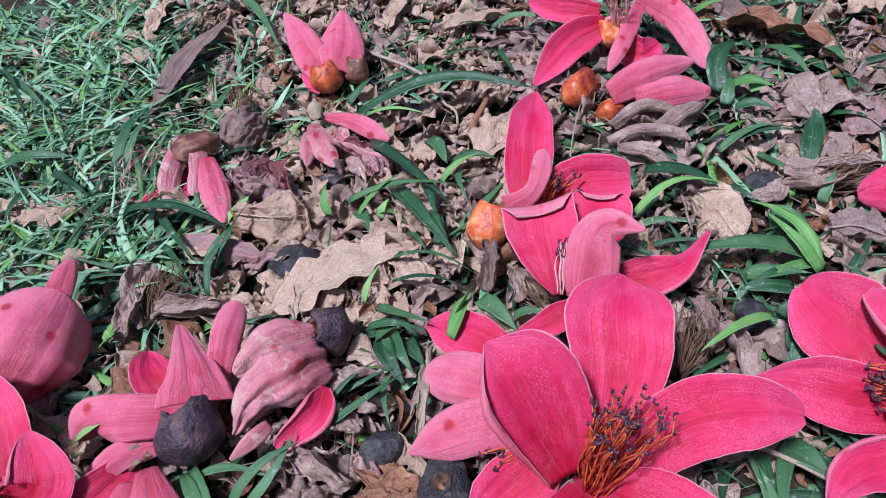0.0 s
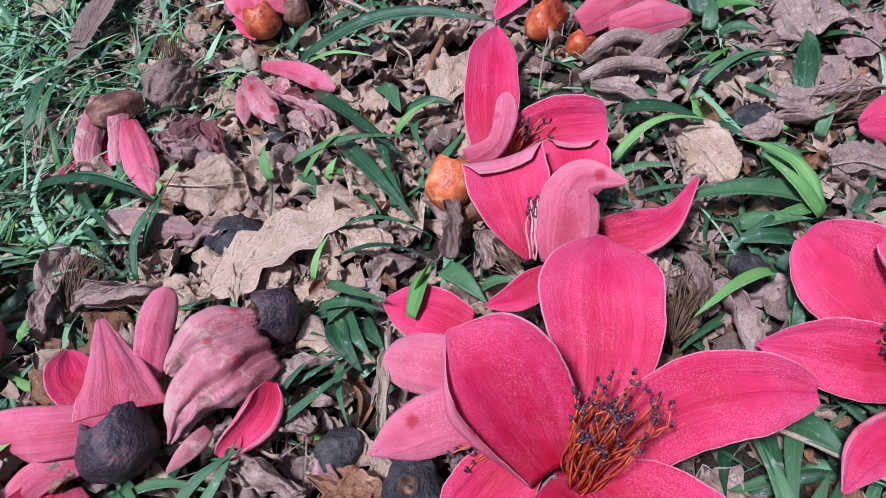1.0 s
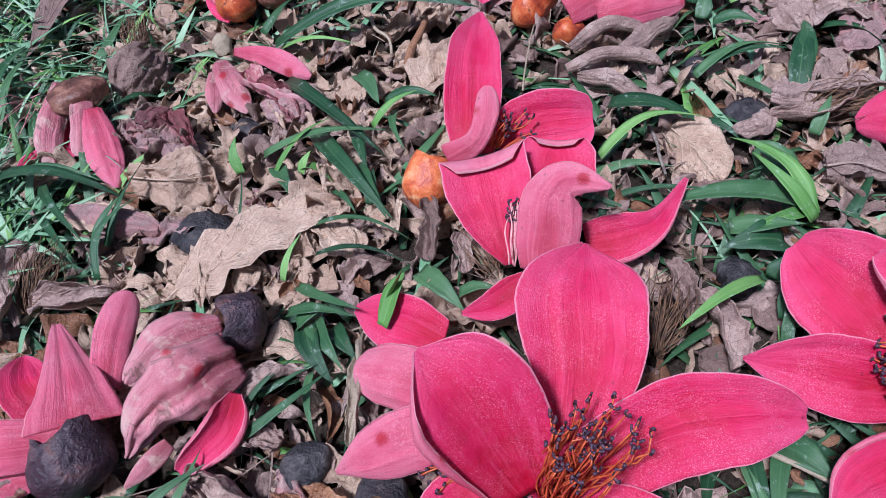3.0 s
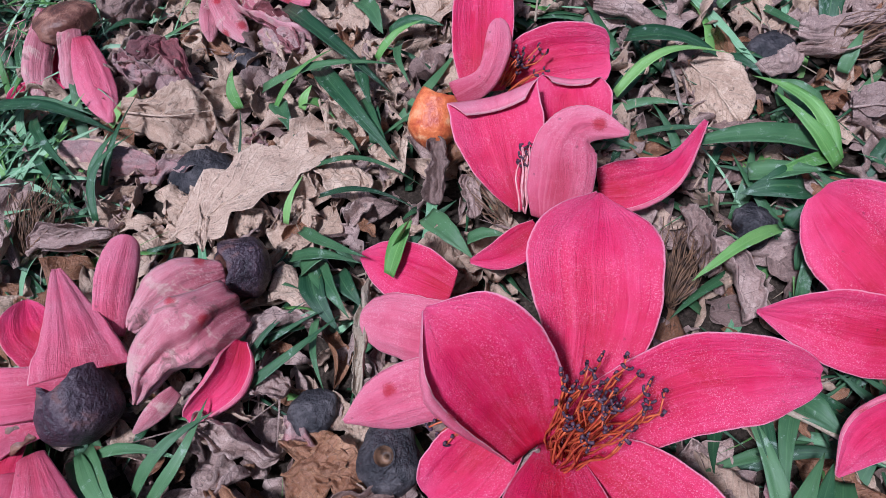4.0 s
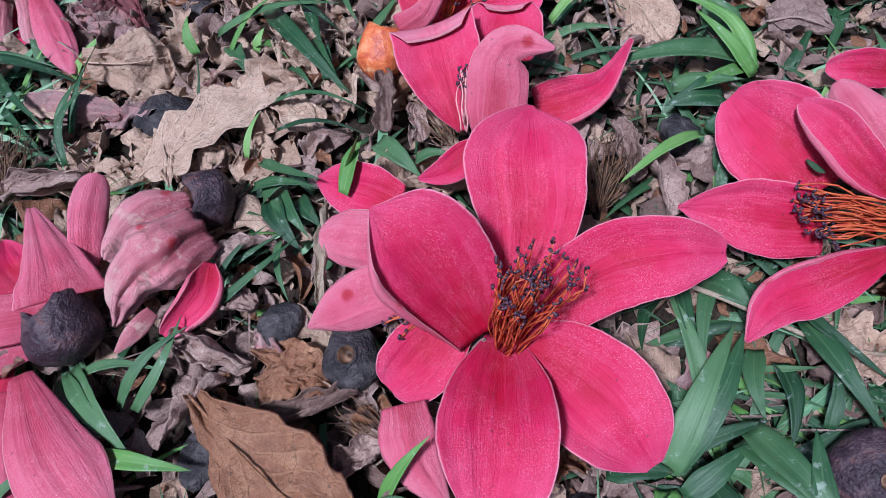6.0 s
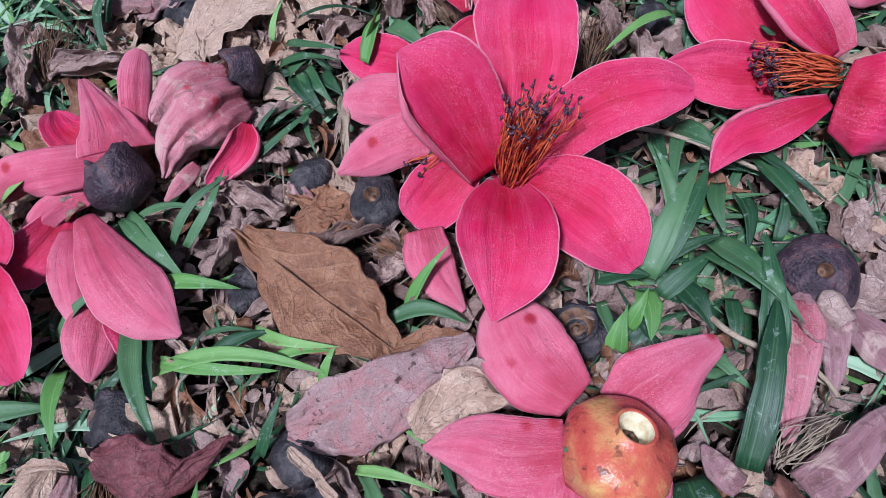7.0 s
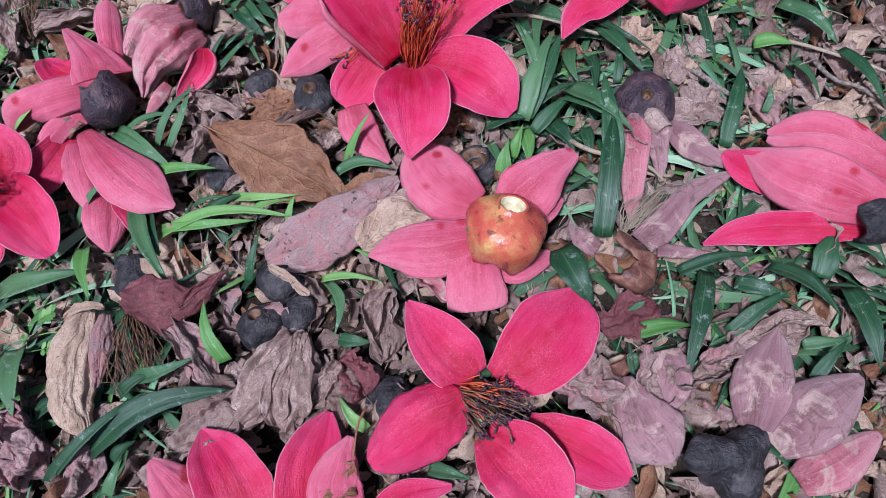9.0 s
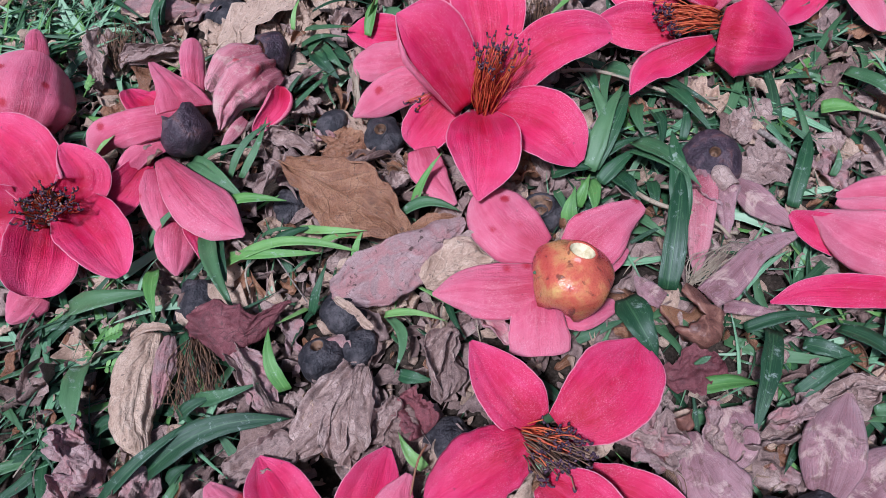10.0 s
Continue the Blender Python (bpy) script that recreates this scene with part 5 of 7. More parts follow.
tagged(cup(None, (-8.74, 7.68, 0.0), (0, 0.1, -1), 1.0, 1.3, BLACK, name="dried_calyx", hole=0.0, dent=0.1), "black dried calyx under a green blade", "dried calyx", "dried calyces")

# dead leaves
dead_leaf((-9.95, 21.24, 0.0), (-1.98, 24.80, 0.0), 3.4, label="tan lobed leaf with cracked surface", crumple=0.03, seed=4)
dead_leaf((-1.35, 21.42, -0.3), (-3.38, 24.50, 0.2), 2.4, label="tan broken leaf beside grass", seed=5)
dead_leaf((-9.04, 21.17, 0.3), (-8.04, 21.13, 0.1), 1.6, shape="scrap", seed=6, label="small pale torn leaf piece")
dead_leaf((-5.79, 10.21, 0.2), (-3.02, 9.09, 0.1), 2.8, label="small yellowish-brown leaf on the litter", mats=BROWN, seed=7)
dead_leaf((-15.84, 27.77, 0.1), (-10.71, 25.75, 0.1), 1.7, shape="leaf", label="narrow tan dry leaf on litter", seed=9)
dead_leaf((-19.93, 42.64, 0.2), (-14.87, 56.63, 0.2), 2.4, mats=UMBER, shape="leaf", label="long dark brown pointed leaf", seed=10, crumple=0.02)
dead_leaf((-27.81, 33.48, 0.1), (-23.50, 32.88, 0.1), 2.3, shape="scrap", label="pale torn leaf piece", seed=12)
dead_leaf((24.24, 42.00, 0.1), (29.08, 35.80, 0.2), 4.0, mats=BROWN, label="curled brown leaf in the grass", seed=13, roll=0.7)
dead_leaf((2.75, 47.06, 0.2), (8.86, 48.62, 0.2), 2.6, mats=TAN, shape="leaf", label="tan curled leaf in the grass", seed=14, roll=0.8)
dead_leaf((-1.22, 49.47, 0.2), (0.76, 54.97, 0.2), 1.6, shape="leaf", seed=15, roll=0.9)
dead_leaf((3.14, 30.95, 0.0), (7.25, 36.12, 0.0), 3.0, label="flat tan leaf on bare ground", seed=17)
dead_leaf((-24.61, 52.29, 0.1), (-21.13, 52.01, 0.1), 2.2, seed=18)
dead_leaf((-25.38, 56.30, 0.2), (-22.95, 55.63, 0.2), 1.4, shape="scrap", seed=19)
dead_leaf((-22.36, 56.42, 0.1), (-21.20, 62.70, 0.1), 2.6, seed=20)
dead_leaf((15.08, 5.55, 0.0), (16.91, 3.49, 0.0), 3.2, label="tan leaf torn along its edge", seed=21)
dead_leaf((15.68, -0.69, 0.0), (18.23, -1.11, 0.0), 3.0, mats=HUSK, seed=22)
dead_leaf((16.26, 2.13, 0.0), (18.17, 1.48, -0.2), 2.6, mats=HUSK, seed=23)
dead_leaf((-3.06, 2.55, 0.7), (0.22, 2.03, 0.6), 1.5, mats=BROWN, shape="leaf", label="narrow brown leaf edge beside dried petals", seed=37, crumple=0.05)
dead_leaf((5.59, -9.56, 0.4), (8.55, -10.02, 0.3), 2.0, mats=WINE, shape="torn", crease=0.04, roll=0.7, label="curled reddish dried petal on the litter", seed=27)
dead_leaf((13.46, -0.17, 0.0), (17.90, -2.08, 0.0), 2.0, mats=HUSK, shape="leaf", seed=29)
dead_leaf((23.12, 31.88, 0.3), (27.82, 28.43, 0.3), 3.4, mats=HUSK, label="grey crumpled dry leaf", seed=30, crumple=0.1)
dead_leaf((20.01, 19.95, 0.2), (22.81, 19.64, 0.2), 2.4, mats=HUSK, label="grey crumpled dry leaf", seed=31)
dead_leaf((32.63, 40.61, 0.1), (35.44, 40.43, 0.1), 2.4, mats=TAN, seed=32)
dead_leaf((10.53, -12.95, 0.2), (14.25, -13.81, 0.1), 2.4, mats=HUSK, seed=33)
dead_leaf((-5.18, 9.69, 0.1), (-4.09, 11.11, 0.1), 2.6, mats=BROWN, seed=34)
dead_leaf((-18.09, 18.02, -0.2), (-15.39, 19.33, -0.2), 2.6, mats=BROWN, seed=35)
dead_leaf((-8.54, -10.31, 1.2), (-7.74, -11.95, 1.0), 2.0, mats=BROWN, shape="leaf", label="brown leaf fallen into a flower", seed=36)

# dried petals and torn husks
dried_petal((-13.62, -0.15, 0.6), (-12.14, -4.22, 0.2), 1.6)
dried_petal((-7.88, -3.52, 0.4), (-11.64, -6.80, 0.2), 2.2, shape="wedge", neck=0.3, roll=0.9, crease=0.09, twist=8)
dried_petal((-7.35, -3.80, 0.5), (-8.79, -7.57, 0.2), 2.2, shape="wedge", neck=0.3, roll=0.9, crease=0.09, twist=8)
dried_petal((-6.35, -5.81, 0.4), (-8.11, -7.31, 0.2), 1.8)
dried_petal((-2.69, -3.34, 0.2), (-4.39, -6.70, 0.2), 1.8)
dried_petal((-10.29, -4.02, 0.7), (-10.40, -5.67, 0.3), 1.2, mats=TAN)
dried_petal((-15.14, -6.30, 0.2), (-11.65, -5.93, 0.2), 2.4)
dried_petal((-20.47, -6.03, 0.3), (-18.69, -5.22, 0.3), 2.2, mats=HUSK)
dried_petal((-21.91, -0.86, 0.5), (-21.57, -3.03, 0.3), 2.2, mats=MAUVE)
dried_petal((-22.51, -4.58, 0.5), (-20.99, -3.61, 0.5), 2.2, mats=MAUVE)
dried_petal((2.80, -11.92, 0.3), (5.17, -11.89, 0.3), 2.6)
dried_petal((6.83, -12.10, 0.3), (6.22, -14.08, 0.2), 2.2)
dried_petal((7.19, -13.43, 0.3), (9.78, -14.06, 0.2), 1.8)
dried_petal((-1.31, -3.05, 0.3), (-0.13, -5.26, 0.2), 1.8, mats=ROSE)
dried_petal((-9.07, 12.67, 0.4), (-5.96, 10.91, 0.1), 1.8)
dried_petal((-6.92, 13.55, 0.5), (-5.44, 13.16, 0.2), 1.6)
dried_petal((-6.99, 15.31, 0.4), (-4.19, 15.45, 0.1), 1.5)
dried_petal((-10.25, 8.55, 0.3), (-7.25, 10.49, 0.1), 1.6)
dried_petal((-6.40, 8.14, 0.1), (-2.12, 8.28, 0.1), 1.5, mats=UMBER, label="dark dry strip of leaf")
dried_petal((-3.58, 5.75, 0.3), (-1.48, 6.06, 0.2), 1.8)
dried_petal((3.50, 3.75, 0.4), (5.13, 4.47, 0.2), 2.6, mats=BROWN)
dried_petal((-2.96, 12.21, 0.2), (-1.72, 16.82, 0.3), 1.0, mats=STRAW, label="straw-coloured dry stem sheath")
dried_petal((-18.07, 20.96, 0.5), (-17.24, 26.29, 0.3), 1.8)
dried_petal((-16.45, 22.11, 0.5), (-12.49, 22.14, 0.3), 1.4)
dried_petal((-13.37, 32.29, 0.4), (-10.44, 32.73, 0.3), 2.6, mats=HUSK)
dried_petal((-11.79, 30.31, 0.3), (-9.28, 31.26, 0.3), 2.2, mats=UMBER)
dried_petal((-6.22, 35.69, 0.4), (-2.69, 31.22, 0.2), 2.0, mats=ROSE)
dried_petal((18.79, 23.17, 0.5), (23.83, 23.99, 0.3), 1.6)
dried_petal((19.94, 24.23, 0.6), (25.31, 23.82, 0.3), 1.4)
dried_petal((11.39, 16.82, 0.5), (11.05, 13.67, 0.3), 1.5)
dried_petal((11.90, 15.14, 0.4), (11.76, 11.62, 0.2), 1.6)
dried_petal((3.22, 20.86, 0.4), (2.96, 18.72, 0.2), 1.0)
dried_petal((2.34, 22.74, 1.0), (1.65, 19.82, 0.2), 1.4, mats=UMBER, label="dark brown dry strip standing beside a flower")
dried_petal((12.28, -0.34, 0.6), (13.79, -2.39, 0.3), 2.0, mats=MAUVE)
dried_petal((-7.61, -3.68, 0.5), (-10.24, -7.34, 0.3), 1.8, shape="wedge", neck=0.35, roll=0.9, crease=0.09, twist=-10)
dried_petal((-6.33, -5.85, 0.5), (-5.73, -7.85, 0.2), 2.2, mats=WINE, roll=0.9)
dried_petal((-7.67, -0.20, 1.7), (-6.38, -2.39, 1.3), 0.5, mats=TAN, roll=1.2, twist=30, label="pale torn rim of a dried calyx")
dried_petal((-18.15, 2.06, 1.0), (-15.99, 1.59, 1.2), 0.6, mats=TAN, roll=1.2, label="pale torn edge of a dried petal")
dried_petal((-4.62, -6.64, 0.4), (-2.81, -3.66, 0.3), 1.2)
dried_petal((7.09, -11.48, 0.8), (5.66, -13.02, 0.4), 1.2, mats=PARCH)
dried_petal((3.50, -10.60, 0.6), (4.24, -13.19, 0.4), 2.4, mats=PARCH, roll=0.6, label="flat torn mauve dried petal")
dried_petal((8.82, -13.11, 0.5), (10.86, -12.85, 0.3), 1.6, mats=PARCH)
dried_petal((11.65, -12.96, 0.4), (14.90, -14.05, 0.3), 1.2, mats=HUSK)
dried_petal((-12.61, 32.84, 0.9), (-10.58, 30.34, 0.4), 1.7, mats=PARCH)
dried_petal((-10.46, 32.92, 0.9), (-9.25, 29.88, 0.4), 1.5, mats=WINE)
dried_petal((-5.67, 33.90, 0.8), (-3.33, 30.76, 0.4), 1.8, mats=WINE)
dried_petal((-16.34, 22.48, 0.6), (-12.69, 22.03, 0.5), 0.9, mats=HUSK)

# larger shrivelled pieces
shed("dried_petal", TAN, [(-16.97, 1.97, 1.0), (-17.89, -0.14, 1.3), (-18.49, -2.24, 1.1), (-18.76, -4.02, 0.3)], [1.43, 2.17, 2.23, 1.99, 0.43], (0.40, -0.39, 0.83), "beige dried petal, split along its length", roll=-0.8, crease=0.07, crumple=0.05)
shed("dried_petal", PARCH, [(-16.27, 1.51, 0.8), (-16.85, -0.47, 0.9), (-17.71, -1.86, 0.4)], [0.57, 1.02, 1.00, 0.72, 0.22], (0.35, -0.43, 0.83), "narrow pinkish strip of a split dried petal", crease=0.06)
shed("dried_petal", WINE, [(-15.24, 1.54, 1.2), (-13.63, 0.58, 1.5), (-12.10, 0.11, 1.2), (-10.07, 1.21, 0.4)], [1.31, 2.53, 2.36, 1.37, 0.24], (0.23, -0.47, 0.85), "crumpled reddish dried petal on the litter", roll=-0.6, crumple=0.08)
shed("dried_petal", PARCH, [(-13.25, -0.35, 0.7), (-12.42, -2.45, 0.9), (-12.47, -4.18, 0.2)], [0.79, 1.40, 1.70, 1.76, 0.82], (0.25, -0.40, 0.88), "curled mauve-grey dried petal beside grass", crumple=0.09, crease=0.05)
shed("dried_petal", HUSK, [(-7.88, -3.73, 0.7), (-9.44, -5.59, 0.9), (-12.32, -6.80, 0.2)], [0.50, 1.46, 1.97, 1.70, 0.48], (0.17, -0.33, 0.93), "long shrivelled grey-brown dried petal", crease=0.09, crumple=0.05)
shed("dried_petal", HUSK, [(-7.60, -4.02, 0.8), (-8.55, -5.98, 0.9), (-9.77, -7.80, 0.2)], [0.55, 1.19, 1.70, 2.01, 0.79], (0.14, -0.32, 0.94), "long shrivelled grey-brown dried petal", crease=0.09, crumple=0.05)
shed("dried_petal", HUSK, [(-7.30, -4.11, 0.7), (-7.50, -5.23, 0.8), (-7.42, -6.35, 0.2)], [0.38, 0.60, 0.70, 0.65, 0.22], (0.11, -0.34, 0.93), "thin curled strip of dried petal", roll=-1.2, crease=0.05)
shed("dried_petal", UMBER, [(-7.47, -5.96, 0.4), (-7.02, -7.45, 0.6), (-7.34, -9.05, 0.2)], [0.81, 1.92, 2.21, 1.68, 0.68], (0.10, -0.28, 0.95), "dark brown crumpled dried petal", crumple=0.1)
shed("dried_petal", PARCH, [(-21.49, -1.18, 0.6), (-21.82, -2.22, 0.8), (-22.17, -3.32, 0.2)], [1.20, 1.95, 1.99, 1.45, 0.48], (0.46, -0.37, 0.80), "crumpled mauve-brown dried petal on the litter", crumple=0.12)
shed("dried_petal", PARCH, [(-20.55, -3.27, 0.7), (-21.70, -3.92, 0.9), (-23.53, -3.92, 0.3)], [1.28, 2.22, 2.41, 2.16, 0.95], (0.47, -0.34, 0.82), "crumpled pinkish grey dried petal", roll=-0.8, crumple=0.09, crease=0.04)
shed("dried_petal", PARCH, [(-18.41, -4.54, 0.6), (-18.87, -5.65, 0.7), (-20.14, -6.51, 0.2)], [0.74, 1.57, 1.66, 1.35, 0.47], (0.41, -0.30, 0.86), "creased pinkish grey dried petal", crease=0.08, crumple=0.05)
shed("dead_leaf", UMBER, [(-11.25, -4.77, 0.3), (-12.92, -5.47, 0.5), (-14.99, -6.02, 0.1)], [1.52, 2.26, 2.29, 1.70, 0.64], (0.26, -0.32, 0.91), "matted dark litter of crushed leaf", crumple=0.1)
shed("dried_petal", HUSK, [(-3.52, -4.61, 0.5), (-3.70, -5.98, 0.7), (-4.68, -6.66, 0.2)], [0.50, 1.10, 1.30, 0.87, 0.27], (-0.00, -0.32, 0.95), "small shrivelled grey-brown dried petal", roll=-0.9, crumple=0.08)
shed("dried_petal", PARCH, [(-7.87, 0.71, 0.7), (-5.58, 0.42, 1.1), (-3.01, 0.76, 1.2), (0.11, 1.72, 0.9)], [1.26, 2.83, 2.69, 2.15, 0.86], (0.07, -0.32, 0.94), "stiff greyish-pink dried petal sheet", crumple=0.06, crease=0.03, roll=-0.3)
shed("dried_petal", TAN, [(-3.25, -0.61, 0.8), (-0.93, -0.31, 1.0), (1.21, -0.88, 0.4)], [1.29, 2.59, 2.40, 1.21, 0.38], (-0.01, -0.29, 0.96), "tan dried petal with brown stains", crumple=0.06, roll=-0.3)
shed("dead_leaf", BROWN, [(-8.36, 9.86, 0.9), (-6.19, 6.51, 1.5), (-4.51, 4.28, 1.2), (-2.84, 2.27, 0.3)], [0.37, 2.82, 4.33, 3.02, 0.20], (0.11, -0.43, 0.90), "large curled brown leaf with a pale midrib", roll=0.4, crumple=0.06, fold=(0.0, 0.12), ragged=4.0)
shed("dead_leaf", TAN, [(-12.26, 28.86, 0.8), (-9.87, 27.60, 1.1), (-7.86, 27.81, 0.6)], [1.31, 2.47, 2.78, 3.04, 1.71], (0.29, -0.71, 0.65), "greyish tan crumpled leaf over a black calyx", crumple=0.08, crease=0.04, roll=-0.4)
shed("dried_petal", PARCH, [(-15.56, 27.78, 0.5), (-12.92, 26.21, 0.7), (-10.81, 25.40, 0.3)], [0.53, 1.33, 1.37, 1.25, 0.79], (0.37, -0.66, 0.65), "flat pinkish tan dried petal", crease=0.05)
shed("dried_petal", UMBER, [(-11.14, 39.11, 1.0), (-12.02, 37.05, 1.2), (-13.37, 36.08, 0.4)], [1.74, 2.94, 3.09, 2.82, 1.55], (0.29, -0.79, 0.53), "dark fibrous crumpled dry husk", crease=0.1, crumple=0.05, roll=-0.8)
shed("dried_petal", WINE, [(-10.06, 33.19, 0.7), (-11.56, 32.35, 0.9), (-13.25, 32.18, 0.3)], [0.58, 1.59, 1.83, 1.33, 0.51], (0.30, -0.75, 0.59), "curled reddish brown dried petal", crumple=0.1)
shed("dried_petal", PARCH, [(-10.22, 32.88, 0.6), (-9.85, 30.56, 0.8), (-9.74, 29.34, 0.3)], [0.58, 1.57, 1.90, 1.65, 0.79], (0.27, -0.74, 0.62), "curled pinkish brown dried petal", crumple=0.1, crease=0.04)
shed("dried_petal", PARCH, [(-5.23, 32.81, 0.7), (-3.99, 31.50, 0.8), (-3.19, 30.67, 0.3)], [1.28, 1.77, 1.69, 1.25, 0.38], (0.12, -0.77, 0.62), "limp brownish pink dried petal", crumple=0.07, crease=0.05)
shed("dried_petal", HUSK, [(-17.33, 26.12, 0.9), (-17.84, 24.00, 1.0), (-17.02, 21.53, 0.3)], [0.51, 0.88, 0.86, 0.75, 0.26], (0.49, -0.60, 0.64), "narrow grey husk round a dry tuft", roll=-1.2, crease=0.06)
shed("dried_petal", HUSK, [(-15.85, 22.08, 0.6), (-13.96, 21.90, 0.7), (-12.64, 22.28, 0.3)], [0.32, 0.84, 0.89, 0.69, 0.16], (0.42, -0.58, 0.69), "pale narrow strip of dried petal", roll=-0.9, crease=0.05)
shed("dried_petal", HUSK, [(10.94, 29.49, 0.8), (12.95, 29.77, 1.0), (14.97, 29.15, 0.8), (15.94, 28.72, 0.3)], [0.43, 0.80, 0.80, 0.74, 0.31], (-0.35, -0.70, 0.62), "pale curled strip of dried petal", roll=-1.2, crease=0.05)
shed("dried_petal", HUSK, [(11.35, 28.99, 0.6), (12.89, 27.86, 0.8), (14.24, 26.57, 0.2)], [0.43, 0.85, 0.90, 0.78, 0.18], (-0.31, -0.70, 0.64), "pale curled strip of dried petal", roll=-1.2, crease=0.05)
shed("dried_petal", HUSK, [(11.77, 31.17, 0.7), (14.26, 32.00, 1.1), (16.44, 30.90, 0.5)], [0.51, 0.89, 0.83, 0.70, 0.25], (-0.32, -0.74, 0.59), "pale curled strip of dried petal", roll=-1.2, crease=0.05)
shed("dried_petal", HUSK, [(14.42, 30.30, 0.5), (16.23, 30.84, 0.9), (18.24, 32.11, 0.4)], [0.63, 1.07, 1.07, 0.83, 0.26], (-0.37, -0.72, 0.59), "pale curled strip of dried petal", roll=-1.0, crumple=0.06)
shed("dried_petal", HUSK, [(19.45, 24.23, 0.9), (21.12, 23.56, 1.0), (24.78, 24.53, 0.3)], [0.79, 1.29, 1.23, 0.80, 0.23], (-0.52, -0.58, 0.63), "pale grey husk beside a black calyx", crease=0.08, roll=-0.8)
shed("dried_petal", HUSK, [(19.06, 23.43, 0.8), (18.02, 22.59, 0.9), (17.06, 23.18, 0.3)], [0.61, 1.11, 1.15, 0.94, 0.28], (-0.46, -0.58, 0.67), "grey crumpled dried petal beside a black calyx", crumple=0.08)
shed("dead_leaf", TAN, [(14.59, 24.47, 0.1), (15.03, 22.41, 0.3), (15.46, 20.59, 0.0)], [1.61, 2.59, 2.71, 2.29, 1.08], (-0.39, -0.59, 0.70), "flat tan leaf under grass", crumple=0.04)
shed("dead_leaf", HUSK, [(24.35, 32.92, 0.6), (23.68, 30.38, 0.8), (23.81, 28.43, 0.3)], [1.65, 2.32, 2.21, 1.62, 0.43], (-0.51, -0.66, 0.55), "grey crumpled dry leaf", crumple=0.06)
shed("dead_leaf", PARCH, [(27.72, 29.61, 0.5), (26.05, 27.63, 0.7), (24.90, 26.64, 0.3)], [1.76, 2.53, 2.30, 1.63, 0.48], (-0.57, -0.60, 0.56), "mauve-grey crumpled dry leaf", crumple=0.06)
shed("dead_leaf", HUSK, [(19.88, 19.74, 0.4), (20.98, 19.25, 0.7), (22.34, 18.39, 0.3)], [1.00, 1.62, 1.56, 1.24, 0.46], (-0.55, -0.50, 0.67), "grey brown crumpled dry leaf", crumple=0.06)

# dry stamen tufts
tagged(tuft(None, (-16.62, 22.39, 0.2), (-15.87, 24.26, 1.2), (1.8, 1.4, 0.6), 70, name="stamen_tuft"), "dark brown tuft of dry stamens in a husk", "stamen tuft", "dry stamen tufts")
tagged(tuft(None, (-12.80, 39.76, 0.4), (-12.63, 41.89, 1.4), (1.3, 0.9, 0.6), 45, name="stamen_tuft"), "brown tuft of dry stamens", "stamen tuft", "dry stamen tufts")
tagged(tuft(None, (9.22, 13.11, 0.2), (10.35, 15.01, 0.8), (1.6, 1.4, 0.5), 70, name="stamen_tuft"), "dark tangle of dry stamens", "stamen tuft", "dry stamen tufts")
tagged(tuft(None, (4.20, 18.55, 0.2), (3.65, 19.98, 0.6), (1.0, 1.0, 0.4), 26, name="stamen_tuft"), "brown dry stamens behind a flower", "stamen tuft", "dry stamen tufts")
tagged(tuft(None, (-15.30, 1.13, 0.2), (-15.87, -1.91, 0.5), (1.8, 1.2, 0.4), 80, name="stamen_tuft"), "long brown tuft of dry stamens", "stamen tuft", "dry stamen tufts")
tagged(tuft(None, (-1.42, 6.33, 0.1), (-2.70, 7.64, 0.3), (1.0, 0.8, 0.3), 30, name="stamen_tuft"), "brown dry stamens under a leaf", "stamen tuft", "dry stamen tufts")
tagged(tuft(None, (20.55, 22.80, 0.4), (23.87, 23.10, 0.6), (1.5, 0.9, 0.4), 60, name="stamen_tuft"), "pale brown dry stamens beside a black calyx", "stamen tuft", "dry stamen tufts")
tagged(tuft(None, (3.74, -12.89, 0.1), (3.50, -14.22, 0.4), (1.2, 1.0, 0.3), 40, name="stamen_tuft"), "dark dry stamens under a wilted flower", "stamen tuft", "dry stamen tufts")
tagged(tuft(None, (24.23, 30.35, 0.2), (25.07, 31.43, 0.6), (1.2, 1.0, 0.4), 40, name="stamen_tuft"), "grey dry stamens in the grass", "stamen tuft", "dry stamen tufts")

# broad grass blades
blade((-12.61, 8.84, 0.2), (-8.60, 7.05, 0.8), 0.75, mats=LIME, label="fresh light green grass blade", shape="strap")
blade((-13.34, 12.48, 0.3), (-10.74, 8.01, 0.6), 1.1)
blade((-16.64, 7.44, 0.4), (-12.91, 8.87, 1.6), 0.6)
blade((-16.55, 9.11, 0.2), (-16.72, 7.21, 0.6), 0.5)
blade((-13.19, 6.66, 0.2), (-12.93, 3.47, 0.6), 1.1, shape="strap")
blade((-11.44, 10.36, 0.2), (-7.93, 12.45, 1.4), 0.6)
blade((-12.75, 12.16, 0.5), (-9.20, 11.07, 1.0), 0.5)
blade((-7.15, 14.42, 0.3), (-4.29, 16.21, 1.0), 0.3)
blade((-2.20, 4.09, 0.2), (0.25, 5.46, 2.4), 0.65, mats=LIME, label="fresh light green grass blade", arch=0.05)
blade((-3.09, 3.88, 0.4), (0.11, 2.63, 0.6), 0.8, shape="strap")
blade((-12.50, 5.09, 0.4), (-7.64, 3.04, 0.8), 0.6, mats=LIME, label="fresh light green grass blade", shape="strap")
blade((-7.77, 3.60, 0.8), (-5.18, 3.00, 1.0), 0.6, mats=LIME, label="fresh light green grass blade")
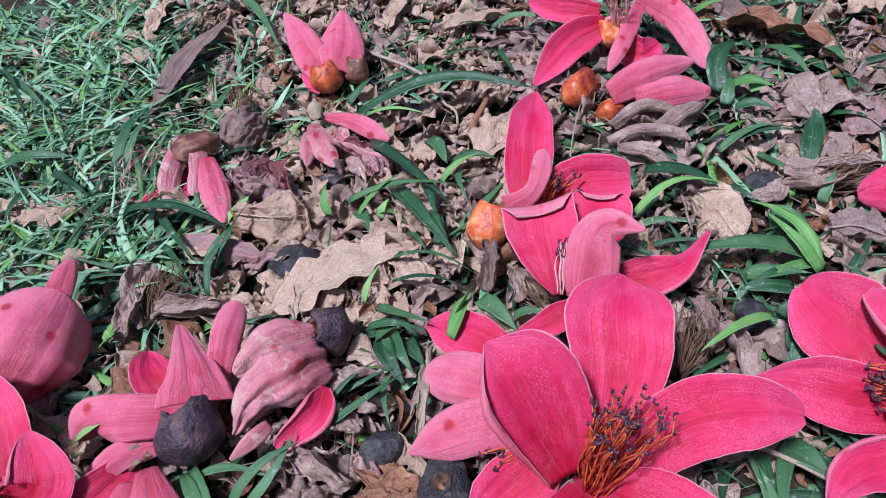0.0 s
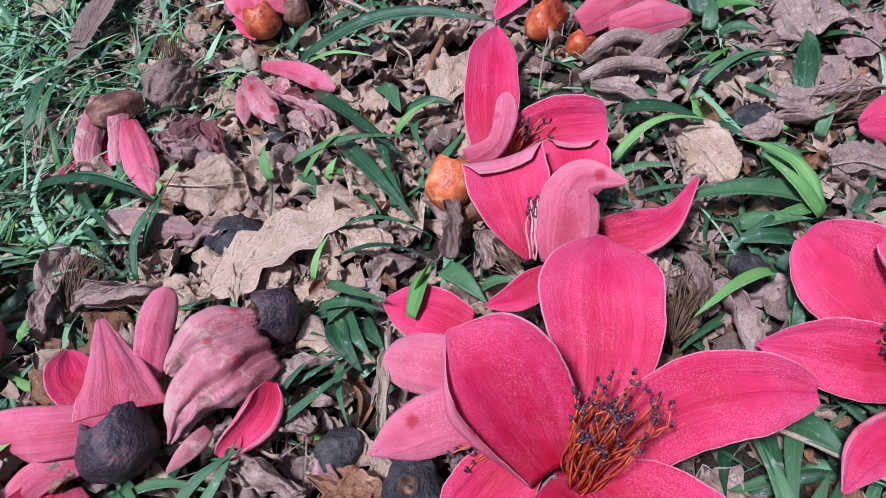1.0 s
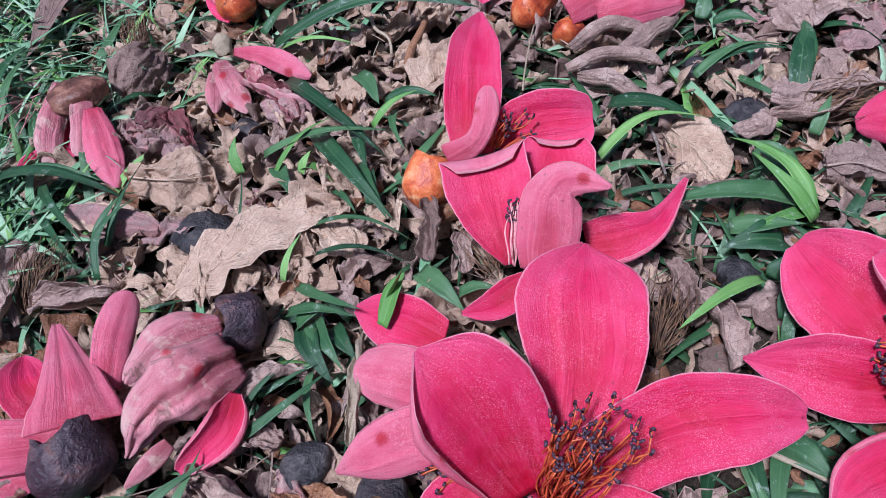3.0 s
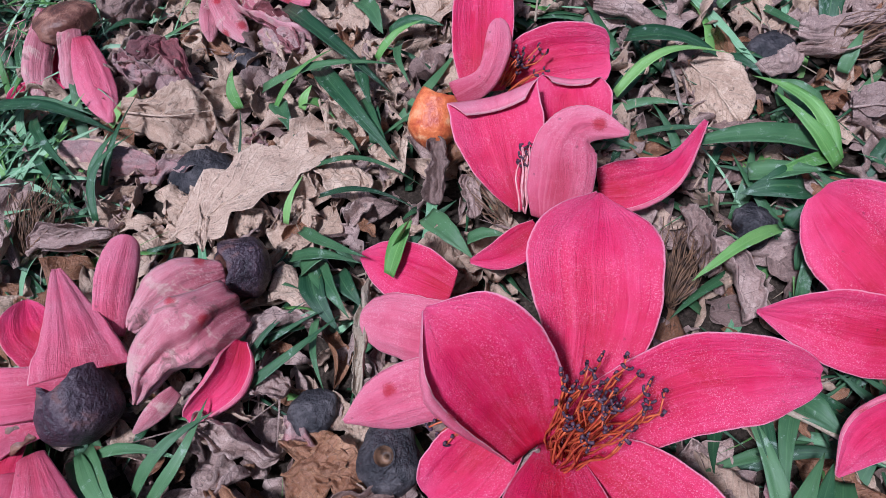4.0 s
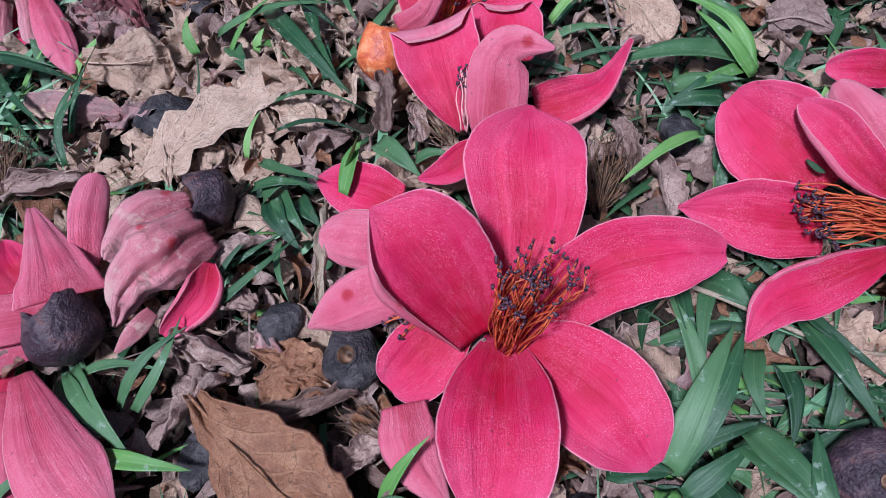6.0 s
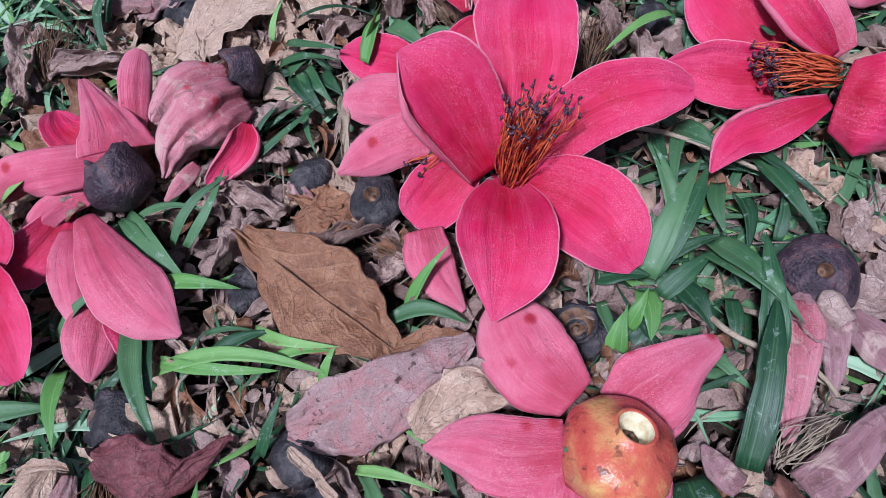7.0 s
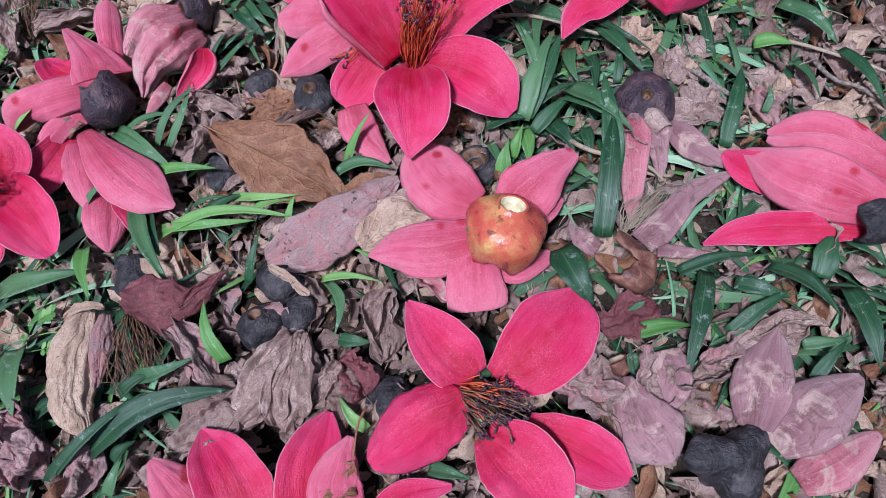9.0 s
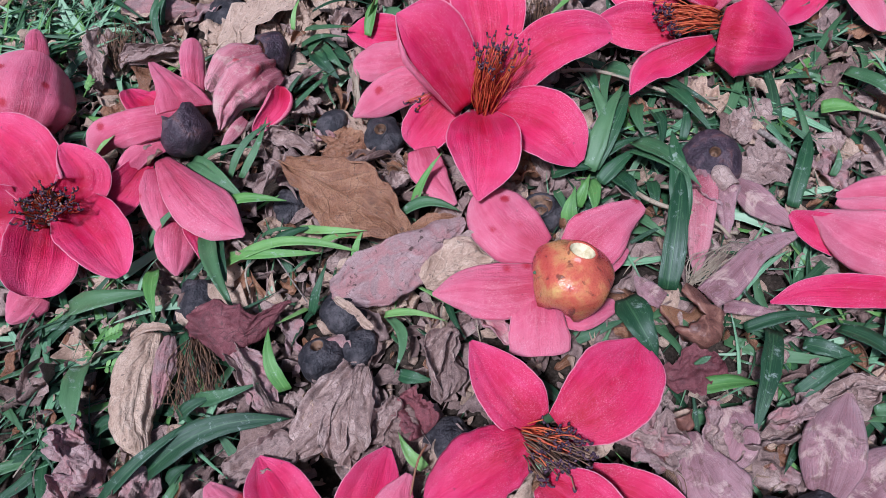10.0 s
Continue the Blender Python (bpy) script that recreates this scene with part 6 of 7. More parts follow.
blade((-10.54, 5.72, 0.3), (-8.31, 5.11, 0.5), 0.35)
blade((-11.90, 3.68, 0.1), (-10.30, 5.77, 0.8), 0.3)
blade((-10.71, 4.37, 0.2), (-7.38, 4.76, 0.8), 0.9)
blade((5.45, -0.27, 0.2), (6.27, 1.35, 1.2), 0.55, mats=LIME, label="fresh light green grass blade")
blade((7.32, 1.91, 0.3), (6.67, -0.19, 0.6), 1.0, mats=LIME, label="fresh light green grass blade", shape="strap")
blade((5.73, 3.11, 0.2), (7.78, 2.35, 0.6), 1.1, shape="strap")
blade((7.67, 2.48, 0.3), (11.73, 6.47, 1.4), 1.2)
blade((10.87, 9.25, 0.3), (9.97, 5.34, 0.8), 0.7)
blade((11.63, 8.72, 0.3), (12.73, 6.86, 1.0), 1.1, shape="strap")
blade((12.54, 9.02, 0.2), (10.15, 5.12, 0.6), 0.8)
blade((12.36, 5.60, 0.2), (11.52, 3.08, 0.4), 0.9)
blade((12.96, 4.90, 0.2), (11.88, 2.03, 0.4), 0.9)
blade((8.37, 2.98, 0.2), (11.67, 3.08, 0.6), 0.7)
blade((7.94, 1.52, 0.2), (10.78, 2.58, 0.5), 1.0)
blade((10.74, 3.02, 0.6), (11.98, -1.59, 1.6), 1.2)
blade((10.25, -2.88, 0.2), (12.45, 2.33, 1.6), 1.15, shape="strap")
blade((8.89, 1.68, 0.2), (9.28, -0.62, 0.3), 1.2)
blade((14.45, 6.11, 0.4), (14.82, 1.64, 0.8), 1.0)
blade((13.44, 2.31, 0.2), (14.65, 4.42, 0.6), 0.6)
blade((10.51, 0.51, 0.2), (9.70, -1.54, 0.2), 0.8)
blade((11.66, 4.12, 0.1), (13.72, 2.89, 0.3), 0.3)
blade((12.29, 4.91, 0.1), (14.25, 4.32, 0.3), 0.3)
blade((5.53, 2.05, 0.2), (5.43, -0.27, 0.3), 0.6)
blade((12.89, -1.32, 0.4), (13.87, -2.26, 0.6), 0.9)
blade((-4.27, 19.87, 0.5), (-1.46, 16.68, 2.4), 0.6, arch=0.05)
blade((-0.56, 17.13, 1.5), (0.55, 16.42, 4.8), 0.7, mats=LIME, label="fresh light green grass blade", arch=0.0)
blade((-4.96, 20.59, 0.2), (-3.76, 22.19, 1.2), 0.4, mats=LIME, label="fresh light green grass blade")
blade((-4.50, 18.01, 0.3), (-2.91, 18.03, 1.0), 0.9)
blade((-3.94, 18.24, 0.2), (-2.78, 15.28, 0.5), 1.0)
blade((-3.62, 23.23, 0.3), (1.18, 20.35, 1.0), 0.4)
blade((-13.83, 24.79, 0.3), (-12.22, 27.09, 1.4), 0.6)
blade((-13.23, 24.94, 0.3), (-11.11, 28.96, 1.6), 0.6)
blade((-17.18, 30.33, 0.3), (-13.99, 24.80, 1.0), 0.6)
blade((-0.88, 26.51, 0.3), (0.13, 22.37, 0.6), 1.0)
blade((-0.53, 23.88, 0.2), (-0.01, 25.56, 0.8), 0.7)
blade((-6.30, 15.17, 0.2), (-3.66, 15.84, 0.7), 0.3)
blade((14.40, 13.07, 0.3), (15.37, 14.71, 1.2), 0.6)
blade((14.42, 17.75, 0.3), (17.18, 16.74, 0.8), 1.2)
blade((-3.71, 7.53, 0.1), (-3.64, 6.29, 0.5), 0.4)
blade((-5.45, 28.79, 0.2), (1.38, 27.39, 1.2), 0.8)
blade((-4.92, 27.34, 0.2), (-1.42, 29.00, 1.6), 0.5, mats=LIME, label="fresh light green grass blade")
blade((-3.77, 33.90, 0.6), (0.68, 26.17, 0.8), 1.0, shape="strap")
blade((-2.63, 29.62, 0.2), (0.43, 22.24, 0.6), 1.0, shape="strap")
blade((-0.49, 29.24, 0.3), (-0.33, 25.48, 0.6), 0.9)
blade((0.05, 33.42, 0.3), (0.95, 30.37, 0.5), 1.0, shape="strap")
blade((1.25, 30.50, 0.3), (4.00, 29.78, 0.7), 1.0)
blade((0.39, 28.94, 0.3), (3.01, 29.74, 1.4), 0.6, mats=LIME, label="fresh light green grass blade")
blade((1.77, 29.96, 0.2), (1.70, 26.45, 0.6), 0.5)
blade((-6.68, 27.91, 0.2), (-6.56, 29.53, 1.3), 0.7, mats=LIME, label="fresh light green grass blade")
blade((-3.64, 27.02, 0.1), (-2.93, 27.77, 0.8), 0.6, mats=LIME, label="fresh light green grass blade")
blade((-3.46, 27.39, 0.1), (-2.06, 25.44, 0.6), 0.8, mats=LIME, label="fresh light green grass blade")
blade((-4.92, 27.86, 0.1), (-4.15, 25.21, 0.3), 1.0)
blade((-2.18, 25.36, 0.1), (-1.24, 23.37, 0.3), 0.4)
blade((-13.59, 23.13, 0.2), (-11.38, 26.70, 1.4), 0.6)
blade((-17.05, 27.95, 0.2), (-14.07, 23.02, 0.8), 0.5)
blade((-20.31, 31.34, 0.3), (-12.28, 27.32, 0.8), 1.0, shape="strap")
blade((-20.12, 30.44, 0.3), (-13.60, 28.94, 0.8), 0.6)
blade((-7.09, 23.88, 0.1), (-6.42, 27.06, 1.0), 0.15)
blade((-4.86, 18.74, 0.3), (-1.84, 17.18, 1.2), 0.7)
blade((1.04, 19.19, 0.4), (2.52, 16.58, 0.6), 1.2)
blade((2.46, 17.27, 1.0), (4.05, 16.79, 1.4), 0.7)
blade((-3.35, 21.56, 0.3), (0.86, 19.28, 0.8), 0.4)
blade((-4.19, 17.95, 0.2), (-3.28, 14.94, 0.2), 1.2)
blade((-3.00, 17.58, 0.2), (-2.21, 15.68, 0.4), 1.0)
blade((-7.41, 13.28, 0.4), (-3.05, 15.29, 1.0), 0.5)
blade((-4.10, 15.64, 0.4), (-4.16, 12.71, 0.3), 0.4)
blade((-4.31, 37.77, 0.3), (7.58, 35.36, 1.6), 1.2, shape="strap", arch=0.1)
blade((-4.97, 39.35, 0.2), (-1.66, 41.90, 1.0), 0.9)
blade((-3.99, 37.36, 0.3), (0.45, 35.30, 1.0), 0.5, mats=LIME, label="fresh light green grass blade")
blade((-9.67, 41.13, 0.2), (-7.53, 41.01, 1.0), 0.6)
blade((10.66, 23.39, 0.3), (15.68, 23.34, 1.4), 0.8, mats=LIME, label="fresh light green grass blade", side=0.15)
blade((12.23, 26.56, 0.4), (15.76, 23.80, 0.6), 1.2, shape="strap")
blade((16.09, 23.90, 0.6), (17.04, 22.26, 0.5), 0.5)
blade((17.89, 17.24, 0.4), (16.08, 21.82, 1.4), 0.9, mats=LIME, label="fresh light green grass blade", shape="strap")
blade((17.80, 17.08, 0.4), (16.34, 20.37, 1.8), 0.8, mats=LIME, label="fresh light green grass blade")
blade((18.08, 17.99, 0.3), (11.69, 19.46, 0.8), 1.3, shape="strap")
blade((18.51, 20.16, 0.2), (17.52, 22.10, 0.5), 1.4)
blade((18.81, 19.70, 0.2), (17.33, 20.15, 0.6), 1.4)
blade((16.30, 16.53, 0.2), (13.55, 16.73, 0.6), 1.7)
blade((17.91, 17.67, 0.3), (14.74, 17.20, 0.8), 0.7, mats=LIME, label="fresh light green grass blade")
blade((20.44, 21.73, 0.3), (21.60, 22.94, 1.4), 0.7)
blade((17.13, 27.38, 0.2), (22.13, 27.70, 0.6), 0.8)
blade((21.58, 25.32, 0.2), (24.05, 29.46, 0.5), 1.0, shape="strap")
blade((13.95, 12.03, 0.3), (14.89, 13.98, 1.2), 0.6)
blade((15.00, 14.97, 0.2), (15.83, 15.53, 0.8), 0.9)
blade((21.40, 32.50, 0.3), (22.81, 32.17, 0.7), 1.3, mats=LIME, label="fresh light green grass blade")
blade((19.39, 31.73, 0.2), (20.40, 33.54, 1.0), 1.0)
blade((-22.12, 40.29, 0.3), (-18.83, 40.79, 1.2), 0.5)
blade((-20.58, 35.66, 0.2), (-19.39, 41.26, 1.0), 0.7)
blade((-17.54, 42.86, 0.2), (-15.47, 44.74, 1.0), 0.5)
blade((-30.23, 38.37, 0.3), (-24.43, 37.74, 1.0), 1.0, shape="strap")
blade((-25.92, 37.27, 0.2), (-22.08, 33.11, 0.8), 0.8)
blade((-21.39, 36.59, 0.2), (-19.65, 42.51, 1.0), 0.9)
blade((-35.24, 53.72, 0.3), (-28.53, 41.48, 0.6), 0.5)
blade((-33.60, 51.52, 0.2), (-27.34, 43.72, 0.8), 0.8)
blade((-37.56, 64.07, 0.2), (-31.97, 63.09, 0.8), 1.2)
blade((-19.81, 53.31, 0.2), (-17.76, 55.74, 1.2), 0.8)
blade((-15.94, 60.22, 0.3), (-10.02, 47.80, 0.8), 1.0, shape="strap")
blade((-26.99, 35.62, 0.3), (-27.84, 32.36, 0.4), 0.7)
blade((-24.93, 59.33, 0.2), (-23.42, 61.70, 1.0), 1.0)
blade((-2.55, 50.95, 0.2), (-4.08, 46.59, 0.8), 0.6)
blade((6.81, 46.49, 0.2), (10.78, 45.73, 0.8), 0.8)
blade((3.76, 47.62, 0.2), (7.12, 45.62, 0.6), 0.6)
blade((6.56, 42.82, 0.3), (7.29, 38.07, 0.6), 0.6)
blade((19.51, 33.06, 0.3), (22.33, 37.21, 1.2), 1.5, shape="strap")
blade((20.45, 33.44, 0.3), (22.66, 31.92, 0.8), 1.2, mats=LIME, label="fresh light green grass blade")
blade((19.81, 31.12, 0.2), (21.89, 30.17, 0.4), 1.0)
blade((17.23, 27.68, 0.2), (22.39, 27.58, 0.4), 0.7)
blade((21.35, 24.84, 0.2), (23.62, 28.70, 0.6), 1.2, shape="strap")
blade((24.90, 28.88, 0.2), (26.75, 26.25, 0.4), 1.0)
blade((24.65, 37.40, 0.2), (25.56, 32.27, 0.4), 0.9)
blade((22.21, 43.50, 0.2), (24.08, 43.02, 1.0), 0.9, mats=LIME, label="fresh light green grass blade")
blade((28.08, 36.16, 0.2), (28.25, 33.14, 0.6), 0.7)
blade((-13.49, 6.98, 0.4), (-12.79, 1.27, 0.6), 1.1)
blade((-16.64, 5.97, 0.3), (-16.87, 2.68, 0.8), 1.0, mats=LIME, label="fresh light green grass blade")
blade((-21.44, 5.50, 0.2), (-16.76, 4.45, 0.6), 1.2, shape="strap")
blade((-12.79, 4.79, 0.3), (-5.73, 2.28, 0.8), 0.7, mats=LIME, label="fresh light green grass blade", shape="strap")
blade((-6.20, 2.12, 0.5), (-5.07, 3.39, 1.2), 0.5, mats=LIME, label="fresh light green grass blade")
blade((-8.45, 5.21, 0.4), (-4.98, 3.03, 1.4), 0.6, mats=LIME, label="fresh light green grass blade")
blade((-9.15, 0.17, 0.2), (-7.48, 2.10, 1.4), 0.6)
blade((-11.43, -3.32, 0.2), (-11.29, -0.21, 1.2), 0.9, mats=LIME, label="fresh light green grass blade")
blade((-5.44, -1.66, 0.2), (-6.18, -4.71, 0.6), 0.7, side=0.2)
blade((-5.96, -4.73, 0.3), (-4.50, -5.62, 0.4), 0.8)
blade((-5.63, -1.48, 0.4), (-2.83, -3.20, 0.8), 0.5, mats=LIME, label="fresh light green grass blade")
blade((5.76, -5.33, 0.6), (5.79, -8.64, 0.6), 1.6, shape="strap", bend=-0.2)
blade((8.00, -5.64, 0.4), (11.67, -0.08, 1.6), 1.2, shape="strap")
blade((6.83, -10.59, 0.3), (9.47, -11.55, 0.7), 0.9, mats=LIME, label="fresh light green grass blade", shape="strap")
blade((11.59, -9.42, 0.3), (7.83, -13.50, 0.5), 1.0, shape="strap")
blade((14.37, -10.46, 0.3), (15.53, -14.08, 0.8), 1.0, shape="strap")
blade((10.83, -12.49, 0.2), (14.51, -11.92, 0.5), 0.9)
blade((12.45, -10.50, 0.3), (14.26, -12.27, 0.5), 0.9)
blade((16.13, -11.98, 0.3), (18.09, -10.45, 0.6), 1.2, shape="strap")
blade((16.99, -13.01, 0.2), (15.76, -16.72, 0.5), 1.1, shape="strap")
blade((10.43, -8.81, 0.2), (14.19, -9.76, 0.4), 0.8)
blade((13.48, -14.37, 0.2), (15.32, -15.03, 0.4), 0.7)
blade((13.02, -15.87, 0.1), (15.21, -15.04, 0.6), 0.7)
blade((10.50, 2.75, 0.4), (11.96, -1.08, 1.4), 1.4)
blade((7.95, 2.56, 0.2), (11.92, 6.12, 1.2), 1.0, shape="strap")
blade((6.12, 0.65, 0.2), (7.31, 1.71, 1.2), 0.8, mats=LIME, label="fresh light green grass blade")
blade((5.11, -0.01, 0.2), (6.23, 1.22, 1.0), 0.6, mats=LIME, label="fresh light green grass blade")
blade((9.84, 4.15, 0.2), (10.10, 8.87, 0.8), 0.8)
blade((8.75, -1.10, 0.2), (9.57, -3.19, 0.4), 0.6)
blade((16.32, -3.82, 0.2), (19.71, -0.15, 0.6), 0.9, shape="strap")
blade((21.43, 1.08, 0.2), (23.06, -0.08, 0.5), 1.2, mats=LIME, label="fresh light green grass blade")
blade((24.10, 2.82, 0.3), (24.98, -1.31, 0.7), 1.1, shape="strap")
blade((25.19, -1.39, 0.2), (24.60, -5.99, 0.5), 1.0)
blade((22.61, -0.89, 0.2), (22.17, -3.82, 0.4), 0.8)
blade((14.34, 5.72, 0.3), (14.78, 2.30, 0.8), 0.7)
blade((14.38, 7.10, 0.3), (16.06, 3.14, 0.6), 0.6)
blade((19.33, -2.98, 0.2), (20.21, -1.88, 0.8), 0.5)
blade((16.39, -2.18, 0.1), (17.92, -3.94, 0.3), 0.3)
blade((-15.81, 1.75, 0.1), (-15.25, -1.55, 0.4), 0.6)
blade((-18.43, -4.83, 0.6), (-11.42, -5.00, 0.8), 1.3, shape="strap")
blade((-20.83, -5.34, 0.4), (-15.02, -3.39, 1.2), 0.8)
blade((-16.01, -2.09, 0.3), (-12.34, -2.87, 1.2), 0.9)
blade((-16.63, -2.76, 0.5), (-14.68, -2.58, 0.9), 0.8)
blade((-21.09, 1.95, 0.2), (-21.56, -1.68, 0.8), 1.4, shape="strap")
blade((-20.88, -1.88, 0.2), (-18.55, -2.44, 0.5), 1.0)
blade((-18.32, -7.02, 0.2), (-17.00, -5.48, 0.5), 0.8)
blade((-17.74, -5.64, 0.2), (-16.38, -5.21, 0.5), 0.9)
blade((-6.29, -9.35, 0.4), (-6.86, -7.48, 0.9), 0.7, mats=LIME, label="fresh light green grass blade")
blade((-5.32, -10.33, 0.2), (-6.37, -9.61, 0.5), 0.8)
blade((-4.40, -12.13, 0.3), (-2.79, -13.44, 0.6), 0.8)
blade((-13.76, 12.33, 0.2), (-11.08, 8.39, 0.6), 1.0)
blade((-10.78, 10.07, 0.3), (-8.24, 13.10, 1.2), 0.6)
blade((-18.84, 14.83, 0.8), (-15.37, 15.23, 2.4), 1.0, mats=LIME, label="fresh light green grass blade")
blade((7.66, -2.47, 0.2), (10.07, -2.30, 0.4), 0.3)
blade((18.64, -10.86, 0.2), (19.07, -12.88, 0.5), 1.2)

blade((-0.79, 15.96, 2.0), (0.53, 17.22, 3.4), 0.85, mats=LIME, label="fresh light green grass blade", arch=0.0, shape="petal")
blade((14.38, 14.83, 0.6), (10.03, 13.19, 1.4), 0.55, mats=LIME, label="fresh light green grass blade", shape="strap")

# straws and twigs
stick((9.35, 9.58, 0.5), (16.66, 4.04, 0.3), 0.12, "pale dry grass stalk across the green blades", mats=STRAW)
stick((23.08, 0.33, 0.3), (26.50, -3.83, 0.2), 0.12, "pale dry grass stalk in grass", mats=STRAW)
stick((23.63, -1.00, 0.2), (24.98, -5.74, 0.2), 0.14, "greyish dry stalk in the grass")
stick((17.46, 1.10, 0.3), (18.42, -1.42, 0.3), 0.18, "greyish dry twig in the grass")
stick((9.26, -0.05, 0.6), (12.38, -4.23, 0.4), 0.14, "dry stalk under a green blade", mats=STRAW)
stick((10.66, 0.01, 0.3), (12.98, -4.10, 0.2), 0.13, "dry grass stalk under a blade", mats=STRAW)
stick((-3.71, 46.90, 0.3), (1.06, 40.80, 0.2), 0.16, "thin pale twig on dead leaves", mats=STRAW)
stick((1.62, 38.71, 0.2), (2.26, 34.81, 0.1), 0.12, "thin pale twig on dead leaves", mats=STRAW)
stick((3.02, 33.46, 0.2), (4.77, 37.32, 0.2), 0.28, "short brown twig on dead leaves", mats=BROWN)
stick((13.63, 24.77, 0.2), (13.21, 21.60, 0.1), 0.1, "thin grey stalk on dead leaves")
stick((8.33, 28.59, 0.8), (10.64, 34.40, 0.3), 0.06, "thin dry stalk on the litter", mats=STRAW)
stick((-10.89, 5.61, 0.5), (-12.00, 2.62, 0.2), 0.08, "thin dry stalk on the litter", mats=STRAW)
stick((-10.65, 5.30, 0.5), (-9.23, 0.90, 0.2), 0.05, "thin dry stalk on the litter", mats=TWIG)
stick((-5.82, -8.65, 1.4), (-7.94, -11.08, 1.0), 0.06, "thin brown stalk fallen into a flower", mats=BROWN)
stick((-11.88, 5.99, 0.4), (-9.34, 3.32, 0.2), 0.05, "thin pale straw across grass blades", mats=STRAW)

# small weeds
sprig((-20.30, 3.06, 0.2), (-18.67, 2.74, 0.9), 5, 0.5, "small bright green seedling with feathered leaves")
sprig((-20.71, 1.61, 0.2), (-18.57, 0.81, 0.8), 5, 0.5, "small bright green seedling with feathered leaves")
sprig((-19.12, 20.65, 0.3), (-18.21, 21.06, 1.0), 5, 0.5, "small bright green seedling with feathered leaves")

# leaf bits on the petals
crumb((1.64, -3.38, 3.05), (2.67, -3.39, 3.15), 0.35, GRASS, "tiny greyish green leaf fragment on a petal")
crumb((0.10, -3.71, 1.0), (1.07, -3.45, 1.0), 0.35, GRASS, "tiny greyish green leaf fragment on a petal")
crumb((-1.01, -0.86, 0.9), (-0.61, -1.56, 0.9), 0.3, GRASS, "tiny greyish green leaf fragment on a petal")
crumb((7.06, -9.62, 0.9), (7.98, -9.58, 0.9), 0.3, GRASS, "tiny greyish green leaf fragment on a petal")
crumb((16.47, 11.30, 2.6), (16.79, 10.54, 2.6), 0.3, GRASS, "tiny greyish green leaf fragment on a petal")

# ---------- loose litter and grass that nobody could count ----------
def heap(name, mats, label, category, count, make, z_of, rng):
    """Joins many small sheets into one mesh of kind stuff."""
    verts, faces, uvs, index, n = [], [], [], [], 0
    for i in range(count):
        spec = make(rng, i)
        if spec is None:
            continue
        v, f, k, uv = solid(surface(**spec[0]), spec[1])
        verts.append(v)
        faces += (f + n).tolist()
        uvs.append(uv)
        index += [spec[2]] * len(f)
        n += len(v)
    ob = mesh_part(name, np.concatenate(verts), faces, mats, None, label, np.concatenate(uvs), index)
    return tagged(ob, label, category, "", "stuff")


def grassy(x, y):
    """How much grass grows at a place (centimetres), from 0 to 1."""
    g = 0.25 + 0.5 * noise.noise((x * 0.09, y * 0.09, 1.7))
    for cx, cy, r, k in ((-27, 45, 10, 1.0), (-24, 34, 9, 0.9), (-34, 56, 10, 0.8), (16, 4, 7, 0.7), (18, -11, 7, 0.5), (-20, -4, 7, 0.5), (17, 18, 5, 0.4), (3, 26, 5, 0.3), (22, 34, 8, 0.4), (-12, 4, 5, 0.35), (12, 30, 4, 0.2), (25, 8, 8, 0.5), (-20.6, 4, 4, 0.7), (-22.5, 0, 4, 0.7), (13, -8, 4, 0.5), (-5, 18.5, 3, 0.6)):
        g += k * math.exp(-((x - cx) ** 2 + (y - cy) ** 2) / r**2)
    for cx, cy, r, k in ((-6, 22, 6, 0.7), (-6, -6, 6, 0.5), (4, 31, 5, 0.5), (-8, 12, 4, 0.3), (10, 13, 4, 0.4), (-6, 30, 6, 0.5)):
        g -= k * math.exp(-((x - cx) ** 2 + (y - cy) ** 2) / r**2)
    return min(1.0, max(0.0, g))


def place(rng):
    """A place in the stretch of ground that the walk passes over."""
    return rng.uniform(-40, 38), rng.uniform(-26, 64)


def grass_spec(rng, i):
    x, y = place(rng)
    if rng.random() > grassy(x, y) * 1.2:
        return None
    a, l = rng.uniform(0, 6.28), rng.uniform(1.5, 5.5)
    lift = rng.uniform(0.0, 0.7)
    tip = (x + math.cos(a) * l, y + math.sin(a) * l, -0.7 + lift * 1.3)
    # more pale blades far left: the brighter light there is put into colour
    return dict(base=(x, y, -1.1), tip=tip, width=rng.choice((0.1, 0.15, 0.22, 0.35, 0.5, 0.7)), shape="blade", bend=-rng.uniform(0.02, 0.14), roll=0.25, fold=0.25, twist=rng.uniform(-50, 50), side=rng.uniform(-0.12, 0.12), seed=i, nu=8, nv=3), 0.0003, int(rng.choice(3, p=(0.35, 0.15, 0.5) if y > 16 and x < 2 else (0.76, 0.12, 0.12)))


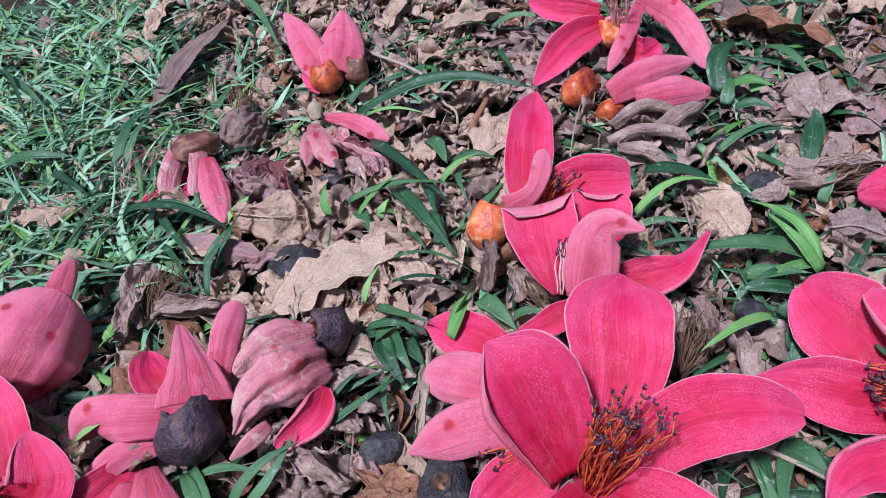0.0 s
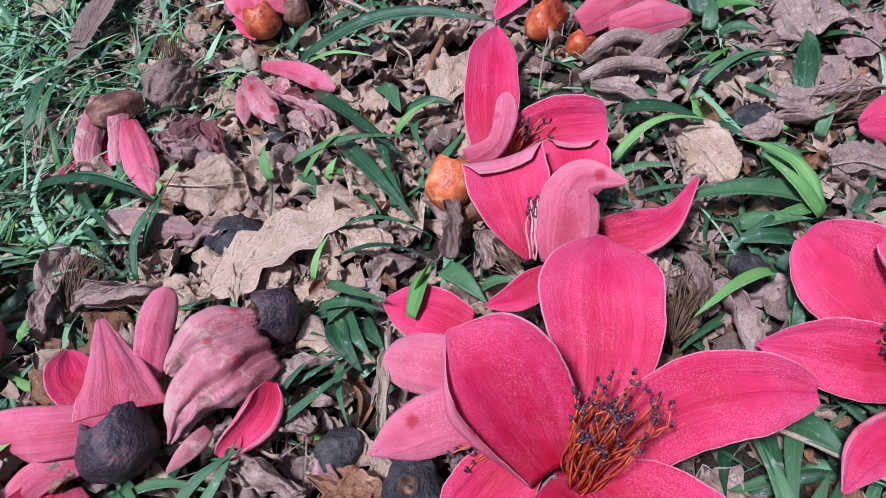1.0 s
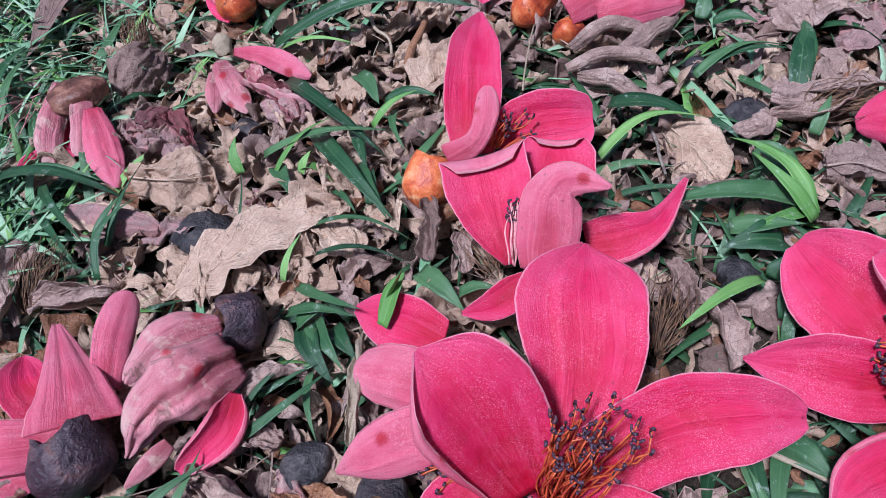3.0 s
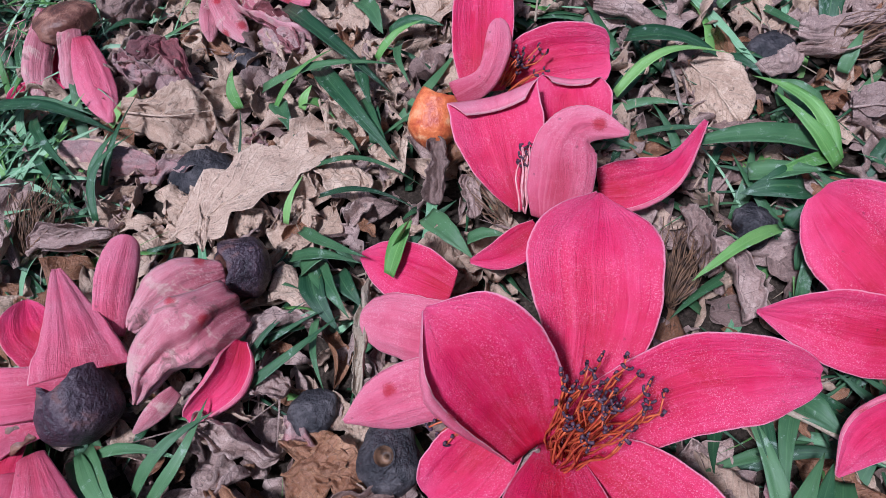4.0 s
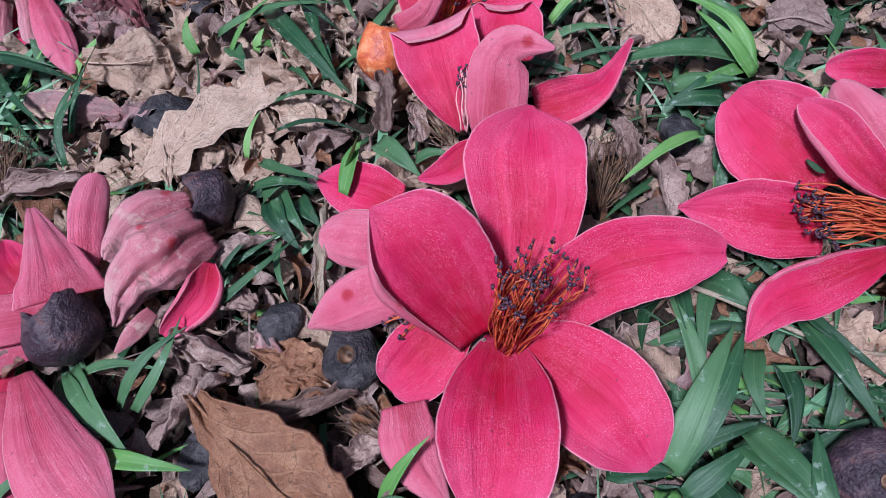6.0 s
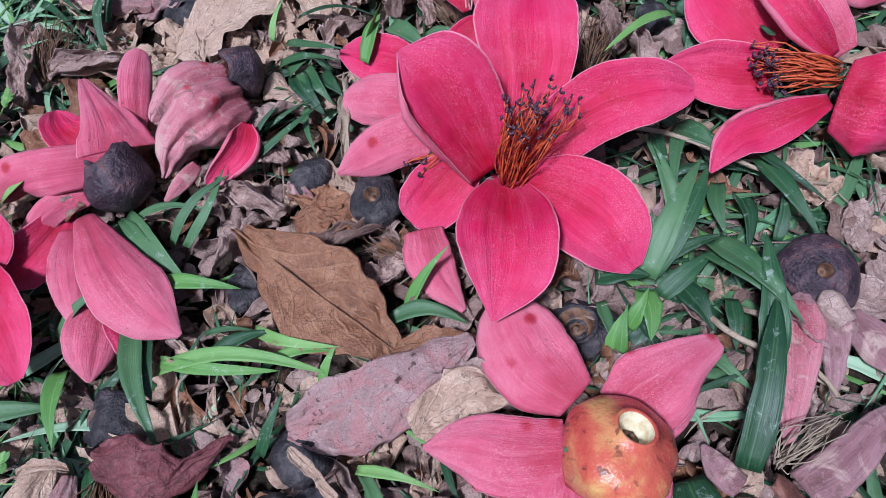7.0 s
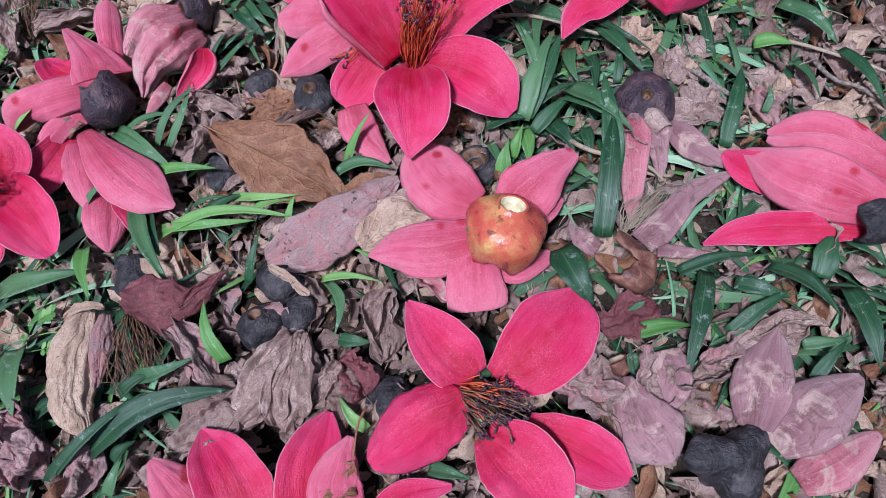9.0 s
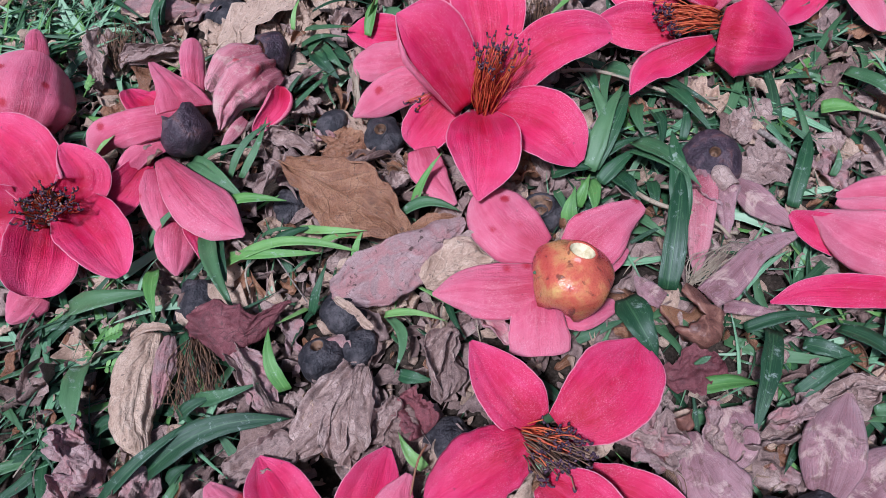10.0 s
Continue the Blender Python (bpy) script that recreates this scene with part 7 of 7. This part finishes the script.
def scrap_spec(rng, i):
    x, y = place(rng)
    g = grassy(x, y)
    if rng.random() < g * 0.38:
        return None
    a, l = rng.uniform(0, 6.28), rng.uniform(0.5, 1.7) ** 2
    tip = (x + math.cos(a) * l, y + math.sin(a) * l, -1.0 + rng.uniform(-0.1, 0.9))
    # far left litter is tanner; its pale colour also stands for brighter light
    return dict(base=(x, y, -1.0 + rng.uniform(-0.1, 0.8)), tip=tip, width=l * rng.uniform(0.35, 0.9), up=(rng.normal(0, 0.6), rng.normal(0, 0.6), 1), shape=str(rng.choice(("scrap", "strap", "leaf", "strap"))), bend=rng.uniform(-0.16, 0.08), roll=rng.uniform(0.2, 2.0), crumple=rng.uniform(0.03, 0.16), crease=rng.uniform(0, 0.06), twist=rng.normal(0, 40), side=rng.normal(0, 0.08), wave=0.1, seed=i, nu=12, nv=7), 0.0004, int(rng.choice(4, p=(0.60, 0.08, 0.10, 0.22) if y > 16 and x < 6 else (0.26, 0.12, 0.22, 0.40)))


def scatter_leaves(count, seed):
    """Loose leaf pieces, each an object of its own on one of a few shared meshes."""
    rng = np.random.default_rng(seed)
    kinds = []
    for i in range(20):
        l = rng.uniform(1.4, 3.4)
        mat, word = ((TAN, "tan"), (HUSK, "greyish"), (UMBER, "dark brown"), (HUSK, "mauve-grey"), (PARCH, "pinkish grey"))[i % 5]
        shape = ("scrap", "strap", "leaf", "strap")[i % 4]
        v, f, k, uv = solid(surface((-l / 2, 0, 0), (l / 2, 0, 0), l * rng.uniform(0.4, 0.85), shape=shape, roll=rng.uniform(0.4, 1.7), bend=rng.uniform(-0.16, 0.02), crumple=rng.uniform(0.05, 0.14), crease=rng.uniform(0.02, 0.07), twist=rng.normal(0, 35), side=rng.normal(0, 0.08), wave=0.1, seed=400 + i, nu=18, nv=11), 0.0004)
        ob = mesh_part("dead_leaf", v, f.tolist(), [mat, mat], None, "", uv, k)
        kinds.append(tagged(ob, f"crushed {word} leaf piece in the litter", "dead leaf", "dead leaves"))
    for i in range(count):
        x, y = rng.uniform(-26, 26), rng.uniform(-20, 46)
        if rng.random() < 0.7 * grassy(x, y):
            continue
        m = pose(x * 0.01, y * 0.01, rng.uniform(-0.0085, 0.0005), rng.normal(0, 20), rng.normal(0, 20), rng.uniform(0, 360))
        # only tan pieces far left, partly to paint in the stronger light there
        if y > 16 and x < 6 and i >= len(kinds):
            copy_thing(kinds[i % 4 * 5], m)
        elif i < len(kinds):
            kinds[i].matrix_basis = m
        else:
            copy_thing(kinds[i % len(kinds)], m)


def crumb_spec(rng, i):
    x, y = place(rng)
    a, l = rng.uniform(0, 6.28), rng.uniform(0.25, 0.9)
    tip = (x + math.cos(a) * l, y + math.sin(a) * l, rng.uniform(-1.05, -0.4))
    return dict(base=(x, y, rng.uniform(-1.05, -0.4)), tip=tip, width=l * rng.uniform(0.3, 0.8), up=(rng.normal(0, 0.4), rng.normal(0, 0.4), 1), shape="leaf", roll=rng.uniform(0.1, 0.8), seed=i, nu=5, nv=3), 0.0003, int(rng.choice(4, p=(0.4, 0.2, 0.1, 0.3)))


def straw_spec(rng, i):
    x, y = place(rng)
    a, l = rng.uniform(0, 6.28), rng.uniform(0.8, 3.5)
    tip = (x + math.cos(a) * l, y + math.sin(a) * l, rng.uniform(-0.7, 0.1))
    return dict(base=(x, y, rng.uniform(-0.8, 0.0)), tip=tip, width=rng.uniform(0.05, 0.13), shape="strap", bend=-rng.uniform(0, 0.08), side=rng.normal(0, 0.05), roll=1.2, seed=i, nu=6, nv=4), 0.0004, 0 if rng.random() < 0.6 else 1


def far_grass_spec(rng, i):
    x, y = rng.uniform(-42, -10), rng.uniform(26, 66)
    if rng.random() > grassy(x, y):
        return None
    a, l = rng.uniform(0, 6.28), rng.uniform(2, 6)
    tip = (x + math.cos(a) * l, y + math.sin(a) * l, rng.uniform(-0.2, 1.6))
    # mostly the pale green, which carries the far grass's sheen as colour
    return dict(base=(x, y, -1.0), tip=tip, width=rng.choice((0.15, 0.25, 0.4, 0.6)), shape="blade", bend=-rng.uniform(0.02, 0.12), roll=0.25, fold=0.25, twist=rng.uniform(-50, 50), side=rng.uniform(-0.12, 0.12), seed=i, nu=8, nv=3), 0.0003, int(rng.choice(3, p=(0.15, 0.2, 0.65)))


def broad_grass_spec(rng, i):
    x, y = place(rng)
    if rng.random() > grassy(x, y) ** 1.5 * 1.1:
        return None
    a, l = rng.uniform(0, 6.28), rng.uniform(3, 8)
    tip = (x + math.cos(a) * l, y + math.sin(a) * l, rng.uniform(-0.6, 0.3))
    return dict(base=(x, y, -1.0), tip=tip, width=rng.uniform(0.4, 0.95), shape="blade", bend=-rng.uniform(0.02, 0.08), roll=0.25, fold=0.2, twist=rng.uniform(-45, 45), side=rng.uniform(-0.12, 0.12), seed=i, nu=10, nv=5), 0.0003, int(rng.choice(3, p=(0.74, 0.1, 0.16)))


scatter_leaves(420, 21)
heap("fine_grass", [GRASS, LIME, PALE_GRASS], "short green grass growing through the leaf litter", "grass", 7800, grass_spec, None, np.random.default_rng(5))
heap("leaf_litter", [TAN, BROWN, UMBER, HUSK], "crushed dry leaves and petal scraps covering the soil", "leaf litter", 9500, scrap_spec, None, np.random.default_rng(6))
heap("litter_crumbs", [TAN, BROWN, UMBER, HUSK], "tiny crumbs of dry leaf between larger pieces", "leaf litter", 5000, crumb_spec, None, np.random.default_rng(7))
heap("straw_bits", [STRAW, HUSK], "thin dry straws lying across the litter", "straw", 700, straw_spec, None, np.random.default_rng(8))
heap("tufted_grass", [GRASS, LIME, PALE_GRASS], "denser tufts of fine green grass", "grass", 2300, far_grass_spec, None, np.random.default_rng(9))
heap("broad_grass", [GRASS, LIME, PALE_GRASS], "broad dusty green grass blades lying over the litter", "grass", 1300, broad_grass_spec, None, np.random.default_rng(10))
